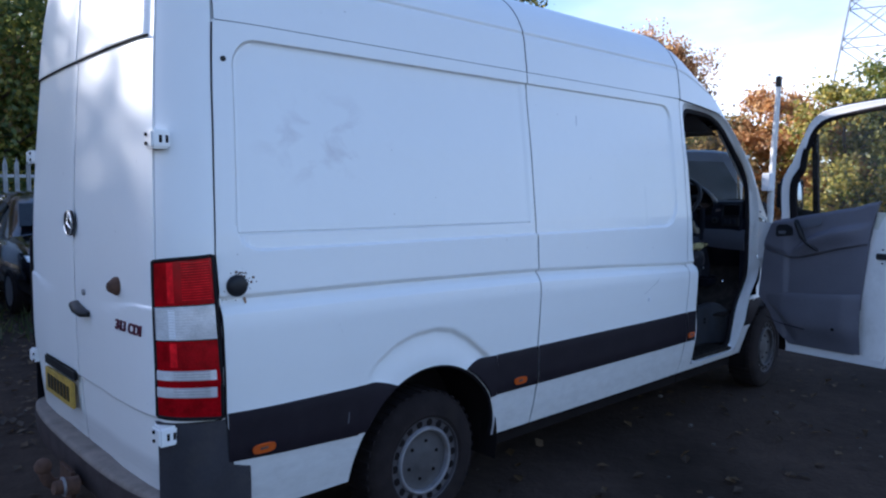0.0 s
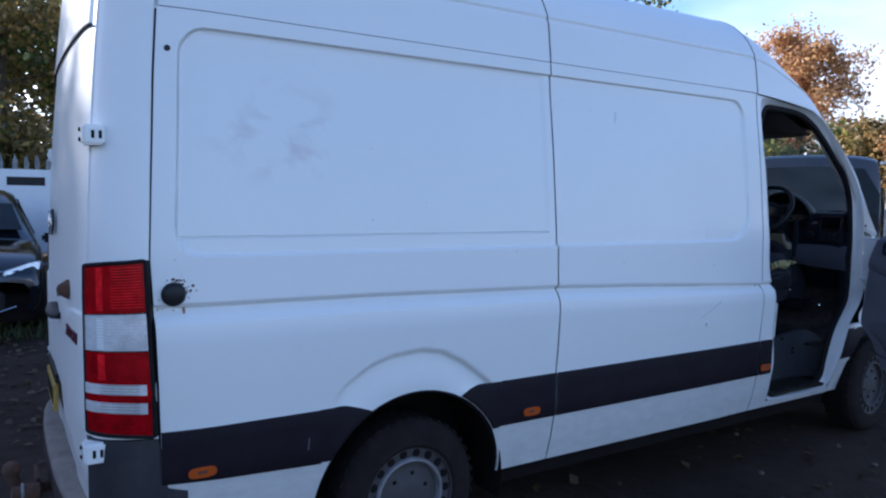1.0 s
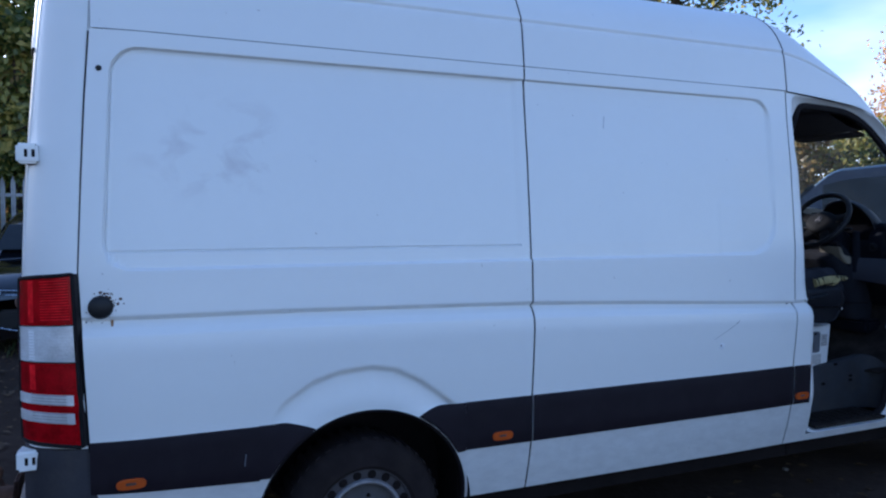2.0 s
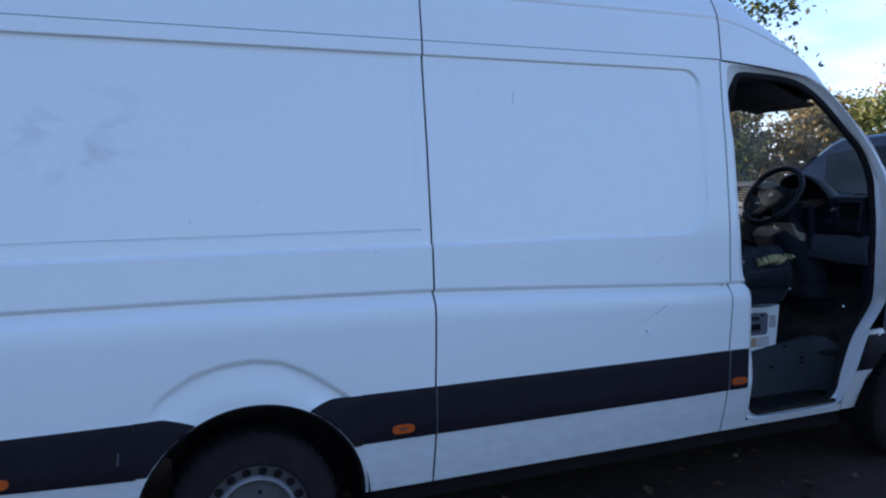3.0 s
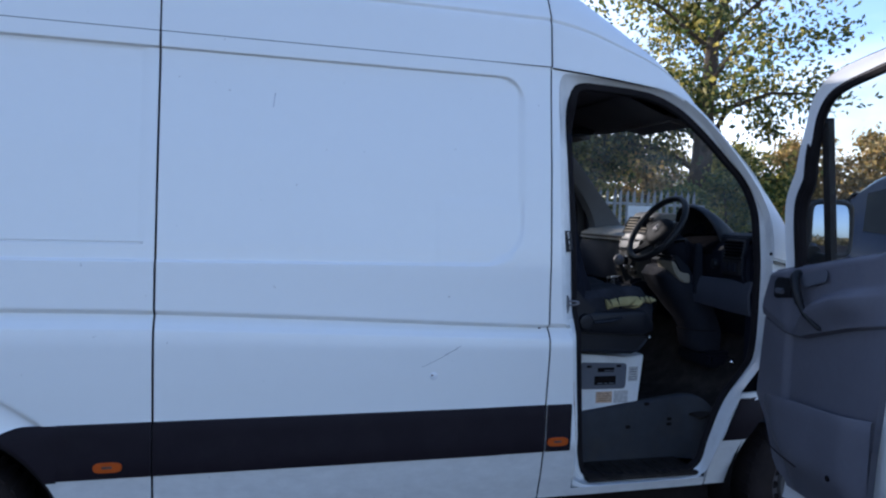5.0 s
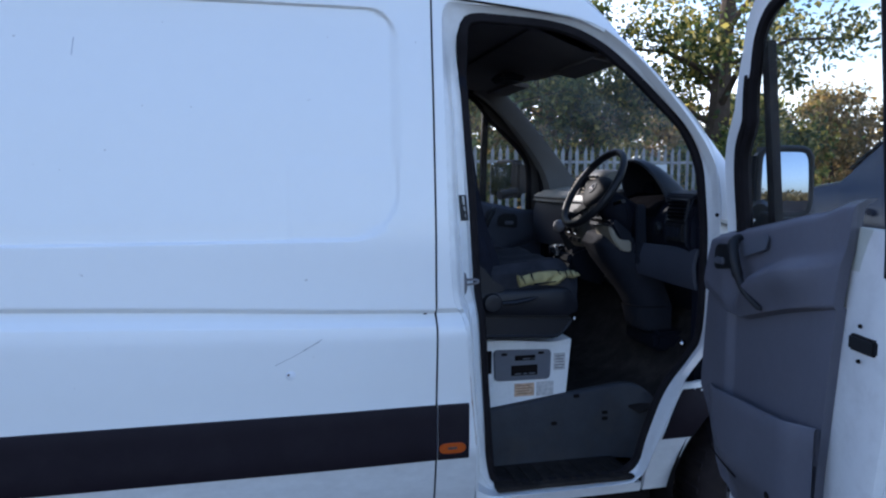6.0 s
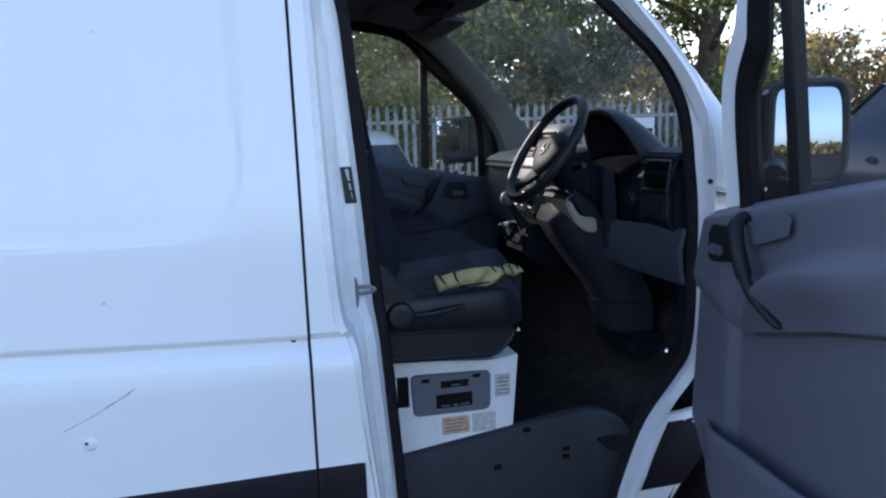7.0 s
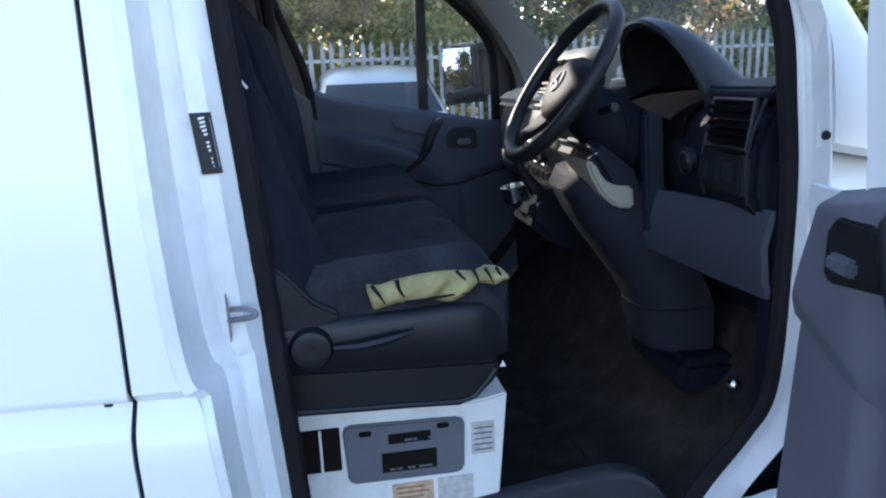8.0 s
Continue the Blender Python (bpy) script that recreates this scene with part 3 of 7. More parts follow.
for left in (False, True):
    rows = [[rear_place(p, z) for z in ZP] for p in POST]
    part("rear_corner_post", sheet(mirrored(rows) if left else rows, (0.02, -0.01 if left else 0.01, 0)), PAINT, van)
    rows = [[rear_place(p, z, door_relief(p, z)) for z in ZD] for p in DOOR]
    rd = part("rear_door", sheet(mirrored(rows) if left else rows, (0.025, 0, 0)), PAINT, van, "white rear door with a horizontal crease")
    line = [rear_place(p, 2.118, 0.006) for p in DOOR[4:]]
    part("crease_gap", tube([(q[0], W - q[1], q[2]) if left else q for q in line], 0.0042, 6), DARK, rd)
    # hinges
    for hz in (1.743, 0.70):
        c = rear_place(DOOR[1], hz, 0.006)
        cy = W - c.y if left else c.y
        hb = part("door_hinge", box((c.x - 0.022, cy - 0.075 if not left else cy - 0.005, hz - 0.034), (c.x + 0.045, cy + 0.005 if not left else cy + 0.075, hz + 0.034), 0.008), PAINT, rd, "white hinge plate with dark bolts")
        for dz in (-0.016, 0.016):
            part("bolt", lathe([(0, 0.007), (0.006, 0.006)], (c.x - 0.023, cy - 0.03, hz + dz), (-1, 0, 0), 8), DARK, hb)
        sy = cy + 0.0755 if left else cy - 0.0755
        for dx in (0.004, 0.026):
            part("hinge_slot", box((c.x + dx, sy - 0.0015, hz - 0.013), (c.x + dx + 0.010, sy + 0.0015, hz + 0.013), 0.001), DARK, hb)
        part("pin", box((c.x + 0.0, cy - 0.066 if not left else cy + 0.055, hz - 0.018), (c.x + 0.014, cy - 0.052 if not left else cy + 0.066, hz + 0.018), 0.003), DARK, hb)
    rows = [[rear_place(p, z, -0.03) for z in (0.47, 1.0, 1.6, 2.2, 2.56)] for p in POST[-3:] + DOOR]
    part("rear_backing", sheet(mirrored(rows) if left else rows), DARK, van)
top = [rear_place(p, 2.52) for p in DOOR]
top += [Vector((p.x, W - p.y, p.z)) for p in top[-2::-1]]
rows = [[p, p + Vector((0.02, 0, 0.05)), Vector((p.x + 0.10, p.y, 2.60 + 0.08 * (1 - ((p.y - MID) / MID) ** 2))), Vector((-0.045, p.y, 2.628 + 0.080 * (1 - abs((p.y - MID) / (MID - 0.36)) ** 3.0)))] for p in top]
part("rear_header", sheet(rows), PAINT, van)

# tail lamps
LAMP = [(0.0, 0.29, "red_lens", LENS_RED), (0.29, 0.505, "clear_lens", LENS_CLEAR), (0.505, 1.0, "red_lens", LENS_RED), (0.69, 0.757, "clear_lens", LENS_CLEAR),
        (0.797, 0.868, "clear_lens", LENS_CLEAR)]
for left in (False, True):
    def lamp_rows(f0, f1, out, inset):
        rows = []
        path = POST
        n = len(path)
        for i, p in enumerate(path):
            k = i / (n - 1)
            hi = 1.336 - 0.020 * k
            lo = 0.746 + 0.022 * k
            zs = [hi + (lo - hi) * (f0 + (f1 - f0) * j / 6) for j in range(7)]
            if inset:
                zs = [hi + (lo - hi) * (f0 + (f1 - f0) * j / 6) + (0.008 if j == 6 and f1 == 1 else 0) - (0.008 if j == 0 and f0 == 0 else 0) for j in range(7)]
            rows.append([rear_place(Vector((p[0] - 0.004, p[1], 0)), z, out + 0.010 * math.sin(math.pi * min(1, 0.15 + 0.7 * k))) for z in zs])
        return rows
    house = lamp_rows(0, 1, 0.002, False)
    lamp = part("tail_lamp", sheet(mirrored(house) if left else house, (0.03, -0.02 if left else 0.02, 0)), BLACK, van, "tall red and clear tail lamp cluster in a black surround")
    for f0, f1, nm, ma in LAMP:
        bar = ma is LENS_CLEAR and f0 > 0.6
        rows = lamp_rows(f0 + 0.004, f1 - 0.004, 0.0135 if bar else 0.010, True)[3 if bar else 1:-2 if bar else -1]
        part(nm, sheet(mirrored(rows) if left else rows, (0.01, 0, 0)), ma, lamp)
        if ma is LENS_CLEAR:
            span = f1 - f0
            cnt = 12 if span > 0.1 else 4
            for k in range(cnt):
                f = f0 + span * (k + 0.5) / cnt
                rib = lamp_rows(f - 0.0015, f + 0.0015, 0.0145 if bar else 0.0125, False)[4 if bar else 1:-8 if bar else -1]
                mids = [r[3] for r in rib]
                part("lens_rib", tube([(q[0], W - q[1], q[2]) if left else q for q in mids], 0.0012, 5), LENS_CLEAR if span > 0.1 else STEEL, lamp)
    for k in range(15):
        f = 0.03 + 0.016 * k
        mids = [r[3] for r in lamp_rows(f - 0.0015, f + 0.0015, 0.0118, False)[2:10]]
        part("lens_rib", tube([(q[0], W - q[1], q[2]) if left else q for q in mids], 0.0022, 5), LENS_RED2, lamp)
    for f0, f1 in ((0.02, 0.27), (0.52, 0.67)):
        rows = lamp_rows(f0, f1, 0.0108, False)[11:14]
        part("bright_strip", sheet(mirrored(rows) if left else rows), LENS_RED2, lamp)
    rim_line = [r[0] for r in house] + [p for p in house[-1][1:]] + [r[-1] for r in house[-2::-1]] + [p for p in house[0][-2:0:-1]]
    rim_line = [Vector(p) + Vector((-0.004, -0.004, 0)) for p in rim_line]
    part("gasket", tube([(q[0], W - q[1], q[2]) if left else q for q in rim_line], 0.0075, 6, True), RUBBER, lamp)
    # shiny bulb reflector behind the clear glass
    rows = lamp_rows(0.31, 0.49, 0.0115, False)[11:14]
    part("reflector_strip", sheet(mirrored(rows) if left else rows), BOARD, lamp)

# bumper, tow bar, rear plate, badge
CORNER = mat("weathered_corner_plastic", (0.034, 0.032, 0.038), 0.65, vary=0.2, scale=8, bump=0.06, bscale=200, spec=0.25, dirt=(0.07, 0.058, 0.052), dirt_amt=0.45, dirt_scale=7)
BUMP = curve([(0.02, 0.020, 0), (-0.06, 0.026, 0), (-0.15, 0.040, 0), (-0.23, 0.085, 0), (-0.275, 0.14, 0)], 5)
for left in (False, True):
    low = 0.42 if left else 0.30
    rows = [[Vector((p[0], p[1] + o, max(z, low + 0.02 * (z > 0.3)))) for z, o in ((0.30, 0.05), (0.31, 0.02), (0.36, 0.006), (0.45, 0.0), (0.60, -0.004), (0.70, 0.0), (0.735, 0.004), (0.742, 0.03))] if p[0] < -0.055 else
            [Vector((p[0], p[1] + o, z)) for z, o in ((0.30, 0.05), (0.31, 0.02), (0.36, 0.006), (0.42, 0.0), (0.48, -0.002), (0.53, 0.0), (0.565, 0.004), (0.57, 0.03))] for p in BUMP]
    part("bumper_corner", sheet(mirrored(rows) if left else rows), CORNER, van, "scuffed grey plastic bumper corner")
bar = curve([(-0.24, 0.10, 0), (-0.285, 0.16, 0), (-0.32, 0.32, 0), (-0.342, 0.6, 0), (-0.348, MID, 0)], 6)
bar = bar + [Vector((p[0], W - p[1], 0)) for p in bar[-2::-1]]
# step of the bumper: sunlight is put into this pale colour
BUMPER = mat("sunlit_bumper_plastic", (0.20, 0.165, 0.14), 0.75, vary=0.25, scale=8, bump=0.08, dirt=(0.05, 0.038, 0.032), dirt_amt=0.6, dirt_scale=6)
# face of the same bumper: dirt, and its shade painted in as well
BUMPFACE = mat("shaded_dirty_bumper", (0.055, 0.042, 0.042), 0.8, vary=0.35, scale=9, bump=0.1, dirt=(0.022, 0.016, 0.014), dirt_amt=0.7, dirt_scale=5, spec=0.2)
bumper = part("rear_bumper", sheet([[(p[0] + o, p[1], z) for z, o in ((0.30, 0.06), (0.315, 0.008), (0.36, -0.004), (0.41, -0.006), (0.448, -0.004))] for p in bar]), BUMPFACE, van, "dirty grey rear bumper, face darkened for shade, step paled for sun")
part("bumper_step", sheet([[(p[0] + o, p[1], z) for z, o in ((0.446, -0.003), (0.455, -0.002), (0.463, 0.004), (0.467, 0.016), (0.468, 0.09))] for p in bar]), BUMPER, bumper, "scuffed step of the bumper in a sunlit tone")
tow = part("tow_bar", tube(curve([(-0.28, 0.85, 0.34), (-0.39, 0.85, 0.34), (-0.46, 0.84, 0.36), (-0.485, 0.84, 0.41)], 5), 0.024, 10), RUST, van, "rusty tow bar with ball")
bm = bmesh.new()
bmesh.ops.create_uvsphere(bm, u_segments=14, v_segments=10, radius=0.034, matrix=Matrix.Translation((-0.486, 0.84, 0.435)))
part("tow_ball", bm, RUST, tow)
part("tow_plate", box((-0.405, 0.75, 0.26), (-0.388, 0.93, 0.42), 0.01), RUST, tow)
part("tow_socket", lathe([(0, 0.036), (0.05, 0.036), (0.055, 0.028), (0.09, 0.026)], (-0.40, 0.69, 0.38), (-1, -0.1, 0.15), 14), RUST, tow)
part("socket_ring", tube([(-0.452, 0.685 + 0.034 * math.cos(a), 0.388 + 0.034 * math.sin(a)) for a in np.linspace(0, 2 * math.pi, 21)[:-1]], 0.006, 6, True), STEEL, tow, "pale metal ring")
plate = part("number_plate", box((-0.318, 1.035, 0.595), (-0.300, 1.47, 0.715), 0.004), PLATE_Y, van, "dirty yellow rear number plate")
for k in range(7):
    part("plate_bar", box((-0.321, 1.07 + 0.053 * k, 0.622), (-0.316, 1.104 + 0.053 * k, 0.69), 0.001), BLACK, plate)
part("plate_lamp_recess", box((-0.312, 1.00, 0.722), (-0.296, 1.50, 0.775), 0.008), BLACK, van)


def rear_at(y, z, out=0.012):
    """The place on the driver-side rear door at a distance from the side."""
    best = min(DOOR, key=lambda p: abs(rear_place(p, z).y - y))
    return rear_place(best, z, out)


c = rear_at(0.975, 1.428)
badge = part("badge", lathe([(0, 0.056), (0.006, 0.055), (0.009, 0.045), (0.006, 0.040), (0.006, 0.001)], c, (-1, -0.06, 0.05), 28), BLACK, van, "round black emblem with a chrome three-way mark")
part("badge_ring", tube([c + Vector((-0.010, 0.051 * math.cos(a), 0.051 * math.sin(a))) for a in np.linspace(0, 2 * math.pi, 33)[:-1]], 0.004, 6, True), CHROME, badge)
for k in range(3):
    a = math.pi / 2 + k * 2 * math.pi / 3
    part("badge_ray", tube([c + Vector((-0.011, 0, 0)), c + Vector((-0.010, 0.047 * math.cos(a), 0.047 * math.sin(a)))], [0.007, 0.002], 6), CHROME, badge)
c = rear_at(0.455, 1.203, 0.0)
part("door_stop", lathe([(0, 0.036), (0.006, 0.036), (0.012, 0.032), (0.034, 0.020), (0.040, 0.012)], c, (-1, -0.4, 0), 18), RUST, van, "weathered round rubber door stop")
c = rear_at(0.86, 1.066, 0.0)
hd = part("rear_handle", tube([(c.x - 0.002, c.y + 0.085, c.z + 0.016), (c.x - 0.020, c.y + 0.055, c.z + 0.014), (c.x - 0.026, c.y, c.z + 0.004), (c.x - 0.022, c.y - 0.055, c.z - 0.006), (c.x - 0.004, c.y - 0.085, c.z - 0.010)], [0.016, 0.023, 0.025, 0.023, 0.015], 12, flat=0.8), BLACK, van, "black rear door handle")
part("lock_barrel", lathe([(0, 0.014), (0.008, 0.013)], (c.x, c.y - 0.02, c.z + 0.075), (-1, 0, 0), 12), STEEL, hd)
MARK = mat("dark_red_lettering", (0.10, 0.012, 0.03), 0.35, 0.3, vary=0.2)
fc = bpy.data.curves.new("engine_mark", "FONT")
fc.body, fc.size, fc.extrude, fc.space_character = "313 CDI", 0.054, 0.003, 1.0
fc.offset, fc.shear = 0.0016, 0.15
fo = bpy.data.objects.new("engine_mark", fc)
fm_ = bpy.data.meshes.new_from_object(fo)
bpy.data.objects.remove(fo)
xs_ = [v.co.x for v in fm_.vertices]
c0, c1 = rear_at(0.455, 1.06, 0.016), rear_at(0.218, 1.06, 0.016)
for v in fm_.vertices:
    k = (v.co.x - min(xs_)) / (max(xs_) - min(xs_))
    p = c0.lerp(c1, k)
    v.co = (p.x + 0.004 - v.co.z, p.y, 1.042 + v.co.y)
fm_.materials.clear()
fm_.materials.append(MARK)
em = new("engine_mark", fm_)
em.parent = van
tagged(em, "dark red raised engine lettering")

# side strip, markers, cap
STRIPS = ((-0.064, 0.50), (1.335, SEAM - 0.003), (SEAM + 0.003, BCUT - 0.003), (BCUT + 0.003, 3.310))


def strip_rows(a, b, out=0.009):
    rows = []
    for x in stations(a, b, 0.03):
        hi, lo = 0.763, 0.556
        if a < 0:
            hi, lo = 0.757, interp(x, [(-0.06, 0.57), (0.05, 0.566), (0.5, 0.545)])
        rows.append([(x, yside(x, z) - o, z) for z, o in ((lo, -0.004), (lo + 0.004, out * 0.7), (lo + 0.012, out), (lo + 0.07, out), ((lo + hi) / 2, out * 0.9), (hi - 0.05, out), (hi - 0.012, out), (hi - 0.004, out * 0.7), (hi, -0.004))])
    return rows


def strip_arch(sign):
    """The strip's end beside the wheel arch: it follows the round of the opening."""
    rows = []
    for i in range(15):
        k = i / 14
        row = []
        for z, o in ((0.556, 0.002), (0.560, 0.008), (0.60, 0.009), (0.65, 0.009), (0.70, 0.009), (0.74, 0.008), (0.757, 0.002)):
            top = interp(k, [(0, 0.757), (0.33, 0.757), (1, 0.722)]) if sign < 0 else interp(k, [(0, 0.760), (0.38, 0.760), (1, 0.722)])
            zz = 0.553 + (z - 0.556) * (top - 0.553) / (0.757 - 0.556)
            inner = math.sqrt(max(0.44 ** 2 - (zz - HUB_Z) ** 2, 0.0)) + 0.001
            xx = (0.42 + (inner - 0.42) * k) if sign < 0 else (0.415 + (inner - 0.415) * k)
            row.append((HUB_R + sign * xx, yside(HUB_R + sign * 0.42, min(zz, 0.75)) - o * (0.6 if k > 0.95 else 1) - 0.004 * k, zz))
        rows.append(row)
    return rows


for left in (False, True):
    for a, b in STRIPS:
        rows = strip_rows(a, b)
        st = part("side_strip", sheet(mirrored(rows) if left else rows), STRIP, van)
    for s in (-1, 1):
        rows = strip_arch(s)
        part("strip_end", sheet(mirrored(rows) if left else rows, (0, -0.01 if left else 0.01, 0)), STRIP, van)
    for x in (0.064, 1.504, 3.248):
        y = yside(x, 0.605) - 0.009
        pts = [(x + 0.048 * math.copysign(abs(math.cos(a)) ** 0.55, math.cos(a)), W - y if left else y, 0.605 + 0.019 * math.copysign(abs(math.sin(a)) ** 0.7, math.sin(a))) for a in np.linspace(0, 2 * math.pi, 29)[:-1]]
        mk = part("side_marker", poly(pts, (0, 0.007 if left else -0.007, 0), 0.003), AMBER, van, "amber side marker reflector")
        part("marker_centre", box((x - 0.018, (W - y + 0.0065) if left else y - 0.0085, 0.601), (x + 0.016, (W - y + 0.0085) if left else y - 0.0065, 0.611), 0.001), RUST, mk)
y = yside(-0.021, 1.221)
cap = part("filler_cap", lathe([(0, 0.040), (0.008, 0.040), (0.016, 0.036), (0.022, 0.028), (0.022, 0.002)], (-0.021, y + 0.002, 1.221), (0, -1, 0), 22), BLACK, van, "black round lock cap with rust round it")
rr = random.Random(4)
for k in range(46):
    a, r = (rr.gauss(0.75, 0.5), 0.036 + abs(rr.gauss(0, 0.016))) if k < 26 else (rr.gauss(0.9, 1.2), 0.038 + abs(rr.gauss(0, 0.014)))
    s = rr.uniform(0.0020, 0.0062) if k < 26 else rr.uniform(0.0009, 0.0034)
    x, z = -0.021 + r * math.cos(a), 1.221 + r * math.sin(a)
    part("rust_spot", lathe([(0, s), (0.0014, s * 0.8)], (x, yside(x, z) + 0.0004, z), (0, -1, 0), 6), RUST, cap)
part("rust_run", poly([(0.008, yside(0, 1.17) - 0.001, 1.185), (0.018, yside(0, 1.17) - 0.001, 1.185), (0.016, yside(0, 1.13) - 0.0005, 1.125), (0.011, yside(0, 1.13) - 0.0005, 1.125)], (0, 0.003, 0)), RUSTSTAIN, cap)
part("side_plug", lathe([(0, 0.011), (0.005, 0.010), (0.006, 0.002)], (-0.016, yside(-0.016, 2.041) + 0.001, 2.041), (0, -1, 0), 12), BLACK, van)
part("rail_plug", lathe([(0, 0.007), (0.004, 0.006)], (3.156, yside(3.156, 1.085) + 0.001, 1.085), (0, -1, 0), 10), BLACK, van)

# sills and underbody
for a, b, t in ((1.36, 3.30, 0.60), (3.305, 4.10, 0.365), (-0.02, 0.48, 0.66)):
    part("underbody", box((a, 0.14, 0.24 if a > 0 else 0.47), (b, W - 0.14, t)), DARK, van)
part("chassis", box((0.62, 0.45, 0.30), (5.2, W - 0.45, 0.60), 0.02), DARK, van)
part("rear_chassis", box((0.0, 0.45, 0.46), (0.62, W - 0.45, 0.64), 0.02), DARK, van)
part("rear_axle", tube([(HUB_R, 0.1, WHEEL_Z), (HUB_R, W - 0.1, WHEEL_Z)], 0.045, 12), RUST, van)
for hx in (HUB_R, HUB_F):
    for left in (False, True):
        rear_end = math.pi - 0.45 if hx == HUB_R else math.pi + 0.25
        rows = []
        for a in np.linspace(-0.25, rear_end, 26):
            rows.append([(hx + 0.45 * math.cos(a), W - y if left else y, HUB_Z + 0.455 * math.sin(a)) for y in (0.03, 0.15, 0.36)])
        part("wheel_arch_liner", sheet(rows), DARK, van)
        rows = [[(hx + r * math.cos(a), W - 0.37 if left else 0.37, HUB_Z + r * math.sin(a)) for r in (0.05, 0.46)] for a in np.linspace(-0.25, rear_end, 26)]
        part("wheel_arch_back", sheet(rows), DARK, van)
        edge = []
        for a in np.linspace(0.02, math.pi - 0.02, 49):
            x, z = hx + 0.434 * math.cos(a), HUB_Z + 0.434 * math.sin(a)
            y = yside(x, z) + 0.011
            edge.append((x, W - y if left else y, z))
        part("arch_edge", tube(edge, 0.0095, 8), RUBBER, van)

RIMDULL = mat("dull_brown_rim_paint", (0.060, 0.053, 0.056), 0.65, 0.1, vary=0.25, scale=14, dirt=(0.04, 0.03, 0.025), dirt_amt=0.5, dirt_scale=18)
# ---- wheels ----


def wheel(hx, y, steer=0.0, metal=STEEL):
    w = new("wheel")
    w.parent = van
    w.matrix_basis = pose(hx, y, WHEEL_Z, 0, 0, steer)
    R = TYRE_R
    ring = lambda prof: sheet([[(r * math.cos(a), y, r * math.sin(a)) for a in np.linspace(0, 2 * math.pi, 61)] for y, r in prof])
    part("tyre", ring([(0.03, 0.198), (0.010, 0.202), (0.0, 0.216), (0.004, 0.262), (0.011, 0.290), (0.026, R - 0.012), (0.045, R - 0.002), (0.11, R), (0.18, R - 0.002), (0.20, R - 0.012), (0.215, 0.290), (0.222, 0.25), (0.215, 0.205), (0.10, 0.200), (0.03, 0.198)]), TYRE, w)
    for k in range(40):
        a = k * 2 * math.pi / 40
        bm = box((-0.012, 0.03, -0.005), (0.012, 0.20, 0.004), 0.002, 1)
        bmesh.ops.transform(bm, matrix=Matrix.Rotation(-a, 4, "Y") @ Matrix.Translation((0, 0, R)), verts=bm.verts)
        part("tread_block", bm, TYRE, w)
    rim = part("rim", ring([(0.07, 0.205), (0.016, 0.205), (0.008, 0.202), (0.010, 0.198), (0.022, 0.195), (0.024, 0.158), (0.030, 0.150), (0.045, 0.128), (0.052, 0.05), (0.052, 0.001)]), RIMDULL, w, "dirty steel wheel rim with ring of holes")
    part("rim_ring", ring([(0.028, 0.160), (0.016, 0.158), (0.010, 0.153), (0.009, 0.147), (0.014, 0.141), (0.034, 0.137)]), metal, rim, "worn bright ring of the wheel")
    for k in range(18):
        a = k * 2 * math.pi / 18
        part("rim_hole", lathe([(0, 0.0182), (0.003, 0.0178), (0.003, 0.001)], (0.177 * math.cos(a), 0.0245, 0.177 * math.sin(a)), (0, -1, 0), 14), DARK, rim)
    part("centre_disc", ring([(0.034, 0.138), (0.040, 0.122), (0.037, 0.100), (0.035, 0.060), (0.030, 0.050), (0.028, 0.030), (0.028, 0.001)]), HUBDARK, rim, "dark dirty wheel centre")
    for k in range(6):
        a = k * math.pi / 3 + 0.3
        part("wheel_nut", lathe([(0, 0.009), (0.006, 0.008), (0.009, 0.005), (0.009, 0.001)], (0.088 * math.cos(a), 0.036, 0.088 * math.sin(a)), (0, -1, 0), 6), DARK, rim)
    return w


wr = wheel(HUB_R, 0.045)
# front ring takes the dark dirty tone, which also paints in its deep shade
wheel(HUB_F, 0.05, 4, HUBDARK)
for hx in (HUB_R, HUB_F):
    w = copy_thing(wr, pose(hx, W - 0.045, WHEEL_Z, 0, 0, 180))
    w.parent = van

# ---- the van: cab shell ----
TRIM_M = mat("mid_grey_plastic", (0.098, 0.104, 0.128), 0.5, vary=0.1, scale=9, bump=0.05, bscale=260)
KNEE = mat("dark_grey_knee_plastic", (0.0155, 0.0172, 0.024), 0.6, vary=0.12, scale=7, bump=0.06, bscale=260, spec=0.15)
OUT = [(3.348, 0.400), (3.335, 0.62), (3.318, 0.78), (3.304, 0.92), (3.295, 1.03), (3.283, 1.08), (3.254, 1.14), (3.238, 1.40), (3.232, 1.80), (3.230, 2.05),
       (3.236, 2.135), (3.275, 2.160), (3.52, 2.150), (3.72, 2.128), (3.84, 2.085), (3.96, 2.005), (4.10, 1.882), (4.225, 1.745), (4.285, 1.62),
       (4.300, 1.42), (4.298, 1.20), (4.285, 1.00), (4.250, 0.90), (4.170, 0.79), (4.105, 0.66), (4.055, 0.52), (4.025, 0.42), (3.985, 0.385),
       (3.93, 0.376), (3.45, 0.376), (3.375, 0.382)]
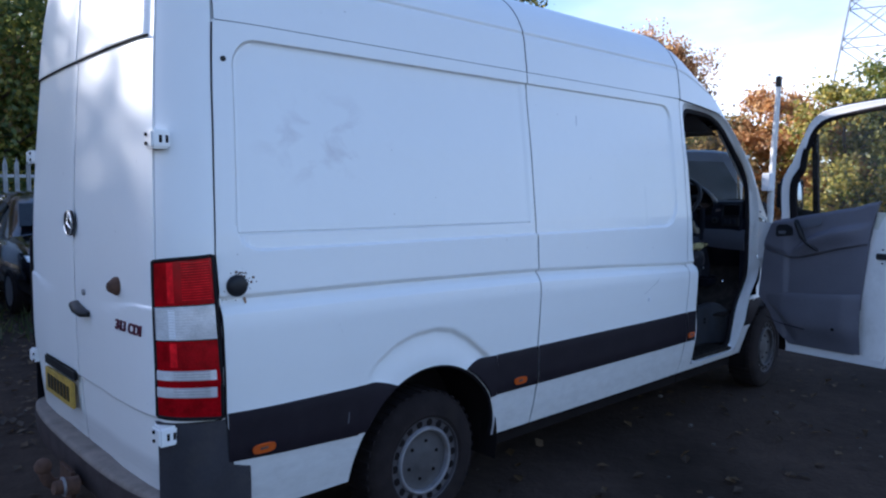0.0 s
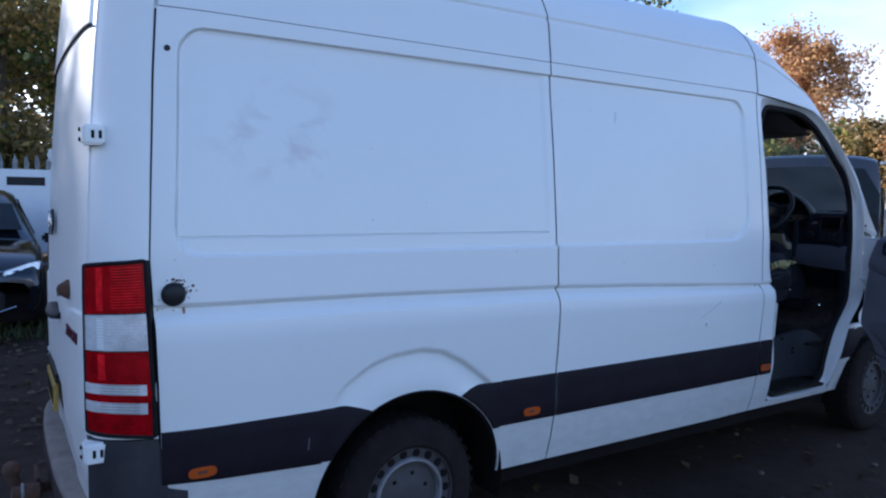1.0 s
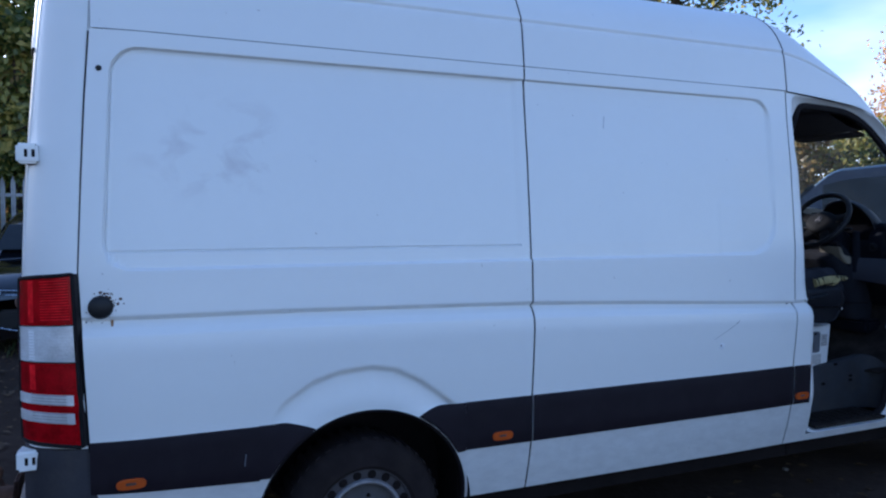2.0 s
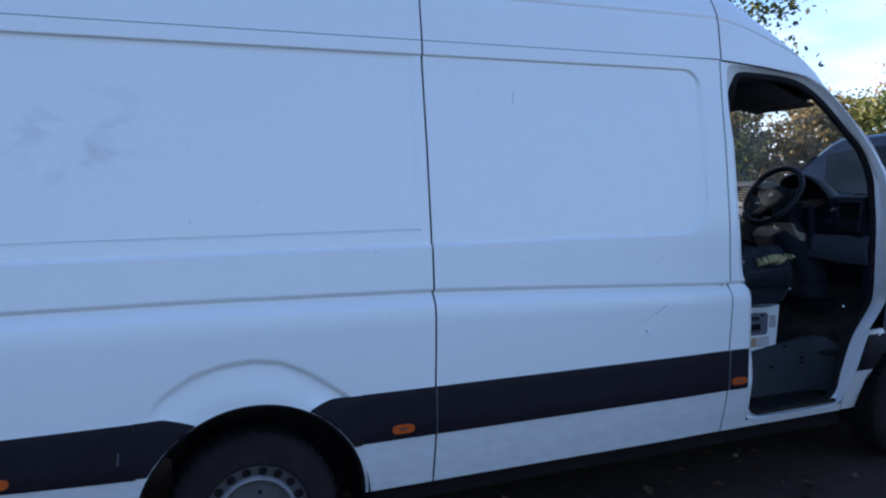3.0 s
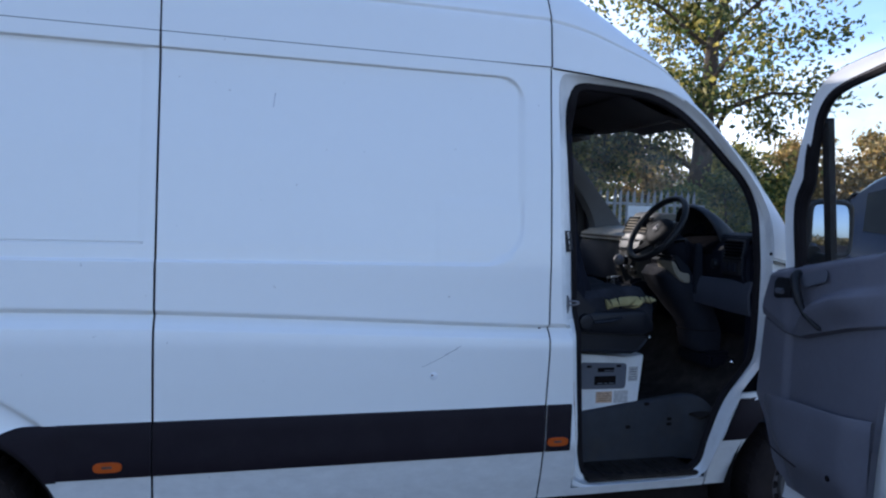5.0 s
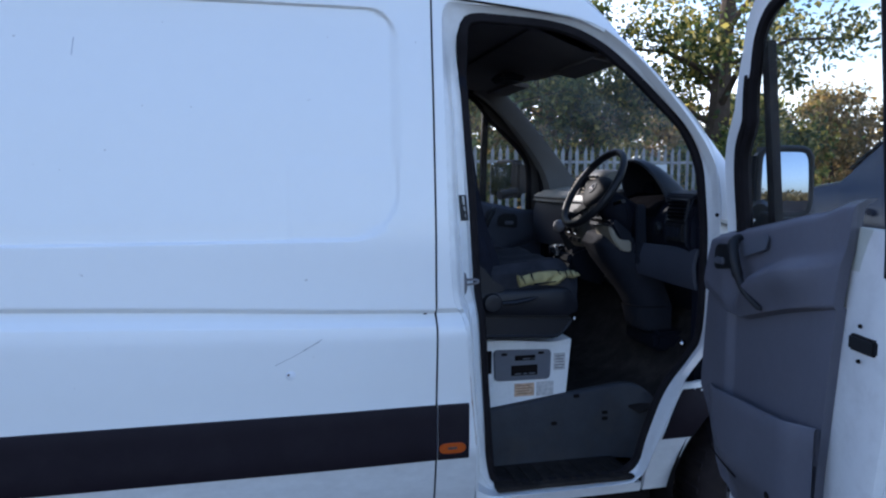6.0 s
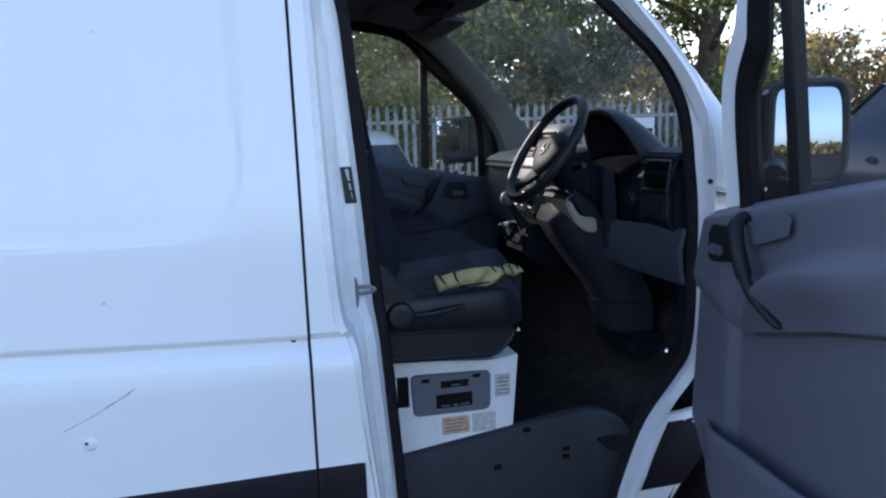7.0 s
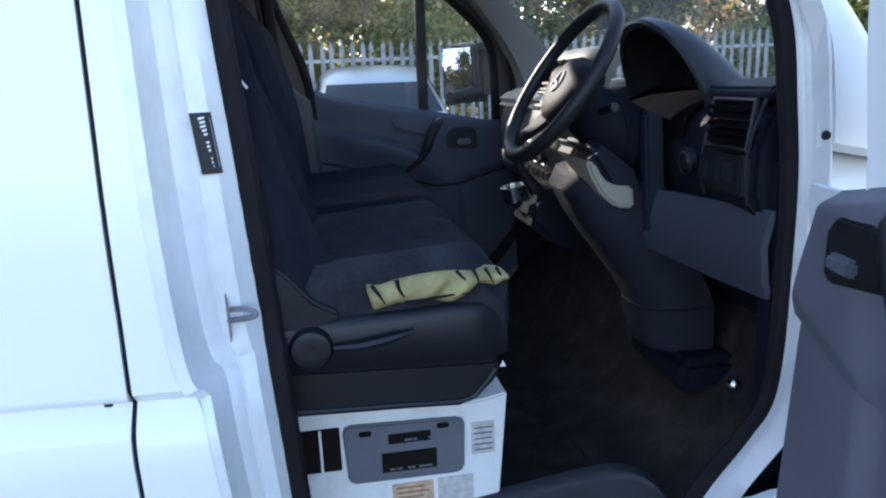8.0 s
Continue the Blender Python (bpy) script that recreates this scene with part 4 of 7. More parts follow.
INN = [(3.434, 0.47), (3.418, 0.74), (3.404, 1.05), (3.382, 1.38), (3.362, 1.60), (3.346, 1.80), (3.328, 2.00), (3.325, 2.055), (3.337, 2.090), (3.375, 2.104), (3.44, 2.104),
       (3.67, 2.088), (3.83, 2.030), (3.96, 1.935), (4.08, 1.825), (4.178, 1.725), (4.238, 1.60), (4.260, 1.45), (4.272, 1.34), (4.274, 1.20), (4.268, 0.95), (4.22, 0.86),
       (4.12, 0.735), (4.05, 0.56), (4.020, 0.46), (3.95, 0.412), (3.85, 0.405), (3.51, 0.405), (3.452, 0.42)]
CEN = (3.78, 1.25)


def ray_ring(pts, n=300):
    """A closed outline, met by n rays from one centre."""
    fine = [(p[0], p[1]) for p in curve([(x, z, 0) for x, z in pts], 6, True)]
    ang = sorted((math.atan2(z - CEN[1], x - CEN[0]), math.hypot(x - CEN[0], z - CEN[1])) for x, z in fine)
    a, r = [q[0] for q in ang], [q[1] for q in ang]
    out = []
    for k in range(n):
        t = -math.pi + 2 * math.pi * k / n
        d = float(np.interp(t, a, r, period=2 * math.pi))
        out.append((CEN[0] + d * math.cos(t), CEN[1] + d * math.sin(t)))
    return out


RO = ray_ring(OUT)
RI = [(x + (x - CEN[0]) * 0.018 / math.hypot(x - CEN[0], z - CEN[1]), z + (z - CEN[1]) * 0.018 / math.hypot(x - CEN[0], z - CEN[1])) for x, z in ray_ring(INN)]


FINE = [(p[0], p[1]) for p in curve([(x, z, 0) for x, z in OUT], 8, True)]


def edge_x(z, front):
    """Where the opening's rear or front edge lies at a height."""
    hits = [a[0] + (b[0] - a[0]) * (z - a[1]) / (b[1] - a[1]) for a, b in zip(FINE, FINE[1:] + FINE[:1]) if (a[1] - z) * (b[1] - z) < 0]
    return (max(hits) if front else min(hits)) if hits else (4.02 if front else 3.345)


# the jamb's section: share of the way inwards along the wall, share of its depth
JAMB = ((0.0, 0.0), (0.05, 0.010), (0.15, 0.025), (0.22, 0.42), (0.27, 0.56), (0.40, 0.60), (0.47, 0.67), (0.52, 0.65), (0.60, 0.67), (0.74, 0.71), (0.86, 0.87), (1.0, 1.0))


def jamb_depth(x, z):
    return 0.118 + 0.03 * smooth(1.5, 2.1, z) + (0.035 + 0.035 * smooth(1.02, 1.16, z)) * smooth(3.62, 3.46, x) * smooth(2.08, 1.9, z)


for left in (False, True):
    rows = []
    for (xo, zo), (xi, zi) in zip(RO + RO[:1], RI + RI[:1]):
        y0, y1 = yside(xo, zo), jamb_depth(xi, zi)
        row = []
        for k, d in JAMB:
            x, z = xo + (xi - xo) * k, zo + (zi - zo) * k
            y = y0 + (y1 - y0) * (d + (k ** 0.8 - d) * smooth(1.75, 2.10, z))
            row.append((x, W - y if left else y, z))
        rows.append(row)
    part("door_frame", sheet(rows), PAINT_IN, van, "white painted door jamb with black rubber seal")
    part("door_seal", tube([(x, (W - jamb_depth(x, z)) if left else jamb_depth(x, z), z) for x, z in RI], 0.017, 8, True, 1.3), RUBBER, van)
    # skin between the rear cut of the cab and the opening
    zs = levels(0.338, 2.1785, ())
    rows = []
    for z in [along_belt(3.21, q) if 0.86 < q < 1.335 else q for q in zs]:
        xe = edge_x(min(max(z, 0.42), 2.13), False) if z < 2.13 else 3.236
        rows.append([(x, W - yside(x, z) if left else yside(x, z), z) for x in np.linspace(BCUT + 0.0032, xe - 0.0005, 7)])
    part("b_pillar", sheet(rows, (0, -0.02 if left else 0.02, 0)), PAINT, van)
    rows = [[(x, W - yside(x, z) if left else yside(x, z), z) for z in (0.338, 0.352, 0.366, 0.3755)] for x in np.linspace(3.345, 4.02, 24)]
    part("sill", sheet(rows, (0, -0.06 if left else 0.06, 0)), PAINT, van)
    # front wing
    rows = []
    for z in levels(0.34, 0.772):
        xa = HUB_F - math.sqrt(max(0.438 ** 2 - (z - HUB_Z) ** 2, 0))
        xb = edge_x(max(z, 0.43), True)
        rows.append([(x, W - yside(x, z) if left else yside(x, z), z) for x in np.linspace(xb + 0.002, max(xa, xb + 0.02), 10)])
    part("wing_foot", sheet(rows, (0, -0.02 if left else 0.02, 0)), PAINT, van)
    rows = []
    for x in stations(4.303, 5.42, 0.02):
        lo, hi = max(lower_edge(x), 0.775) if x < 5.03 else max(lower_edge(x), 0.62), interp(x, [(4.3, 1.40), (4.62, 1.335), (5.1, 1.17), (5.42, 1.00)])
        row = []
        for k in range(22):
            z = lo + (hi - lo) * k / 21
            y = yside(x, z) + 0.30 * max(0, (x - 4.9) / 0.55) ** 2.4 + 0.09 * smooth(hi - 0.10, hi + 0.02, z)
            row.append((x, W - y if left else y, z))
        rows.append(row)
    part("front_wing", sheet(rows), PAINT, van)
    rows = []
    for k in range(9):
        row = []
        for z in (0.556, 0.60, 0.65, 0.70, 0.75):
            xb, xa = edge_x(z, True) + 0.012, HUB_F - math.sqrt(max(0.44 ** 2 - (z - HUB_Z) ** 2, 0))
            x = xb + (xa - xb) * k / 8
            y = yside(x, z) - (0.009 if 0.556 < z < 0.75 else 0.0)
            row.append((x, W - y if left else y, z))
        rows.append(row)
    part("wing_strip", sheet(rows, (0, -0.01 if left else 0.01, 0)), STRIP, van)

# roof cap over the windscreen
CA = [(3.190, 2.180), (3.35, 2.168), (3.52, 2.153), (3.72, 2.131), (3.84, 2.093), (3.885, 2.065)]
CC = [(3.190, 2.710), (3.38, 2.655), (3.56, 2.54), (3.74, 2.385), (3.90, 2.22), (3.985, 2.125)]
U = [((y - 0.096) / (MID - 0.096), (z - 2.18) / 0.53) for y, z in ROOF]
U = [(p[0], p[1]) for p in curve([(a, b, 0) for a, b in U], 3)]
ca, cc = curve([(x, z, 0) for x, z in CA], 6), curve([(x, z, 0) for x, z in CC], 6)
rows = []
for a, c in zip(ca, cc):
    y0 = yside(a[0], min(a[1], 2.18))
    half = [(a[0] + (c[0] - a[0]) * u ** 0.5, y0 + (MID - y0) * u, a[1] + (c[1] - a[1]) * v) for u, v in U]
    rows.append(half + [(p[0], W - p[1], p[2]) for p in half[-2::-1]])
part("roof_cap", sheet(rows), PAINT, van, "white sloping roof cap above the windscreen")

# narrow gutter between the roof cap and the door openings
ring_top = sorted((x, z) for x, z in RO if z > 2.0 and x < 3.9)
for left in (False, True):
    rows = []
    for x in np.linspace(3.198, 3.84, 40):
        z0 = interp(x, ring_top) - 0.004 if x > 3.236 else 2.120
        z1 = interp(x, CA) + 0.004
        rows.append([(x, W - yside(x, min(z, 2.17)) - 0.003 if left else yside(x, min(z, 2.17)) + 0.003, z) for z in (z0, (z0 + z1) / 2, z1)])
    part("roof_gutter", sheet(rows), PAINT, van)
    xs = np.linspace(3.20, 3.80, 25)
    line = [(x, W - yside(x, 2.16) + 0.001 if left else yside(x, 2.16) - 0.001, interp(x, CA) - 0.004) for x in xs]
    part("gutter_gap", tube(line, [0.0028 * smooth(3.75, 3.45, x) + 0.0006 for x in xs], 6), RUBBER, van)

# windscreen posts
PA = [(3.84, 2.093), (3.95, 2.016), (4.09, 1.877), (4.22, 1.718), (4.287, 1.592), (4.304, 1.50), (4.304, 1.40)]
PB = [(3.885, 2.12), (4.03, 1.99), (4.17, 1.845), (4.31, 1.690), (4.42, 1.565), (4.50, 1.465), (4.62, 1.335)]
pa, pb = curve([(x, z, 0) for x, z in PA], 5), curve([(x, z, 0) for x, z in PB], 5)
for left in (False, True):
    rows = []
    for a, b in zip(pa, pb):
        ya, yb = yside(a[0], a[1]), yside(a[0], a[1]) + 0.105
        row = [(a[0] + (b[0] - a[0]) * k, ya + (yb - ya) * d, a[1] + (b[1] - a[1]) * k) for k, d in ((0, 0), (0.2, 0.02), (0.45, 0.10), (0.7, 0.28), (0.9, 0.6), (1.0, 1.0))]
        rows.append([(p[0], W - p[1], p[2]) for p in row] if left else row)
    part("windscreen_post", sheet(rows, (-0.01, -0.03 if left else 0.03, -0.01)), PAINT, van)
    # inner cover of the post
    rows = []
    for a, b in zip(pa, pb):
        y0, y1 = jamb_depth(4.0, a[1]) - 0.005, yside(a[0], a[1]) + 0.205
        row = [(a[0] - 0.035, y0, a[1] - 0.035), (a[0] + (b[0] - a[0]) * 0.1 - 0.03, (y0 + y1) / 2 + 0.02, a[1] + (b[1] - a[1]) * 0.1 - 0.05), (b[0] - 0.03, y1, b[1] - 0.02)]
        rows.append([(p[0], W - p[1], p[2]) for p in row] if left else row)
    if left:
        part("post_cover", sheet(rows, (0.015, -0.01 if left else 0.01, 0.015)), PILLAR, van)
    part("screen_gasket", tube([(b[0], W - yside(b[0], b[1]) - 0.112 if left else yside(b[0], b[1]) + 0.112, b[1]) for b in pb], 0.013, 6), RUBBER, van)

rows = []
for b in pb:
    k = (b[1] - 2.12) / (1.335 - 2.12)
    y0 = yside(b[0], b[1]) + 0.10
    rows.append([(b[0] + (0.10 + 0.09 * k) * (1 - ((y - MID) / (MID - y0)) ** 2), y, b[1] + 0.02 * (1 - k) * (1 - ((y - MID) / (MID - y0)) ** 2)) for y in np.linspace(y0, W - y0, 17)])
ws = part("windscreen", sheet(rows), SCREEN, van, "dusty clear windscreen")
ws.visible_shadow = False
# bonnet and nose
rows = []
for x in np.linspace(4.62, 5.42, 18):
    z, y0 = interp(x, [(4.62, 1.335), (5.1, 1.17), (5.42, 1.00)]), yside(x, 1.0) + 0.09 + 0.30 * max(0, (x - 4.9) / 0.55) ** 2.4
    rows.append([(x + 0.16 * (1 - ((y - MID) / (MID - y0)) ** 2), y, z + 0.03 * (1 - ((y - MID) / (MID - y0)) ** 2)) for y in np.linspace(y0, W - y0, 17)])
part("bonnet", sheet(rows), PAINT, van)
nose = rows[-1]
rows = [[(p[0] + dx * (1 - 0.25 * abs(p[1] - MID)), p[1], z) for p in nose] for z, dx in ((1.00, 0.0), (0.92, 0.03), (0.80, 0.05), (0.70, 0.05))]
grille = part("grille", sheet(rows), BLACK, van, "black front grille")
rows = [[(p[0] + dx, MID + (p[1] - MID) * 1.04, z) for p in nose] for z, dx in ((0.70, 0.03), (0.66, 0.07), (0.45, 0.07), (0.30, 0.02), (0.28, -0.1))]
part("front_bumper", sheet(rows), STRIP, van)
for y in (0.36, W - 0.36):
    part("headlamp", box((5.36, y - 0.11, 0.78), (5.47, y + 0.11, 0.99), 0.03), HEADLAMP, van)

POSTTRIM = mat("dark_brown_post_trim", (0.040, 0.034, 0.032), 0.7, vary=0.15, scale=9, bump=0.05, bscale=200)
# warm pale plastic with the sunlight on lip and slats painted in
SUNPALE = mat("sun_paled_plastic", (0.28, 0.245, 0.185), 0.6, vary=0.1, scale=12, bump=0.05, bscale=260)
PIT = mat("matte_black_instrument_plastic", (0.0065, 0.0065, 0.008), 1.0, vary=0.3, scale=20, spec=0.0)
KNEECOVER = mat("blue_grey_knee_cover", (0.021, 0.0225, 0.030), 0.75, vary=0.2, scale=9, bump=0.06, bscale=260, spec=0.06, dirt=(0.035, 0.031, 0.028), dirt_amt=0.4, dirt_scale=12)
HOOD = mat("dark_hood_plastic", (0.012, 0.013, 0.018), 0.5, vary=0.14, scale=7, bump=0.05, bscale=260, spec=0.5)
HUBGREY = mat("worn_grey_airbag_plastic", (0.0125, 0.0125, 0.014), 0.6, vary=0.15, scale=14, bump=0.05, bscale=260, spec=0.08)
# console tone is lifted well above the dash to carry the sunlight falling there
CONSOLE = mat("sunlit_dusty_console", (0.11, 0.102, 0.086), 0.5, vary=0.2, scale=12, bump=0.05, bscale=260, spec=0.3)
# same door plastic as TRIM, darkened to stand in for the passenger side's shade
TRIM_SHADE = mat("shaded_door_plastic", (0.056, 0.060, 0.080), 0.6, vary=0.12, scale=6, bump=0.06, bscale=300, spec=0.3)
# ---- cab inside ----
part("cab_floor", box((3.26, 0.285, 0.585), (4.75, W - 0.285, 0.62)), FLOORMAT, van, "dirty black cab floor")
part("toe_board", slab([[(x, y, z + 0.012 * noise.noise((x * 9, y * 9, 2.0))) for y in np.linspace(0.17, W - 0.17, 30)] for x, z in ((4.06, 0.622), (4.14, 0.645), (4.22, 0.70), (4.32, 0.80), (4.42, 0.93), (4.62, 1.10))], (0, 0, -0.01)), FLOORMAT, van, "dirty carpeted toe board")
part("bulkhead", box((3.19, 0.14, 0.60), (3.215, W - 0.14, 2.16)), TRIM_D, van)
rows = []
for z in [0.62, 0.8, 1.0, 1.2, 1.35, 1.46, 1.49, 1.53, 1.6, 1.7, 1.83, 1.95, 2.11]:
    xf = interp(z, [(0.62, 3.50), (1.2, 3.485), (1.46, 3.46), (1.53, 3.375), (1.83, 3.338), (2.11, 3.30)])
    rows.append([(3.216, W - 0.20, z), (3.26, W - 0.215, z), (xf - 0.045, W - 0.205, z), (xf - 0.012, W - 0.185, z), (xf, W - 0.15, z), (xf, W - 0.125, z)])
post = part("post_trim", sheet(rows), POSTTRIM, van, "dark brownish plastic trim on the passenger door post")
part("post_groove", tube([(interp(z, [(0.62, 3.45), (1.2, 3.40), (1.54, 3.358), (1.83, 3.325), (2.11, 3.287)]) - 0.030, W - 0.203, z) for z in np.linspace(0.9, 2.09, 9)], 0.004, 6), DARK, post)
part("scuttle", box((4.62, 0.20, 0.60), (4.66, W - 0.20, 1.34)), DARK, van)
for s in (0, 1):
    f = (lambda y: W - y) if s else (lambda y: y)
    part("footwell_side", box((4.27, f(0.125), 0.60), (4.66, f(0.16), 1.36)), TRIM_D, van)
    part("step_tread", box((3.44, f(0.075), 0.385), (4.00, f(0.285), 0.402), 0.003), FLOORMAT, van)
    for k in range(9):
        x = 3.52 + 0.055 * k
        part("tread_rib", box((x, f(0.09), 0.401), (x + 0.022, f(0.25), 0.409), 0.003), FLOORMAT, van)
    rows = []
    for q in curve([(3.44, 0.280, 0.632), (3.60, 0.280, 0.653), (3.79, 0.280, 0.678), (3.95, 0.278, 0.699), (4.04, 0.268, 0.710), (4.10, 0.238, 0.702), (4.135, 0.190, 0.660), (4.145, 0.135, 0.590)], 5):
        back = 0.022 * smooth(4.16, 4.0, q[0])
        rows.append([(q[0], f(q[1]), 0.395), (q[0], f(q[1] + 0.002), 0.50)] + [(q[0], f(q[1] + back * (1 - math.cos(a))), q[2] - 0.014 + 0.014 * math.sin(a)) for a in np.linspace(0, math.pi / 2, 5)] + [(q[0] + 0.01, f(q[1] + 0.045), q[2] - 0.004), (q[0] + 0.01, f(q[1] + 0.05), q[2] - 0.06)])
    st = part("step_panel", sheet(rows), STEPP, van, "grey moulded plastic step panel")
    for x, z in ((3.962, 0.590), (3.962, 0.565), (3.74, 0.56), (3.835, 0.668)):
        part("step_clip", box((x - 0.012, f(0.273), z - 0.007), (x + 0.012, f(0.282), z + 0.007), 0.002), DARK, st)
part("cab_ceiling", sheet([[(x, y, z - 0.02 * abs((y - MID) / MID) ** 4) for y in np.linspace(0.15, W - 0.15, 15)] for x, z in ((3.20, 2.115), (3.45, 2.12), (3.70, 2.12), (3.85, 2.108), (3.90, 2.100))], (0, 0, 0.012)), HEADLINER, van, "dark headlining")
rows = []
for k in np.linspace(0, 1, 23):
    y = 0.20 + (W - 0.40) * k
    dip = 0.030 * smooth(1.35, 0.85, y)
    rows.append([(3.60, y, 2.108), (3.70, y, 2.085 - 0.5 * dip), (3.80, y, 2.062 - dip), (3.86, y, 2.050 - dip), (3.915, y, 2.050 - dip), (3.945, y, 2.070), (3.90, y, 2.110)])
shelf = part("overhead_shelf", sheet(rows), HEADLINER, van, "dark overhead shelf above the windscreen")
for y, turn in ((0.445, 10), (W - 0.50, 6)):
    bm = box((0.0, -0.215, -0.010), (0.125, 0.215, 0.010), 0.009)
    bmesh.ops.transform(bm, matrix=pose(3.85, y, 2.020 if y < 1 else 2.045, 0, turn, 0), verts=bm.verts)
    part("sun_visor", bm, HEADLINER, shelf, "dark grey sun visor")
part("cab_lamp", box((3.70, MID - 0.09, 2.010), (3.82, MID + 0.09, 2.05), 0.012), TRIM_D, shelf)
for y, z in ((0.80, 1.975), (0.95, 1.955)):
    part("hanging_cord", tube([(3.90, y, 2.03), (3.902, y + 0.002, 2.0), (3.898, y - 0.003, z)], 0.0022, 6), BLACK, shelf)

# dashboard
prof = [(4.70, 1.49), (4.46, 1.492), (4.34, 1.478), (4.265, 1.445), (4.235, 1.39), (4.232, 1.30), (4.245, 1.265), (4.30, 1.20), (4.36, 1.08), (4.45, 0.96), (4.66, 0.93), (4.72, 1.40)]
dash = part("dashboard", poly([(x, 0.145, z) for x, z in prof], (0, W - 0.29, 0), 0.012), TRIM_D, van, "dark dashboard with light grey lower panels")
rows = [[(interp(y, [(0.125, 4.262), (0.26, 4.235), (0.40, 4.200), (0.50, 4.165)]) - 0.018 * math.sin(math.pi * k), y, 1.275 + (interp(y, [(0.125, 1.112), (0.26, 1.120), (0.40, 1.135), (0.50, 1.150)]) - 1.275) * k) for y in np.linspace(0.125, 0.475, 13)] for k in (0, 0.1, 0.4, 0.8, 1)]
part("knee_panel", slab(rows, (0.014, 0, 0)), TRIM_L, dash, "light grey lower dash panel")
rows = [[(4.215 - 0.015 * math.sin(math.pi * k), y, z) for y in np.linspace(1.20, 1.82, 9)] for k, z in ((0, 1.40), (0.3, 1.34), (0.7, 1.24), (1, 1.16))]
part("glovebox", slab(rows, (0.06, 0, 0)), TRIM_L, dash)
part("dash_top_pad", poly([(4.70, 1.16, 1.495), (4.40, 1.16, 1.50), (4.24, 1.16, 1.47), (4.18, 1.16, 1.43), (4.20, 1.16, 1.40), (4.40, 1.16, 1.40), (4.70, 1.16, 1.44)], (0, 0.66, 0), 0.02), DASHPAD, dash, "grey passenger dash top in a pale sunlit tone")
# air vents and switches at the outer end
for z in np.linspace(1.395, 1.455, 5):
    part("vent_slat", box((4.215, 0.155, z - 0.004), (4.245, 0.275, z + 0.004), 0.002), PIT, dash)
part("vent_frame", tube([(4.222, 0.148, 1.383), (4.222, 0.282, 1.383), (4.236, 0.282, 1.467), (4.236, 0.148, 1.467)], 0.006, 6, True), BLACK, dash)
part("dash_end_ledge", poly([(4.52, 0.15, 1.505), (4.30, 0.15, 1.500), (4.262, 0.15, 1.488), (4.255, 0.15, 1.470), (4.52, 0.15, 1.470)], (0, 0.21, 0), 0.006), KNEE, dash, "grey ledge at the end of the dash")
part("demist_slot", box((4.40, 0.17, 1.502), (4.46, 0.34, 1.509), 0.002), DARK, dash)
for y in (0.143, 0.292):
    part("vent_edge", tube(curve([(4.250, y, 1.470), (4.224, y, 1.40), (4.218, y, 1.33), (4.226, y, 1.285)], 4), 0.0035, 6), KNEE, dash)
part("switch_bezel", box((4.214, 0.155, 1.300), (4.240, 0.292, 1.372), 0.006), BLACK, dash)
part("switch_ring", tube([(4.212, 0.345 + 0.027 * math.cos(a), 1.345 + 0.027 * math.sin(a)) for a in np.linspace(0, 2 * math.pi, 25)[:-1]], 0.0022, 5, True), KNEE, dash)
part("light_switch", lathe([(0, 0.024), (0.012, 0.023), (0.02, 0.017), (0.02, 0.002)], (4.226, 0.345, 1.345), (-1, 0, 0), 18), BLACK, dash)
for k in range(3):
    part("dash_switch", box((4.206, 0.175 + 0.04 * k, 1.318), (4.220, 0.203 + 0.04 * k, 1.358), 0.004), KNEE, dash)
# binnacle hood, open towards the driver
rows = []
for x, top, half in ((4.195, 1.628, 0.184), (4.200, 1.636, 0.190), (4.22, 1.640, 0.194), (4.25, 1.634, 0.196), (4.29, 1.614, 0.194), (4.33, 1.584, 0.190), (4.37, 1.546, 0.184), (4.40, 1.508, 0.176), (4.43, 1.465, 0.166)):
    row = []
    for a in np.linspace(-0.14, math.pi + 0.14, 35):
        rim = 4.195 + 0.085 * (1 - max(0.0, math.sin(a)))
        row.append((rim + (4.43 - rim) * (x - 4.195) / 0.235, 0.57 + half * math.cos(a), 1.425 + (top - 1.425) * math.copysign(abs(math.sin(a)) ** 0.80, math.sin(a))))
    rows.append(row)
part("instrument_hood", slab(rows, (0.010, 0, -0.012)), HOOD, dash, "dark instrument hood open towards the driver")
part("instrument_face", poly([(4.335 + 0.02 * max(0, math.sin(a)), 0.57 + 0.180 * math.cos(a), 1.41 + 0.15 * max(0, math.sin(a))) for a in np.linspace(0, math.pi, 17)], (0.01, 0, 0)), BLACK, dash)
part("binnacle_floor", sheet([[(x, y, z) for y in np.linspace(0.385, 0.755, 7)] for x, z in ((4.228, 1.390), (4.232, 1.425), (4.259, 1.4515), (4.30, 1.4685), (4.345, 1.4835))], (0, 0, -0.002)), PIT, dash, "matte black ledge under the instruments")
for y in (0.48, 0.66):
    part("dial", lathe([(0, 0.055), (0.004, 0.055), (0.004, 0.05)], (4.342, y, 1.485), (-1, 0, 0.1), 24), TRIM_D, dash)
part("bracket_left", poly([(4.16, 0.42, 1.44), (4.20, 0.42, 1.44), (4.215, 0.42, 1.20), (4.17, 0.42, 1.18)], (0, 0.03, 0), 0.006), KNEE, dash)
# column, lower cover, steering wheel
col = part("column_shroud", tube([(4.05, 0.57, 1.475), (4.10, 0.57, 1.435), (4.18, 0.57, 1.375), (4.26, 0.57, 1.33)], [0.052, 0.066, 0.078, 0.08], 14), TRIM_D, van, "dark steering column shroud")
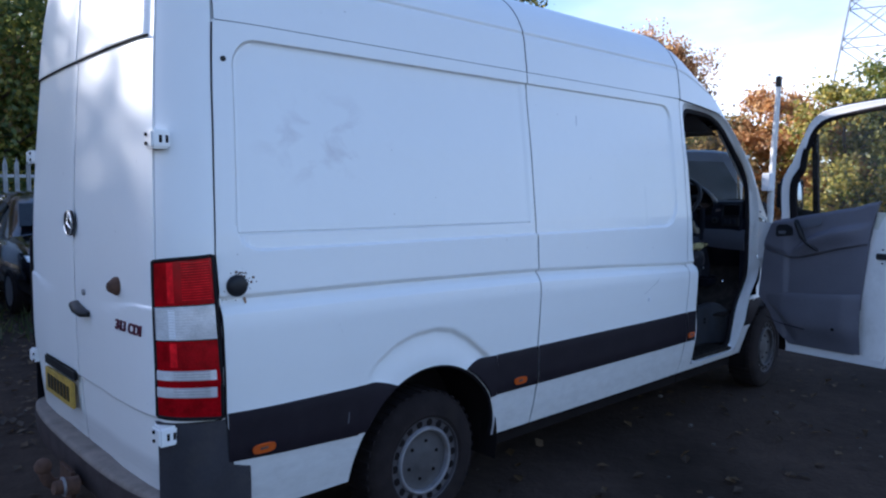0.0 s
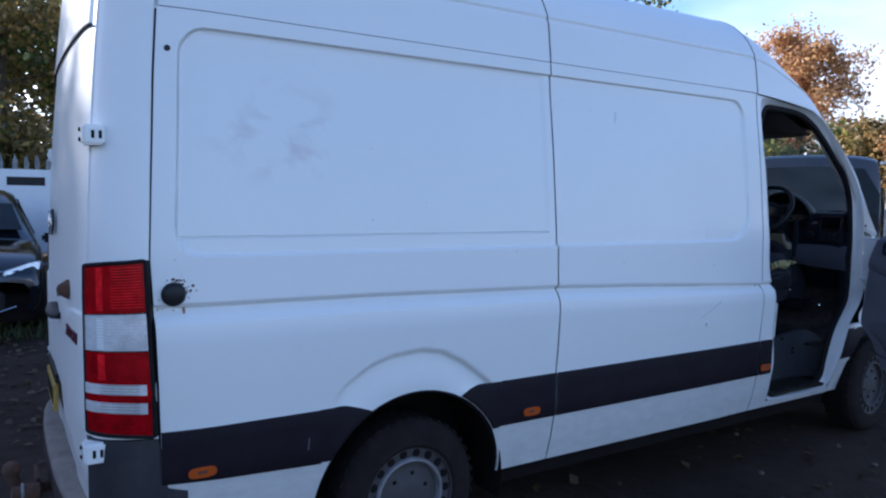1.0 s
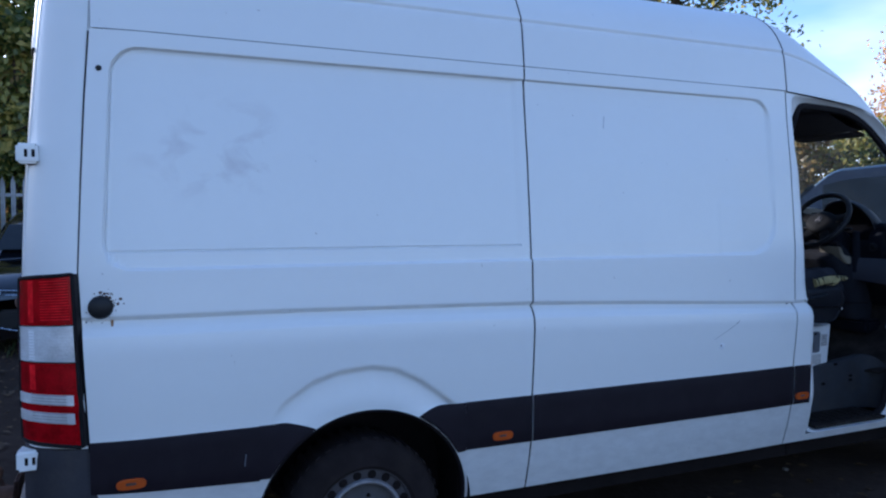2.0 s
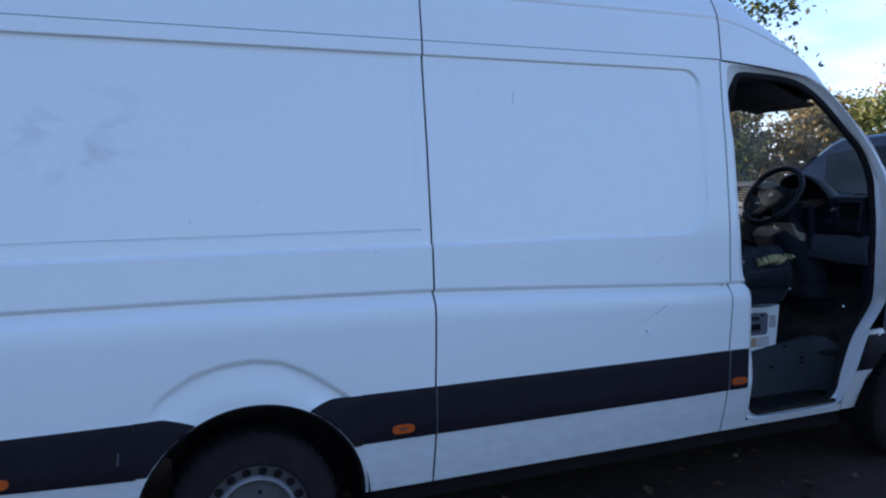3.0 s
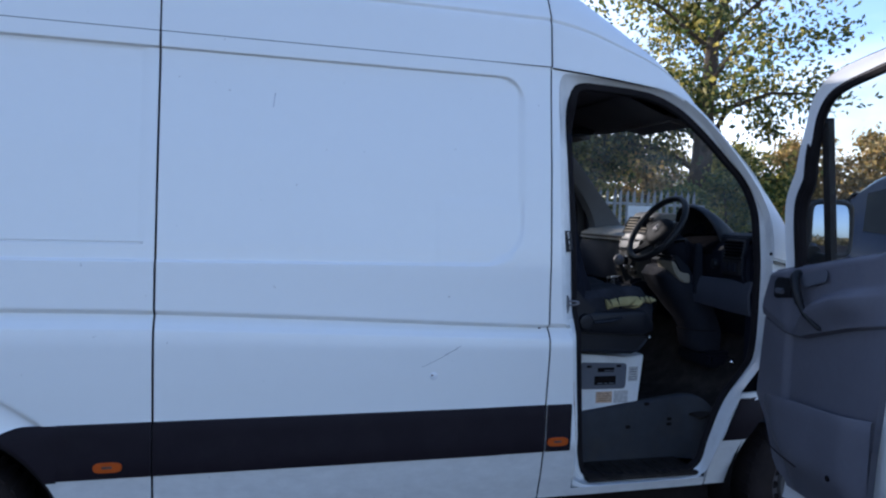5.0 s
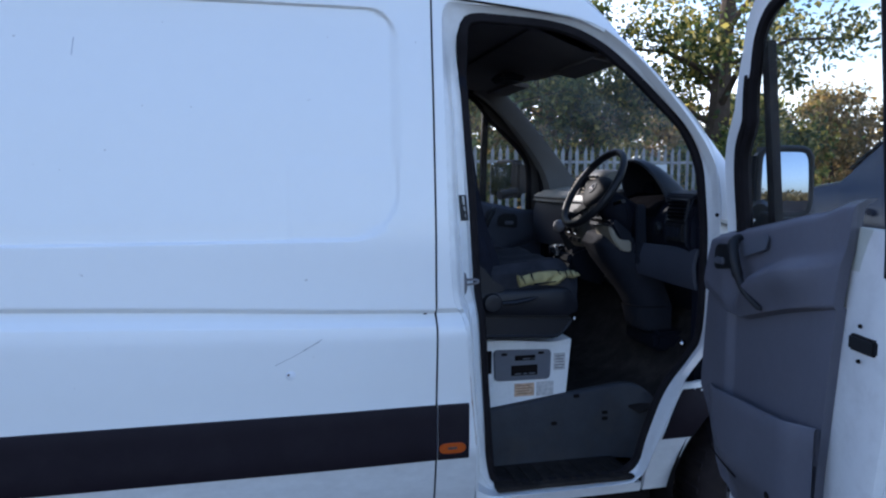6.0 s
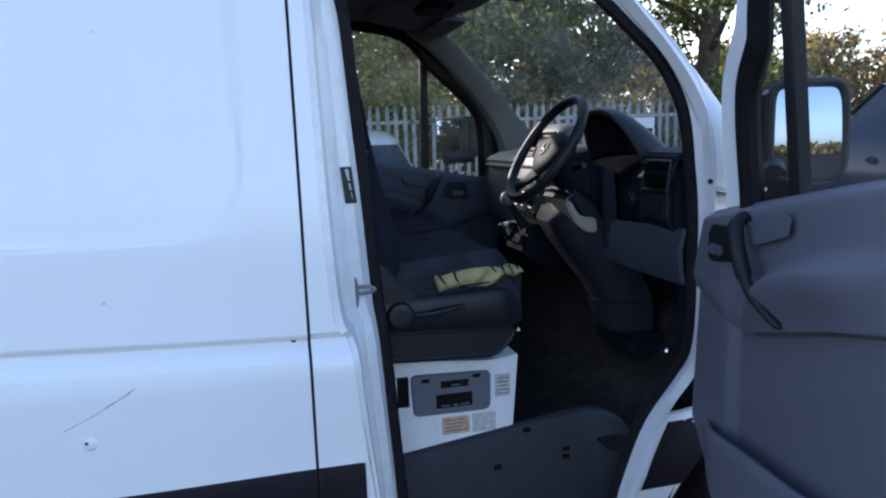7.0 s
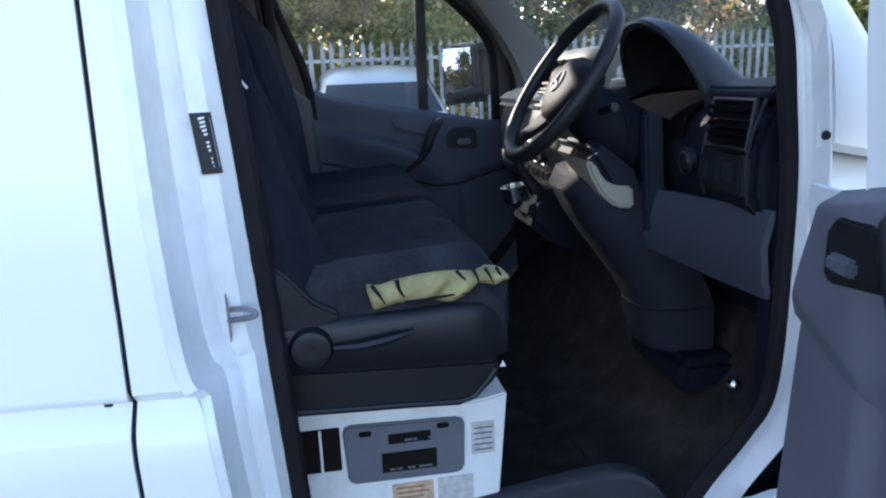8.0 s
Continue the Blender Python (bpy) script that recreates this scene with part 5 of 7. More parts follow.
part("column_cover", poly([(4.045, 0.45, 1.358), (4.07, 0.45, 1.385), (4.17, 0.45, 1.305), (4.19, 0.45, 1.215), (4.145, 0.45, 1.225), (4.09, 0.45, 1.285)], (0, 0.24, 0), 0.016), KNEE, col, "dark lower column cover")
# lip drawn as a sunlit edge: its cream colour stands in for the sun
part("column_lip", poly([(4.035, 0.432, 1.348), (4.058, 0.432, 1.338), (4.074, 0.432, 1.306), (4.094, 0.432, 1.290), (4.116, 0.432, 1.286), (4.142, 0.432, 1.284), (4.146, 0.432, 1.236), (4.106, 0.432, 1.240), (4.072, 0.432, 1.268), (4.046, 0.432, 1.312)], (0, 0.150, 0), 0.006), SUNPALE, col, "rim of the column cover in a warm sunlit tone")
rows = []
for z, xf, hw, yc, dp, far in ((1.322, 4.070, 0.080, 0.575, 0.03, 1.3), (1.305, 4.048, 0.110, 0.578, 0.065, 1.5), (1.26, 4.036, 0.128, 0.578, 0.11, 1.75), (1.19, 4.068, 0.130, 0.572, 0.15, 1.7), (1.12, 4.112, 0.122, 0.565, 0.18, 1.5), (1.04, 4.165, 0.110, 0.558, 0.17, 1.2), (0.99, 4.190, 0.102, 0.552, 0.165, 1.05), (0.985, 4.183, 0.107, 0.552, 0.17, 1.0), (0.90, 4.205, 0.103, 0.550, 0.15, 1.0), (0.882, 4.216, 0.098, 0.550, 0.14, 1.0), (0.875, 4.24, 0.080, 0.550, 0.11, 1.0)):
    rows.append([(xf + dp * (1 - max(0.0, math.sin(a)) ** 0.55), yc - hw * (far if math.cos(a) < 0 else 1.0) * math.copysign(abs(math.cos(a)) ** 0.75, math.cos(a)), z) for a in np.linspace(0, math.pi, 25)])
fine = []
for r0, r1 in zip(rows, rows[1:]):
    for k in range(3):
        fine.append([tuple(p + (q - p) * k / 3 for p, q in zip(u, v)) for u, v in zip(r0, r1)])
part("knee_cover", sheet(fine + rows[-1:]), KNEECOVER, col, "dark blue-grey knee cover under the steering column")
part("cover_joint", tube([(4.183 + 0.17 * (1 - math.sin(a) ** 0.55), 0.552 - 0.107 * math.copysign(abs(math.cos(a)) ** 0.75, math.cos(a)), 0.987) for a in np.linspace(0.05, math.pi - 0.05, 21)], 0.0025, 5), DARK, col)
part("cover_foot", box((4.25, 0.39, 0.80), (4.40, 0.68, 0.885), 0.02), TRIM_D, col)
for k in range(3):
    part("boot_fold", tube([(4.155 + 0.022 * k + 0.002 * math.cos(a), 0.57 + (0.079 + 0.002 * k) * math.cos(a), 1.392 - 0.016 * k + (0.079 + 0.002 * k) * math.sin(a)) for a in np.linspace(0, 2 * math.pi, 29)[:-1]], 0.004, 6, True), TRIM_D, col)
for s, y in ((1, 0.44), (1, 0.70)):
    part("stalk", tube([(4.10, 0.57 + (y - 0.57) * 0.4, 1.44), (4.085, y, 1.45), (4.08, y + (0.05 if y > 0.57 else -0.05), 1.455)], 0.009, 8), BLACK, col)
SWC, SWA = Vector((4.025, 0.572, 1.507)), Vector((-0.832, 0, 0.555))
SWU = Vector((0.555, 0, 0.832))
swheel = part("steering_wheel", tube([SWC + (SWU * math.cos(a) + Vector((0, 1, 0)) * math.sin(a)) * 0.190 for a in np.linspace(0, 2 * math.pi, 49)[:-1]], 0.0165, 12, True), BLACK, van, "black four-spoke steering wheel")
def wheel_at(a, r, lift):
    """A place on the steering wheel: angle from its top, distance from its middle, height over its plane."""
    return SWC + (SWU * math.cos(a) + Vector((0, 1, 0)) * math.sin(a)) * r + SWA * lift


def pad_radius(a):
    return 0.086 + 0.016 * max(0.0, math.cos(2 * a + math.pi)) - 0.012 * max(0.0, math.cos(a)) ** 3


rows = [[wheel_at(a, pad_radius(a) * f, lift) for a in np.linspace(0, 2 * math.pi, 49)] for f, lift in ((1.0, -0.060), (1.02, -0.030), (0.97, -0.012), (0.86, -0.004), (0.55, 0.002), (0.2, 0.004), (0.005, 0.004))]
part("wheel_hub", sheet(rows), HUBGREY, swheel, "grey airbag cover with round emblem")
part("hub_badge", lathe([(0, 0.027), (0.004, 0.026), (0.004, 0.002)], SWC + SWA * 0.003, SWA, 24), KNEE, swheel)
for k in range(3):
    part("badge_ray", tube([wheel_at(k * 2 * math.pi / 3, 0.002, 0.009), wheel_at(k * 2 * math.pi / 3, 0.022, 0.008)], [0.005, 0.002], 6), STEEL, swheel)
for ang, wide in ((76, 0.036), (-76, 0.036), (146, 0.028), (-146, 0.028)):
    a = radians(ang)
    rows = []
    for r, lift, w in ((0.070, -0.022, 1.25), (0.10, -0.018, 1.0), (0.13, -0.014, 0.78), (0.158, -0.008, 0.66), (0.184, -0.002, 0.72)):
        rows.append([wheel_at(a + w * wide * q / r, r, lift - 0.006 * q * q) for q in (-1, -0.6, 0, 0.6, 1)])
    part("spoke", slab(rows, -SWA * 0.014), HUBGREY, swheel)
# centre console, gear lever, pedals, odd bright bits
STACK = [(1.10, 4.16), (1.20, 4.118), (1.30, 4.108), (1.40, 4.130), (1.50, 4.168), (1.565, 4.200), (1.588, 4.222), (1.594, 4.25), (1.592, 4.32), (1.575, 4.42)]


def stack_x(z):
    return interp(z, STACK[:6])


rows = [[(x + 0.03 * abs(q) ** 6, 1.015 + 0.150 * q, z - 0.008 * abs(q) ** 6) for q in np.linspace(-1, 1, 15)] for z, x in STACK]
cons = part("centre_console", slab(rows, (0.05, 0, -0.03)), CONSOLE, van, "dusty grey centre console, paled for sunlight, with vents, radio and knobs")
for side in (-1, 1):
    yc = 1.015 + 0.068 * side
    part("vent_frame", tube([(stack_x(z) - 0.004, yc + dy, z) for dy, z in ((-0.056, 1.470), (0.056, 1.470), (0.056, 1.560), (-0.056, 1.560))], 0.006, 6, True), BLACK, cons)
    for k in range(5):
        z = 1.482 + 0.0165 * k
        part("vent_slat", box((stack_x(z) - 0.008, yc - 0.050, z - 0.003), (stack_x(z) + 0.008, yc + 0.050, z + 0.003), 0.001), SUNPALE, cons)
    part("vent_back", poly([(stack_x(z) - 0.002, yc + dy, z) for dy, z in ((-0.054, 1.472), (0.054, 1.472), (0.054, 1.558), (-0.054, 1.558))], (0.001, 0, 0)), DARK, cons)
part("radio", poly([(stack_x(z) - 0.004, y, z) for y, z in ((0.905, 1.365), (1.125, 1.365), (1.125, 1.440), (0.905, 1.440))], (-0.008, 0, 0), 0.003), BLACK, cons)
for k in range(6):
    for z in (1.376, 1.428):
        part("radio_button", box((stack_x(z) - 0.017, 0.922 + 0.034 * k, z - 0.006), (stack_x(z) - 0.009, 0.946 + 0.034 * k, z + 0.006), 0.002), KNEE, cons)
for k in range(3):
    part("heater_knob", lathe([(0, 0.026), (0.016, 0.024), (0.020, 0.019), (0.020, 0.002)], (stack_x(1.305) - 0.002, 0.935 + 0.080 * k, 1.305), (-1, 0, 0.1), 20), BLACK, cons, "black heater knob")
    part("knob_ring", tube([(stack_x(1.305) - 0.006, 0.935 + 0.080 * k + 0.029 * math.cos(a), 1.305 + 0.029 * math.sin(a)) for a in np.linspace(0, 2 * math.pi, 25)[:-1]], 0.0025, 5, True), CHROME, cons)
for k in range(5):
    part("console_switch", box((stack_x(1.25) - 0.012, 0.90 + 0.048 * k, 1.236), (stack_x(1.25) + 0.004, 0.938 + 0.048 * k, 1.258), 0.003), BLACK, cons)
part("gear_housing", poly([(4.12, 0.86, 1.225), (4.045, 0.86, 1.195), (4.03, 0.86, 1.13), (4.10, 0.86, 1.06), (4.24, 0.86, 1.02), (4.26, 0.86, 1.20)], (0, 0.22, 0), 0.02), TRIM_D, cons, "dark gear lever housing")
part("gear_lever", tube([(4.09, 0.93, 1.19), (4.045, 0.925, 1.25), (4.015, 0.92, 1.30)], [0.026, 0.014, 0.012], 8), BLACK, cons)
bm = bmesh.new()
bmesh.ops.create_uvsphere(bm, u_segments=14, v_segments=10, radius=0.030, matrix=Matrix.Translation((4.008, 0.92, 1.318)))
part("gear_knob", bm, STEEL, cons)
part("cup_holder", lathe([(0, 0.036), (0.045, 0.040), (0.045, 0.035), (0.01, 0.032)], (4.045, 1.03, 1.165), (-0.2, 0, 1), 18), CHROME, cons)
part("floor_knob", lathe([(0, 0.013), (0.006, 0.012), (0.010, 0.006)], (4.336, 0.325, 0.853), (-0.5, -0.6, 0.5), 14), CHROME, van)
part("kick_strip", tube(curve([(4.288, 0.148, 1.115), (4.290, 0.150, 1.04), (4.284, 0.150, 0.97), (4.272, 0.150, 0.915)], 4), [0.0015, 0.003, 0.0045, 0.005, 0.005, 0.0055, 0.0055, 0.006, 0.006, 0.006, 0.005, 0.003, 0.001], 8), CHROME, van, "bright metal edge by the door seal")
rows = [[(4.10 + 0.22 * u + 0.012 * noise.noise((v * 6, u * 5, 7.0)), 0.90 + 0.34 * v, 0.632 + 0.055 * math.sin(math.pi * u) * (0.6 + 0.4 * math.sin(5 * v)) + 0.012 * noise.noise((u * 9, v * 9, 1.0))) for v in np.linspace(0, 1, 15)] for u in np.linspace(0, 1, 11)]
part("mat_fold", slab(rows, (0, 0, -0.012)), FLOORMAT, van, "rucked dusty floor mat")

# driver's seat
seat = part("seat_base", poly([(3.40, 0.306, 0.60), (3.395, 0.306, 0.915), (3.55, 0.306, 0.905), (3.72, 0.306, 0.890), (3.766, 0.306, 0.892), (3.822, 0.306, 0.902), (3.795, 0.306, 0.60)], (0, 0.40, 0), 0.004), WHITE_METAL, van, "white metal seat base with grey flap and stickers")
flap = part("base_flap", poly([(3.492, 0.306, 0.752), (3.486, 0.306, 0.862), (3.496, 0.306, 0.872), (3.72, 0.306, 0.864), (3.730, 0.306, 0.855), (3.727, 0.306, 0.752), (3.716, 0.306, 0.742), (3.502, 0.306, 0.744)], (0, -0.012, 0), 0.004), GREYFLAP, seat, "grey plastic flap with black slots")
for (x0, x1, z0, z1) in ((3.575, 0, 0.826, 0.846), (3.560, 0, 0.765, 0.806)):
    x1 = 3.660 if z0 > 0.8 else 3.670
    part("flap_slot", box((x0, 0.289, z0), (x1, 0.296, z1), 0.001), DARK, flap)
    for k in range(5):
        xx = x0 + 0.006 + (x1 - x0 - 0.02) * rr.random()
        part("slot_glint", box((xx, 0.2875, z0 + 0.005), (xx + 0.015, 0.2895, z0 + 0.009)), GREYFLAP, flap)
for x in (3.53, 3.685):
    part("flap_catch", box((x - 0.012, 0.289, 0.848), (x + 0.012, 0.296, 0.858), 0.002), DARK, flap)
part("base_hole", box((3.402, 0.300, 0.776), (3.481, 0.3075, 0.868), 0.002), DARK, seat)
part("hole_bar", box((3.440, 0.297, 0.776), (3.445, 0.301, 0.868), 0.001), WHITE_METAL, seat)
part("warning_label", box((3.578, 0.3025, 0.675), (3.662, 0.3065, 0.728)), PAPER_O, seat, "orange and white warning sticker")
part("paper_label", box((3.672, 0.3025, 0.672), (3.745, 0.3065, 0.730)), PAPER, seat)
part("info_label", box((3.745, 0.3025, 0.775), (3.793, 0.3065, 0.845)), PAPER, seat)
for k in range(4):
    part("label_line", box((3.585, 0.3015, 0.684 + 0.011 * k), (3.585 + 0.068 - 0.012 * (k % 2), 0.3027, 0.688 + 0.011 * k)), RUSTSTAIN, seat)
for k in range(5):
    part("label_line", box((3.75, 0.3015, 0.783 + 0.012 * k), (3.788, 0.3027, 0.786 + 0.012 * k)), GREYFLAP, seat)
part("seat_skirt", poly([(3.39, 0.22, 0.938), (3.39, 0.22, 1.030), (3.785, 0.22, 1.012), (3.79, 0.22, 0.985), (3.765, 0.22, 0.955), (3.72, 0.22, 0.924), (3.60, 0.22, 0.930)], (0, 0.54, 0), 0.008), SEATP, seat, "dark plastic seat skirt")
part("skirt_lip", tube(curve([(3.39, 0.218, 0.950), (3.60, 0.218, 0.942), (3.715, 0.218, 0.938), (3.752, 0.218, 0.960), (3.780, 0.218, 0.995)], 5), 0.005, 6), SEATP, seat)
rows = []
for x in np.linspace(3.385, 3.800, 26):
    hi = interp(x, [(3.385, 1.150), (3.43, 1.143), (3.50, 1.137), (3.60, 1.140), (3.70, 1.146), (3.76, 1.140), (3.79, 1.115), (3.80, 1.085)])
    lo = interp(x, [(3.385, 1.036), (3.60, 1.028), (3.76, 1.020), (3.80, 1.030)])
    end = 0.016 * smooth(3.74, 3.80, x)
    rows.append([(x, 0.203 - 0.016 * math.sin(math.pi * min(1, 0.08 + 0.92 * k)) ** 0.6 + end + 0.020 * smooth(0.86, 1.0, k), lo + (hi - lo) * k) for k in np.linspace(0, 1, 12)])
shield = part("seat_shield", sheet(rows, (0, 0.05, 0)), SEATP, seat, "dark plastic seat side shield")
part("height_knob", lathe([(0, 0.038), (0.014, 0.038), (0.024, 0.033), (0.027, 0.022), (0.024, 0.002)], (3.446, 0.194, 1.083), (0, -1, 0), 28), SEATP, seat)
part("recline_lever", tube([(3.485, 0.180, 1.082), (3.53, 0.172, 1.084), (3.58, 0.170, 1.092), (3.624, 0.172, 1.101)], [0.009, 0.013, 0.012, 0.005], 8, flat=0.75), SEATP, seat)
part("seat_hinge_cover", poly([(3.385, 0.19, 1.10), (3.385, 0.19, 1.235), (3.41, 0.19, 1.22), (3.455, 0.19, 1.165), (3.50, 0.19, 1.14), (3.49, 0.19, 1.12)], (0, 0.03, 0), 0.006), SEATP, seat)
part("warning_triangle", poly([(3.786, 0.214, 1.000), (3.797, 0.214, 1.000), (3.7915, 0.214, 1.012)], (0, -0.002, 0)), PLATE_W, seat)


def cushion(x0, x1, y0, y1, zf, zr, depth, lift=0.0):
    """A padded seat squab: raised bolsters, a sunk middle, rounded front."""
    rows = []
    for i in range(19):
        u = i / 18
        row = []
        for j in range(19):
            v = j / 18
            z = zr + (zf - zr) * smooth(0, 1, u) - 0.085 * smooth(0.74, 1.0, u) ** 2
            z += 0.026 * abs(2 * v - 1) ** 2.5 - 0.045 * smooth(0.86, 1.0, abs(2 * v - 1)) - 0.006 * math.cos(v * 18) * (0.2 < v < 0.8)
            row.append((x0 + (x1 - x0) * u * (1 - 0.07 * abs(2 * v - 1) ** 6), y0 + (y1 - y0) * v, z + lift + 0.004 * noise.noise((u * 7, v * 9, 3.0))))
        rows.append(row)
    return sheet(rows, (0, 0, -depth))


part("seat_cushion", cushion(3.40, 3.825, 0.205, 0.74, 1.228, 1.205, 0.075), FABRIC_W, seat, "worn charcoal cloth seat cushion, torn")
# foam showing through the torn side of the cushion
edge_top = [(3.548, 1.184), (3.57, 1.180), (3.60, 1.188), (3.64, 1.194), (3.68, 1.197), (3.71, 1.196), (3.74, 1.192), (3.77, 1.196), (3.79, 1.192), (3.80, 1.182)]
edge_low = [(3.548, 1.172), (3.558, 1.136), (3.60, 1.146), (3.66, 1.144), (3.70, 1.142), (3.725, 1.150), (3.745, 1.168), (3.775, 1.166), (3.80, 1.172)]
rows = []
for x in np.linspace(3.548, 3.800, 60):
    za, zb = interp(x, edge_top), interp(x, edge_low)
    row = []
    for k in range(12):
        t = k / 11
        z = za + (zb - za) * t
        fold = 0.006 * math.sin(95 * (x - 3.55) + 2.6 * t + 3 * noise.noise((x * 14, t, 0))) * smooth(3.60, 3.70, x)
        row.append((x, 0.199 - 0.016 * math.sin(math.pi * t) ** 0.7 + fold + 0.003 * noise.noise((x * 60, z * 60, 0)), z))
    rows.append(row)
part("foam_tear", sheet(rows, (0, 0.02, 0)), FOAM, seat, "yellow foam showing through the torn seat edge")
for pts in (((3.556, 0.186, 1.186), (3.566, 0.182, 1.172), (3.574, 0.183, 1.158), (3.578, 0.184, 1.150)), ((3.60, 0.186, 1.192), (3.603, 0.182, 1.176), (3.612, 0.183, 1.160)), ((3.612, 0.184, 1.150), (3.66, 0.181, 1.154), (3.705, 0.182, 1.158), (3.735, 0.184, 1.156)), ((3.705, 0.184, 1.200), (3.715, 0.182, 1.188), (3.728, 0.183, 1.176)),
            ((3.735, 0.184, 1.200), (3.742, 0.182, 1.184), (3.746, 0.184, 1.168)), ((3.756, 0.184, 1.200), (3.764, 0.182, 1.186), (3.771, 0.184, 1.170)), ((3.776, 0.184, 1.200), (3.784, 0.182, 1.186), (3.792, 0.184, 1.172))):
    cv = curve(pts, 4)
    part("torn_cloth", tube(cv, [0.0052 * (1 - 0.7 * i / (len(cv) - 1)) for i in range(len(cv))], 6, flat=0.6), FABRIC, seat)


def backrest(y0, y1, x0, tilt, height, z0):
    rows = []
    for i in range(17):
        u = i / 16
        row = []
        for j in range(15):
            v = j / 14
            bulge = 0.045 * abs(2 * v - 1) ** 2.2 - 0.05 * smooth(0.85, 1, abs(2 * v - 1)) + 0.03 * math.sin(u * math.pi) - 0.05 * smooth(0.9, 1, u)
            row.append((max(x0 - tilt * u + bulge + 0.05, 3.226), y0 + (y1 - y0) * (0.5 + (v - 0.5) * (1 - 0.12 * u)), z0 + height * u))
        rows.append(row)
    bm = sheet(rows, (-0.09, 0, 0))
    for v in bm.verts:
        v.co.x = max(v.co.x, 3.218)
    return bm


part("seat_back", backrest(0.20, 0.73, 3.40, 0.255, 0.64, 1.17), FABRIC, seat, "dark cloth seat backrest")
part("headrest", box((3.222, 0.34, 1.86), (3.30, 0.60, 2.04), 0.03, 3), FABRIC, seat)
belt_path = curve([(3.318, 0.19, 1.92), (3.358, 0.215, 1.62), (3.405, 0.228, 1.40), (3.465, 0.232, 1.235), (3.495, 0.232, 1.16)], 6)
part("seat_belt", slab([[p + Vector((dx, 0, 0)) for dx in (-0.022, 0.0, 0.022)] for p in belt_path], (0, 0.004, 0)), FABRIC, van, "black webbing seat belt")
for k in (0, 1):
    part("belt_label", poly([(3.352 + 0.008 * k, 0.2105, 1.548 + 0.003 * k), (3.355 + 0.008 * k, 0.2105, 1.550 + 0.003 * k), (3.374 + 0.008 * k, 0.2145, 1.522 + 0.003 * k), (3.371 + 0.008 * k, 0.2145, 1.520 + 0.003 * k)], (0, -0.002, 0)), PLATE_W, van)
part("belt_buckle", box((3.478, 0.222, 1.135), (3.512, 0.247, 1.185), 0.008), BLACK, van)
# passenger bench
bench = part("bench_base", box((3.42, 0.92, 0.60), (3.80, 1.80, 0.98), 0.02), TRIM_D, van, "dark double passenger bench seat")
part("bench_cushion", cushion(3.40, 3.86, 0.90, 1.80, 1.20, 1.18, 0.16), FABRIC, bench)
part("bench_back", backrest(0.90, 1.80, 3.36, 0.12, 0.60, 1.17), FABRIC, bench)

# sticker and striker on the jamb
def jamb_at(x, z):
    best = min(zip(RO, RI), key=lambda q: abs(q[0][1] - z) + (5 if q[0][0] > 3.7 else 0))
    (xo, zo), (xi, zi) = best
    k = min(max((x - xo) / (xi - xo), 0), 1)
    d = interp(k, JAMB)
    return yside(xo, zo) + (jamb_depth(xi, zi) - yside(xo, zo)) * d


STICK = 0.10       # lean of the sticker along the post
rows = [[(x + STICK * (1.49 - z), jamb_at(x, z) - 0.0035, z) for x in np.linspace(3.300, 3.330, 6)] for z in np.linspace(1.492, 1.400, 8)]
sk = part("helpline_sticker", sheet(rows, (0, 0.002, 0)), BLACK, van, "small black sticker with white print bars")
for k in range(13):
    z = 1.484 - 0.0061 * k
    if k in (5, 9):
        continue
    x = 3.315 + STICK * (1.49 - z)
    y = jamb_at(x, z) - 0.0050
    part("print_bar", poly([(x - 0.004, y, z - 0.0030), (x + 0.005, y, z - 0.0012), (x + 0.005, y, z + 0.0022), (x - 0.004, y, z + 0.0004)], (0, 0.0012, 0)), PLATE_W, sk)
for dx in (-0.006, 0.012):
    part("fine_print", poly([(3.315 + dx + STICK * (1.49 - z) + w, jamb_at(3.315, z) - 0.0048, z) for z, w in ((1.484, 0), (1.484, 0.002), (1.41, 0.002), (1.41, 0))], (0, 0.001, 0)), GREYFLAP, sk)
ys = jamb_at(3.322, 1.17)
plate_pts = [(3.323 + 0.006 * math.cos(a), ys - 0.004 - 0.014 * math.cos(a), 1.170 + 0.041 * math.sin(a)) for a in np.linspace(0, 2 * math.pi, 25)[:-1]]
sp = part("door_striker", poly(plate_pts, (-0.003, 0.006, 0), 0.001), STEEL, van, "worn steel door striker")
part("striker_loop", tube(curve([(3.323, ys - 0.004, 1.184), (3.350, ys - 0.014, 1.186), (3.366, ys - 0.020, 1.183), (3.368, ys - 0.021, 1.176), (3.350, ys - 0.014, 1.170), (3.323, ys - 0.004, 1.166)], 4), 0.0045, 8), STEEL, sp)
part("post_plug", lathe([(0, 0.008), (0.004, 0.007)], (4.268, 0.012, 1.416), (0, -1, 0), 10), BLACK, van)

rust_edge = [(edge_x(z, False) + 0.003, yside(edge_x(z, False), z) + 0.001, z) for z in np.linspace(0.60, 0.86, 22)]
part("rust_line", tube(rust_edge, [0.0005 + 0.0028 * abs(noise.noise((q[2] * 23, 1.0, 4.0))) for q in rust_edge], 6), RUSTSTAIN, van, "rust along the edge of the door opening")

# ---- cab doors ----
HX = 4.292


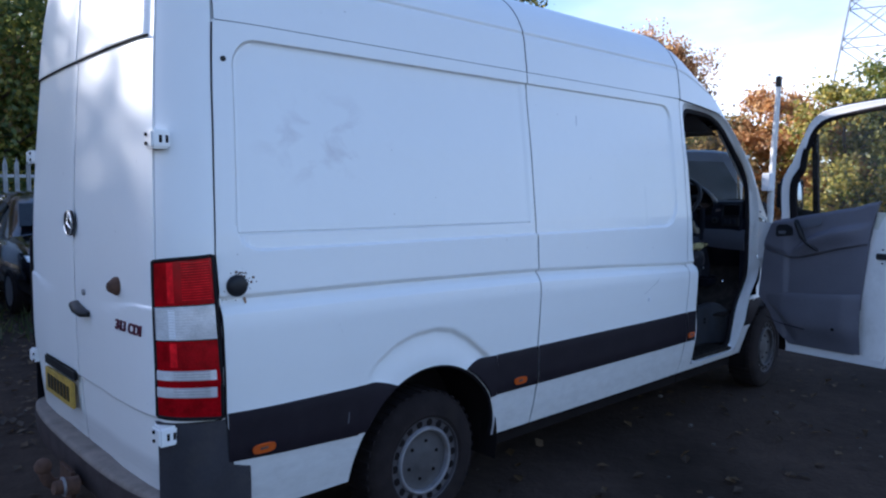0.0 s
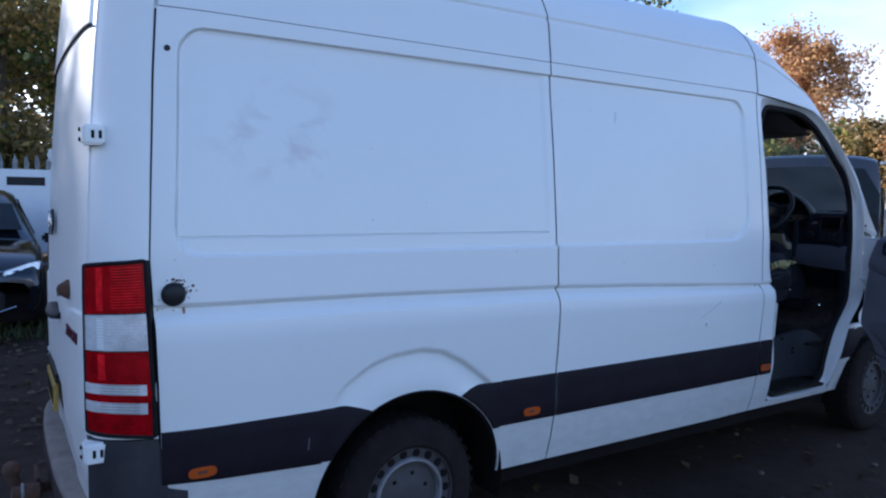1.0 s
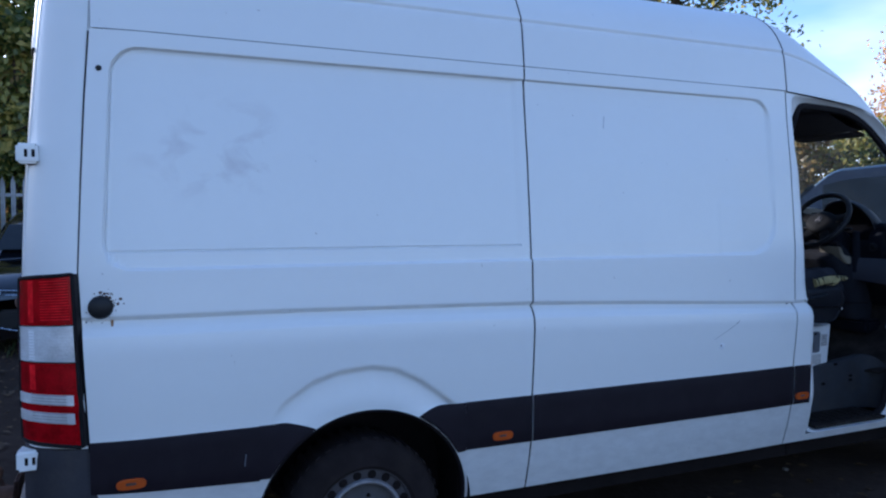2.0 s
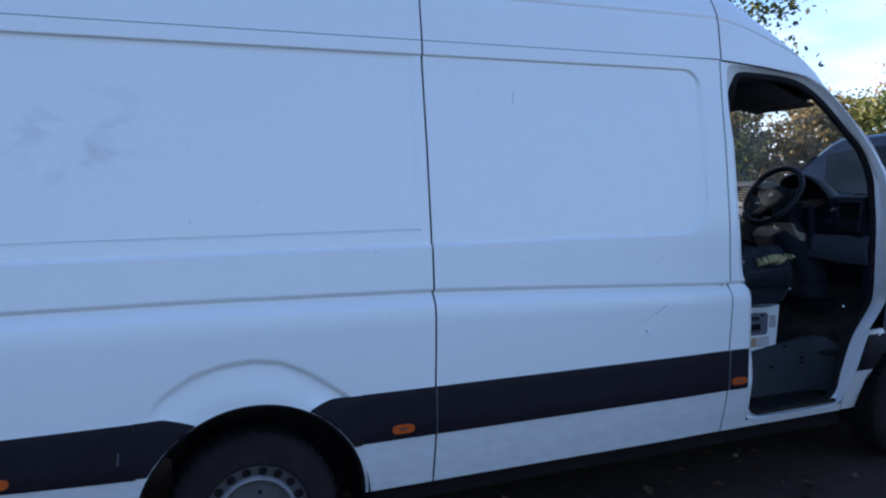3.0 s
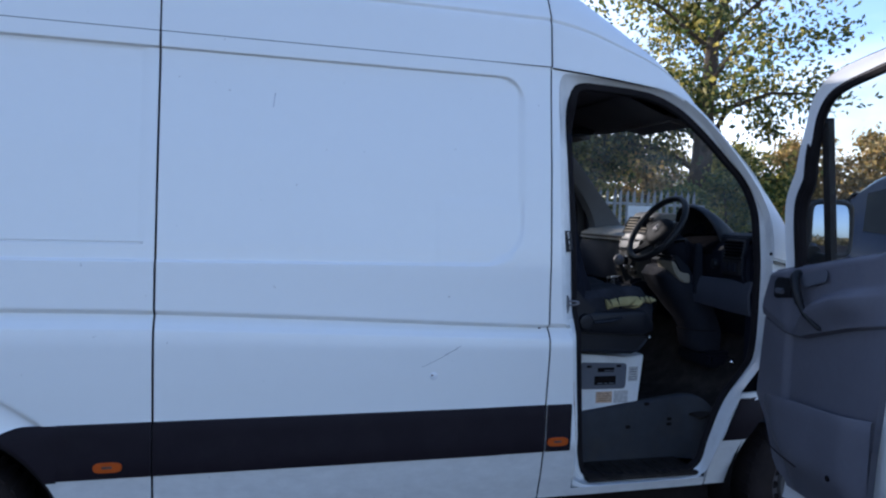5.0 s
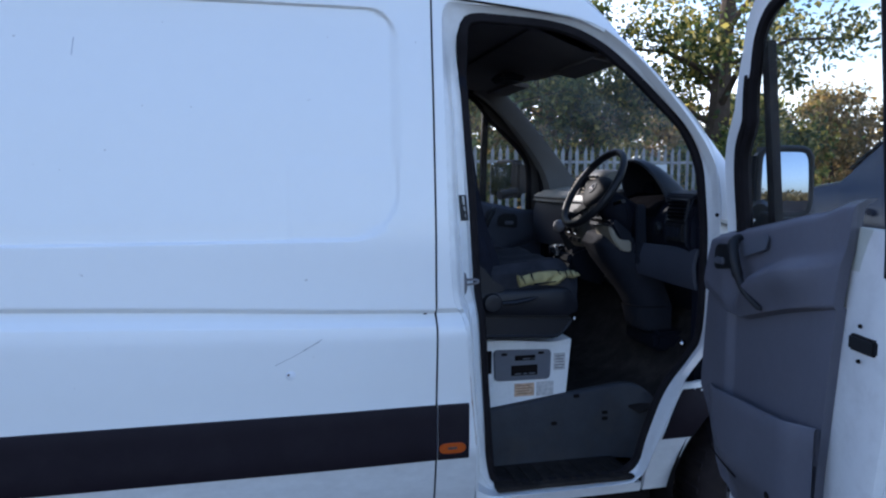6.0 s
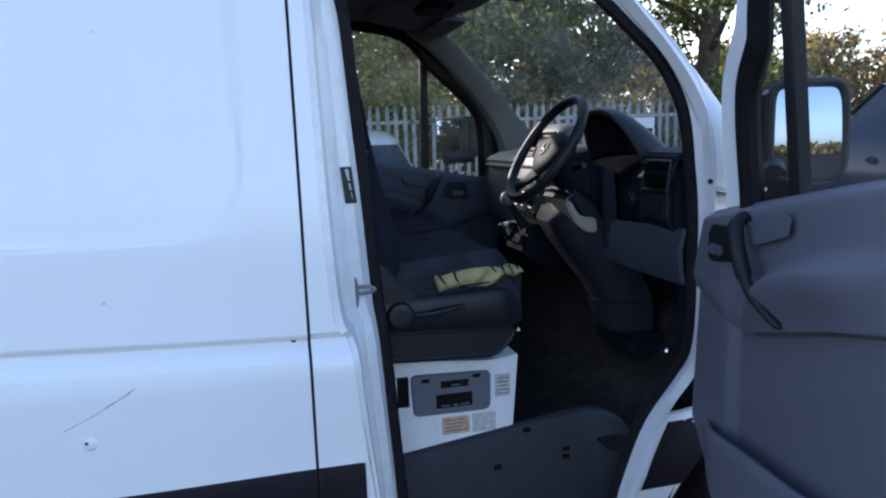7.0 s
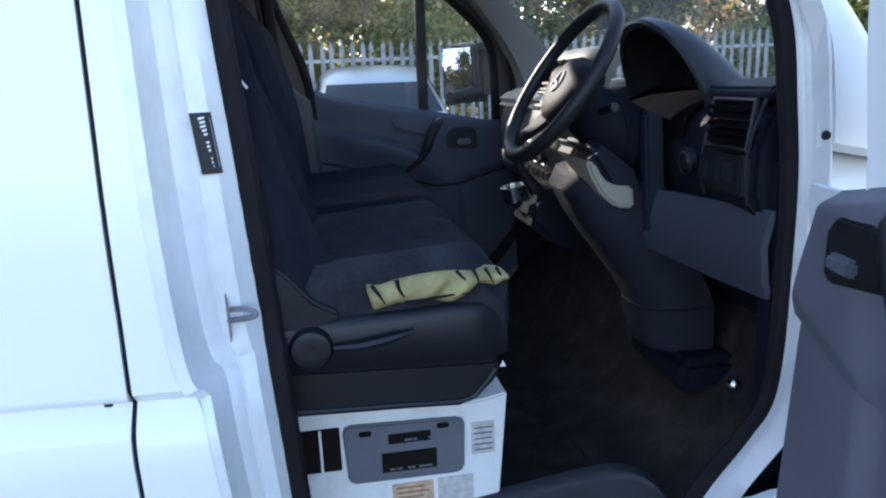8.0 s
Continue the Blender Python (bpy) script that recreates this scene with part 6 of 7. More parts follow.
def cab_door(root, flip):
    """A front door with its window, trim and mirror, built shut: x runs from the hinges back, y inwards."""
    T = (lambda p: (p[0] - HX, -p[1], p[2])) if flip else (lambda p: (p[0] - HX, p[1], p[2]))
    S = lambda rows: [[T(p) for p in r] for r in rows]
    inw = -1 if flip else 1
    zs = [z for z in levels(0.40, 1.43)]
    door_rear = lambda z: interp(z, [(0.40, 3.345), (0.78, 3.316), (1.08, 3.275), (1.2, 3.252), (1.43, 3.237)])
    top = lambda x: interp(x, [(3.38, 1.512), (3.49, 1.497), (3.566, 1.466), (3.69, 1.443), (3.92, 1.400), (4.16, 1.352)])
    rows = []
    for z in zs:
        a, b = door_rear(z) - 0.004, edge_x(max(z, 0.43), True) + 0.002
        rows.append([(x, yside(x, min(z, top(x) - 0.012)) - 0.002, min(z, top(x) - 0.012)) for x in np.linspace(a, b, 26)])
    part("door_skin", slab(S(rows), (0, 0.012 * inw, 0)), PAINT, root, "white painted door shell")
    # rolled rear edge with the latch
    rows = []
    for z in levels(0.42, 1.43):
        a = door_rear(z)
        rows.append([(a - 0.004, yside(a, z), z), (a + 0.008, yside(a, z) + 0.016, z), (a + 0.012, 0.040, z), (a + 0.030, 0.050, z), (a + 0.12, 0.050, z), (a + 0.24, 0.034, z)])
    part("door_edge", sheet(S(rows), (0, -0.004 * inw, 0)), PAINT_IN, root)
    latch = part("door_latch", box(T((3.330, 0.040, 1.118)), T((3.432, 0.062, 1.160)), 0.006), BLACK, root, "black door latch")
    for z in (1.095, 1.185):
        part("latch_bolt", lathe([(0, 0.006), (0.006, 0.005)], T((3.39, 0.055, z)), (0, inw, 0), 8), DARK, latch)
    # window frame
    ring = [(x, z) for x, z in RO if z > (1.345 if flip else 1.315)]
    ring.sort(key=lambda q: -math.atan2(q[1] - 1.2, q[0] - 3.75))
    ring = ring[::-1]
    inner = []
    if not flip:
        ring = [(x - (interp(z, [(1.40, 0.205), (1.66, 0.195), (1.78, 0.195), (1.88, 0.145), (1.95, 0.110), (2.03, 0.050), (2.08, 0.020), (2.12, 0.0)]) if x > 3.7 else 0.0), z) for x, z in ring]
    for x, z in ring:
        d = Vector((3.76 - x, min(1.62 - z, 0.0))).normalized()
        wd = 0.062 + (0.034 * smooth(3.8, 4.0, x) if flip else 0.030 * smooth(3.93, 4.05, x))
        if flip and x < 3.4:
            wd += interp(z, [(1.40, 0.175), (1.54, 0.155), (1.83, 0.082), (2.02, 0.045), (2.10, 0.0)])
        inner.append((x + d.x * wd, z + d.y * wd))
    rows = []
    for (xo, zo), (xi, zi) in zip(ring, inner):
        y0 = yside(xo, min(zo, 2.17))
        o, hi = (0.0, 0.064) if flip else (0.024, 0.054)
        row = [(xo, y0 + o - 0.002, zo), (xo + (xi - xo) * 0.5, y0 + o, zo + (zi - zo) * 0.5), (xi, y0 + 0.5 * o + 0.012, zi), (xi, y0 + 0.035, zi), (xo + (xi - xo) * 0.6, y0 + 0.040, zo + (zi - zo) * 0.6), (xo + (xi - xo) * 0.12, y0 + hi, zo + (zi - zo) * 0.12), (xo, y0 + o + 0.02, zo), (xo, y0 + o - 0.002, zo)]
        rows.append(row)
    part("window_frame", sheet(S(rows)), POSTTRIM if flip else PAINT, root, "dark inner window frame" if flip else "white window frame with black rubber")
    part("window_rubber", tube([T((x, yside(x, min(z, 2.17)) + 0.026, z)) for x, z in inner], 0.020, 8), RUBBER, root)
    part("frame_rubber", tube([T((xo - (xi - xo) * 0.04, yside(xo, min(zo, 2.17)) + 0.022, zo - (zi - zo) * 0.04)) for (xo, zo), (xi, zi) in zip(ring, inner)], 0.011, 6), RUBBER, root)
    if not flip:
        rows = []
        for (xo, zo), (xi, zi) in zip(ring, inner):
            if xo > 3.93:
                y0 = yside(xo, min(zo, 2.17))
                k0 = 0.80 - 0.10 * smooth(3.98, 4.06, xo)
                rows.append([(xo + (xi - xo) * k, y0 + dy, zo + (zi - zo) * k) for k, dy in ((k0, 0.040), (k0 + 0.04, 0.051), (0.82, 0.050), (0.95, 0.046), (1.02, 0.036), (1.04, 0.026))])
        part("window_rubber_flap", sheet(S(rows)), RUBBER, root)
    bar_x = 3.907 if flip else 3.856
    part("window_bar", slab(S([[(bar_x - 0.020 + k * 0.040, 0.022 + 0.09 * (z - 1.4), z) for k in (0, 1)] for z in (1.39, 1.6, 1.8, 1.97)]), (0, 0.026 * inw, 0)), RUBBER, root)
    # glass, as one sheet across the ring
    bm = bmesh.new()
    vs = [bm.verts.new(T((x, yside(x, min(z, 2.17)) + 0.024, z))) for x, z in inner]
    bm.faces.new(vs)
    g = part("window_pane", bm, PANE, root, "clear door window", smooth=False)
    g.visible_shadow = False
    # inner trim
    t0 = 0.060
    front = lambda z: interp(z, [(0.45, 4.235), (0.82, 4.245), (1.13, 4.212), (1.36, 4.156)]) + (0.10 if flip else 0.018 * smooth(1.36, 1.2, z))
    rear = lambda z: interp(z, [(0.45, 3.545), (0.75, 3.528), (0.90, 3.512), (1.22, 3.480), (1.50, 3.428)])
    under = [(3.37, 1.235), (3.405, 1.229), (3.66, 1.172), (3.80, 1.132), (3.93, 1.093), (4.02, 1.092), (4.10, 1.112), (4.17, 1.134), (4.23, 1.15)]
    ledge = [(3.37, 1.355), (3.55, 1.311), (3.73, 1.277), (3.85, 1.236), (3.93, 1.165), (4.0, 1.10)]
    rows = []
    for k in np.linspace(0, 1, 60):
        lo = interp(k, [(0, 0.455), (0.66, 0.455), (0.78, 0.55), (0.88, 0.70), (1.0, 0.80)])
        row = []
        hi = top(rear(1.45) + (front(1.38) - rear(1.45)) * k)
        xm = rear(1.15) + (front(1.15) - rear(1.15)) * k
        e = interp(xm, under)
        g = max(interp(xm, ledge), e + 0.03)
        for z in list(np.linspace(lo, e - 0.004, 26)) + [e - 0.001, e + 0.003, e + 0.007, e + 0.011] + list(np.linspace(e + 0.016, g, 10)) + list(np.linspace(g + 0.004, g + 0.05, 9)) + list(np.linspace(g + 0.055, hi - 0.024, 10)) + [hi - 0.016, hi - 0.009, hi - 0.004, hi]:
            x = rear(z) + (front(z) - rear(z)) * k
            y = t0 + 0.004 + 0.032 * smooth(e - 0.002, e + 0.010, z) * (0.3 + 0.7 * smooth(3.46, 3.66, x))
            pod = smooth(4.0, 3.86, x) * smooth(3.46, 3.68, x)
            y += 0.040 * pod * smooth(e, g, z) * smooth(g + 0.050, g + 0.004, z)
            y -= 0.010 * smooth(g, g + 0.06, z) * smooth(4.05, 3.9, x)
            y += 0.020 * smooth(4.030, 4.060, x) * smooth(e + 0.004, e - 0.004, z)
            y += 0.012 * smooth(4.00, 4.06, x) * smooth(e, e + 0.05, z)
            y -= 0.028 * smooth(hi - 0.022, hi, z) + 0.02 * smooth(0.985, 1.0, k)
            row.append((x, y, z))
        rows.append(row)
    # closed door takes the darkened copy, so its shade sits in the colour
    plastic = TRIM_SHADE if flip else TRIM
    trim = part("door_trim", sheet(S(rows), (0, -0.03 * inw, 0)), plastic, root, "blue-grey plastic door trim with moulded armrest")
    # door pocket
    rows = []
    for x in np.linspace(3.50, 4.200, 30):
        hi = interp(x, [(3.50, 0.872), (3.60, 0.862), (3.72, 0.850), (3.85, 0.842), (4.02, 0.828), (4.20, 0.800)])
        lo = interp(x, [(3.37, 0.465), (3.95, 0.465), (4.03, 0.56), (4.10, 0.66), (4.20, 0.72)])
        out = (0.010 + 0.052 * smooth(4.21, 4.02, x)) * (0.35 + 0.65 * smooth(3.49, 3.62, x))
        row = [(x, t0 + 0.012 + out * smooth(0, 0.45, k / 9), lo + (hi - lo) * k / 9) for k in range(10)]
        row += [(x, t0 + 0.008 + out, hi + 0.007), (x, t0 + out, hi + 0.006), (x, t0 - 0.002 + out, hi - 0.01), (x, t0 - 0.004 + out, hi - 0.10)]
        rows.append(row)
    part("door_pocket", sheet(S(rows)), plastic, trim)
    part("pocket_line", tube([T(p) for p in curve([(4.19, t0 + 0.020, 0.640), (4.08, t0 + 0.055, 0.612), (3.98, t0 + 0.066, 0.600), (3.86, t0 + 0.070, 0.590)], 5)], 0.003, 5), DARK, trim)
    # pull handle with its recess, and the smooth plate beside it
    part("grab_handle", tube([T(p) for p in curve([(3.965, 0.098, 1.358), (3.945, 0.128, 1.345), (3.915, 0.136, 1.29), (3.892, 0.130, 1.235), (3.848, 0.124, 1.190), (3.792, 0.106, 1.152)], 5)], [0.016] * 5 + [0.018] * 10 + [0.013] * 5 + [0.010] * 5 + [0.004], 10), BLACK, trim, "black pull handle")
    part("release_pocket", poly([T(p) for p in ((4.112, 0.1, 1.308), (4.092, 0.1, 1.330), (4.020, 0.1, 1.332), (3.990, 0.1, 1.310), (3.985, 0.1, 1.255), (4.10, 0.1, 1.238), (4.114, 0.1, 1.25))], (0, 0.014 * inw, 0), 0.004), BLACK, trim)
    part("release_lever", box(T((4.03, 0.110, 1.262)), T((4.085, 0.128, 1.285)), 0.005), TRIM_M, trim)
    part("switch_pad", poly([T(p) for p in ((3.954, 0.098, 1.350), (3.795, 0.096, 1.386), (3.778, 0.097, 1.372), (3.784, 0.100, 1.340), (3.90, 0.100, 1.306), (3.93, 0.100, 1.306))], (0, 0.003 * inw, 0), 0.0012), TRIM_SHADE if flip else TRIM_M, trim)
    part("trim_plug", lathe([(0, 0.012), (0.004, 0.011)], T((3.66, t0 + 0.070, 0.62)), (0, inw, 0), 12), DARK, trim)
    # mirror, turned towards the driver
    turn = 0.42 if flip else 0.0
    mc, mh = (0.157, 0.085) if flip else (0.130, 0.094)

    def lean(bm):
        for v in bm.verts:
            v.co.x += turn * ((-v.co.y if flip else v.co.y) + 0.139)
        return bm

    mr = part("mirror_housing", lean(box(T((4.124, -mc - mh - 0.008, 1.418)), T((4.225, -mc + mh + 0.006, 1.664)), 0.032, 3)), BLACK, root, "black door mirror with large glass")
    part("mirror_glass", sheet([[T((4.113 - 0.10 * turn * turn + turn * 1.4 * (y + 0.139) + (0.010 if flip else 0.032) * (z - 1.54) + 0.20 * ((y + 0.14) ** 2 + (z - 1.54) ** 2), y, z)) for y in np.linspace(-mc - mh + 0.008, -mc + mh - 0.008, 11)] for z in np.linspace(1.436, 1.646, 11)], (0.006, 0, 0)), MIRROR, mr)
    rim_path = []
    for a in np.linspace(0, 2 * math.pi, 41)[:-1]:
        ca_, sa_ = math.cos(a), math.sin(a)
        rim_path.append(T((4.120 + turn * mh * math.copysign(abs(ca_) ** 0.35, ca_), -mc + mh * math.copysign(abs(ca_) ** 0.35, ca_), 1.541 + 0.115 * math.copysign(abs(sa_) ** 0.35, sa_))))
    part("mirror_rim", tube(rim_path, 0.012, 8, True), BLACK, mr)
    part("mirror_arm", tube([T((4.03, 0.0, 1.44)), T((4.09, -0.03, 1.45)), T((4.16, -0.07, 1.46))], [0.03, 0.026, 0.03], 10), BLACK, mr)
    if not flip:
        part("mirror_sail", poly([T(p) for p in ((4.08, 0.012, 1.345), (3.88, 0.012, 1.375), (3.88, 0.016, 1.430), (3.99, 0.018, 1.445), (4.05, 0.016, 1.40))], (0, -0.02 * inw, 0), 0.004), BLACK, mr)


DOOR_OPEN = 80.5
dr = new("driver_door")
dr.parent = van
dr.matrix_basis = pose(HX, 0.0, 0, 0, 0, DOOR_OPEN)
tagged(dr, "white driver door standing wide open, grey inner trim")
cab_door(dr, False)
dl = new("passenger_door")
dl.parent = van
dl.matrix_basis = pose(HX, W, 0)
tagged(dl, "closed passenger door with grey trim")
cab_door(dl, True)

# ---- scuffs on the side ----
for pts, r in ((((2.80, 0, 1.022), (2.72, 0, 0.975), (2.645, 0, 0.94)), 0.0008), (((2.79, 0, 1.014), (2.735, 0, 0.985)), 0.0009), (((2.055, 0, 1.93), (2.062, 0, 1.985)), 0.0022), (((0.445, 0, 0.615), (0.45, 0, 0.66)), 0.002)):
    off = 0.0085 if pts[0][2] < 0.7 else -0.0004
    part("scuff", tube([(x, yside(x, z) - off, z) for x, _, z in curve(pts, 5)], r, 5), GREYFLAP if r < 0.0022 else SMUDGE, van)
ch = part("paint_chip", lathe([(0, 0.017), (0.0022, 0.014), (0.0024, 0.001)], (2.695, yside(2.695, 0.903) - 0.0004, 0.903), (0, -1, 0), 9), BOARD, van)
part("chip_rust", lathe([(0, 0.0045), (0.0012, 0.003)], (2.688, yside(2.695, 0.903) - 0.0026, 0.906), (0, -1, 0), 7), RUST, ch)

# ---- ground ----
GROUND = mat("dirt_and_worn_tarmac", (0.054, 0.037, 0.028), 0.95, spec=0.08, vary=0.4, scale=0.9, bump=0.8, bscale=34, dirt=(0.024, 0.017, 0.013), dirt_amt=0.85, dirt_scale=0.6)
gr = bmesh.new()
g1 = [-600, -60, -20] + list(np.linspace(-8, 14, 89)) + [20, 60, 600]
g2 = [-600, -60, -20] + list(np.linspace(-6, 12, 73)) + [20, 60, 600]
vv = [[gr.verts.new((x, y, 0.012 * noise.noise((x * 0.9, y * 0.9, 1.0)) - 0.010 if (-8 <= x <= 14 and -6 <= y <= 12) else -0.01)) for y in g2] for x in g1]
for i in range(len(g1) - 1):
    for j in range(len(g2) - 1):
        gr.faces.new((vv[i][j], vv[i + 1][j], vv[i + 1][j + 1], vv[i][j + 1]))
tagged(part("ground", gr, GROUND), "dark damp dirt and worn tarmac strewn with leaves", "ground", kind="structure")


def leaf_mesh(name, centres, size, seed, flat=0.0, long=1.6):
    """Many small bent leaves as one mesh."""
    g = np.random.default_rng(seed)
    n = len(centres)
    c = np.asarray(centres, float)
    nrm = g.normal(size=(n, 3))
    if flat:
        nrm = nrm * (1 - flat) + np.array([0, 0, 1.0]) * flat
    nrm /= np.linalg.norm(nrm, axis=1)[:, None] + 1e-9
    ref = g.normal(size=(n, 3))
    u = np.cross(nrm, ref)
    u /= np.linalg.norm(u, axis=1)[:, None] + 1e-9
    v = np.cross(nrm, u)
    s = (size * g.uniform(0.6, 1.35, n))[:, None]
    a, b = c - u * s * long / 2, c + u * s * long / 2
    p, q = c + v * s * 0.5 + nrm * s * 0.12, c - v * s * 0.5 + nrm * s * 0.12
    verts = np.stack([a, p, b, q], 1).reshape(-1, 3)
    idx = np.arange(n)[:, None] * 4
    faces = np.concatenate([idx + [0, 1, 2], idx + [0, 2, 3]]).tolist()
    me = bpy.data.meshes.new(name)
    me.from_pydata(verts.tolist(), [], faces)
    return me


def tree(at, height, radius, leaves, seed, count=5200, size=0.10, trunk=0.16, low=0.30, gaps=0.35, lean=(0, 0), label="", limbs=12, squash=1.0, group=""):
    """A tapered trunk with limbs and a crown of leaf clumps round their ends."""
    g = np.random.default_rng(seed)
    root = thing("tree", label or "autumn tree with mixed green and yellow leaves", "tree", at, group=group)
    top = Vector((lean[0], lean[1], height * 0.86))
    path = [Vector((0, 0, -0.1))]
    for k in range(1, 7):
        f = k / 6
        path.append(top * f + Vector((g.normal() * 0.05 * height * f * 0.5, g.normal() * 0.05 * height * f * 0.5, 0)))
    tb = part("trunk", tube(path, [trunk * (1.15 - 0.95 * k / 6) for k in range(7)], 9), BARK, root)
    spots, wood = [], bmesh.new()
    for i in range(limbs):
        f = low + (0.97 - low) * (i + g.uniform(0, 0.8)) / limbs
        f = min(f, 0.97)
        k = f * 6
        base = path[int(k)].lerp(path[min(int(k) + 1, 6)], k - int(k))
        az = i * 2.4 + g.uniform(-0.5, 0.5)
        reach = radius * squash * (math.sin(math.pi * min(1.0, 0.18 + 0.80 * (f - low) / (1.0 - low))) ** 0.6) * g.uniform(0.75, 1.1)
        tip = base + Vector((math.cos(az) * reach, math.sin(az) * reach, reach * g.uniform(0.05, 0.55)))
        mid = base.lerp(tip, 0.5) + Vector((0, 0, 0.10 * reach))
        r0 = trunk * 0.42 * (1.1 - f)
        lb = tube([base, mid, tip], [r0, r0 * 0.6, r0 * 0.15], 6)
        me = bpy.data.meshes.new("limb")
        lb.to_mesh(me)
        lb.free()
        wood.from_mesh(me)
        bpy.data.meshes.remove(me)
        for q in np.linspace(0.35, 1.05, 6):
            p = base.lerp(tip, q) + Vector((0, 0, 0.10 * reach * (1 - abs(2 * q - 1))))
            for _ in range(2):
                spots.append((p + Vector(g.normal(size=3) * reach * 0.16), radius * g.uniform(0.10, 0.24)))
    spots.append((path[-1] + Vector((0, 0, 0.05 * height)), radius * 0.3))
    part("branch_frame", wood, BARK, root)
    keep = [s for s in spots if g.random() > gaps * 0.5]
    per = max(4, count // len(keep))
    cs = []
    for p, r in keep:
        d = g.normal(size=(per, 3)) * r * np.array([0.75, 0.75, 0.55])
        cs.append(np.array(p) + d)
    cs = np.concatenate(cs)
    cs = cs[cs[:, 2] > 0.15]
    me = leaf_mesh("crown", cs, size, seed + 1)
    me.materials.append(leaves)
    cr = new("crown", me)
    cr.parent = root
    return root


# ---- palisade fence ----
FY, F0, F1, PITCH = 10.3, -16.0, 11.2, 0.153
fence = thing("palisade_fence", "grey galvanised steel palisade fence with pointed pales", "fence", (0, FY, 0), kind="structure")
npale = int((F1 - F0) / PITCH)
prof = [(-0.034, 0.0), (-0.024, -0.016), (-0.010, -0.016), (0.0, -0.004), (0.010, -0.016), (0.024, -0.016), (0.034, 0.0)]
bm = bmesh.new()
cols = []
for x, y in prof:
    tip = 2.14 if abs(x) < 0.005 else (2.085 if abs(x) < 0.02 else (2.05 if abs(x) < 0.03 else 2.0))
    cols.append([bm.verts.new((x, y, z)) for z in (0.05, 1.0, tip)])
for a, b in zip(cols, cols[1:]):
    for k in range(2):
        bm.faces.new((a[k], b[k], b[k + 1], a[k + 1]))
gx = bmesh.ops.extrude_face_region(bm, geom=bm.faces[:])
bmesh.ops.translate(bm, verts=[v for v in gx["geom"] if isinstance(v, bmesh.types.BMVert)], vec=(0, 0.004, 0))
pale = part("pale", bm, PALE, fence, smooth=False)
pale.location = (F0, 0, 0)
rp = random.Random(3)
for k in range(1, npale):
    o = new("pale", pale.data)
    o.parent = fence
    o.location = (F0 + k * PITCH, rp.uniform(-0.004, 0.004), rp.uniform(-0.012, 0.012))
    o.rotation_euler = (0, radians(rp.uniform(-0.6, 0.6)), 0)
for z in (0.42, 1.83):
    part("rail", box((F0, 0.006, z - 0.025), (F1, 0.045, z + 0.025), 0.004), PALE, fence)
for k in range(10):
    part("post", box((F0 + 2.75 * k, 0.05, 0), (F0 + 2.75 * k + 0.06, 0.15, 2.02), 0.004), PALE, fence)


def board(x0, x1, z0, z1, slot, label):
    b = thing("notice_board", label, "sign", ((x0 + x1) / 2, FY - 0.035, z0))
    w, h = (x1 - x0) / 2, z1 - z0
    part("panel", box((-w, -0.012, 0), (w, 0.0, h), 0.004), BOARD, b)
    part("dark_panel", box((slot[0] - (x0 + x1) / 2, -0.016, slot[2] - z0), (slot[1] - (x0 + x1) / 2, -0.0115, slot[3] - z0)), BLACK, b)


board(-1.0, 0.41, 0.60, 1.885, (-0.34, 0.17, 1.64, 1.77), "white board on the fence with a dark strip")
board(9.38, 10.02, 1.30, 1.79, (9.72, 9.98, 1.44, 1.60), "small white sign on the fence with dark print")

# ---- parked cars ----


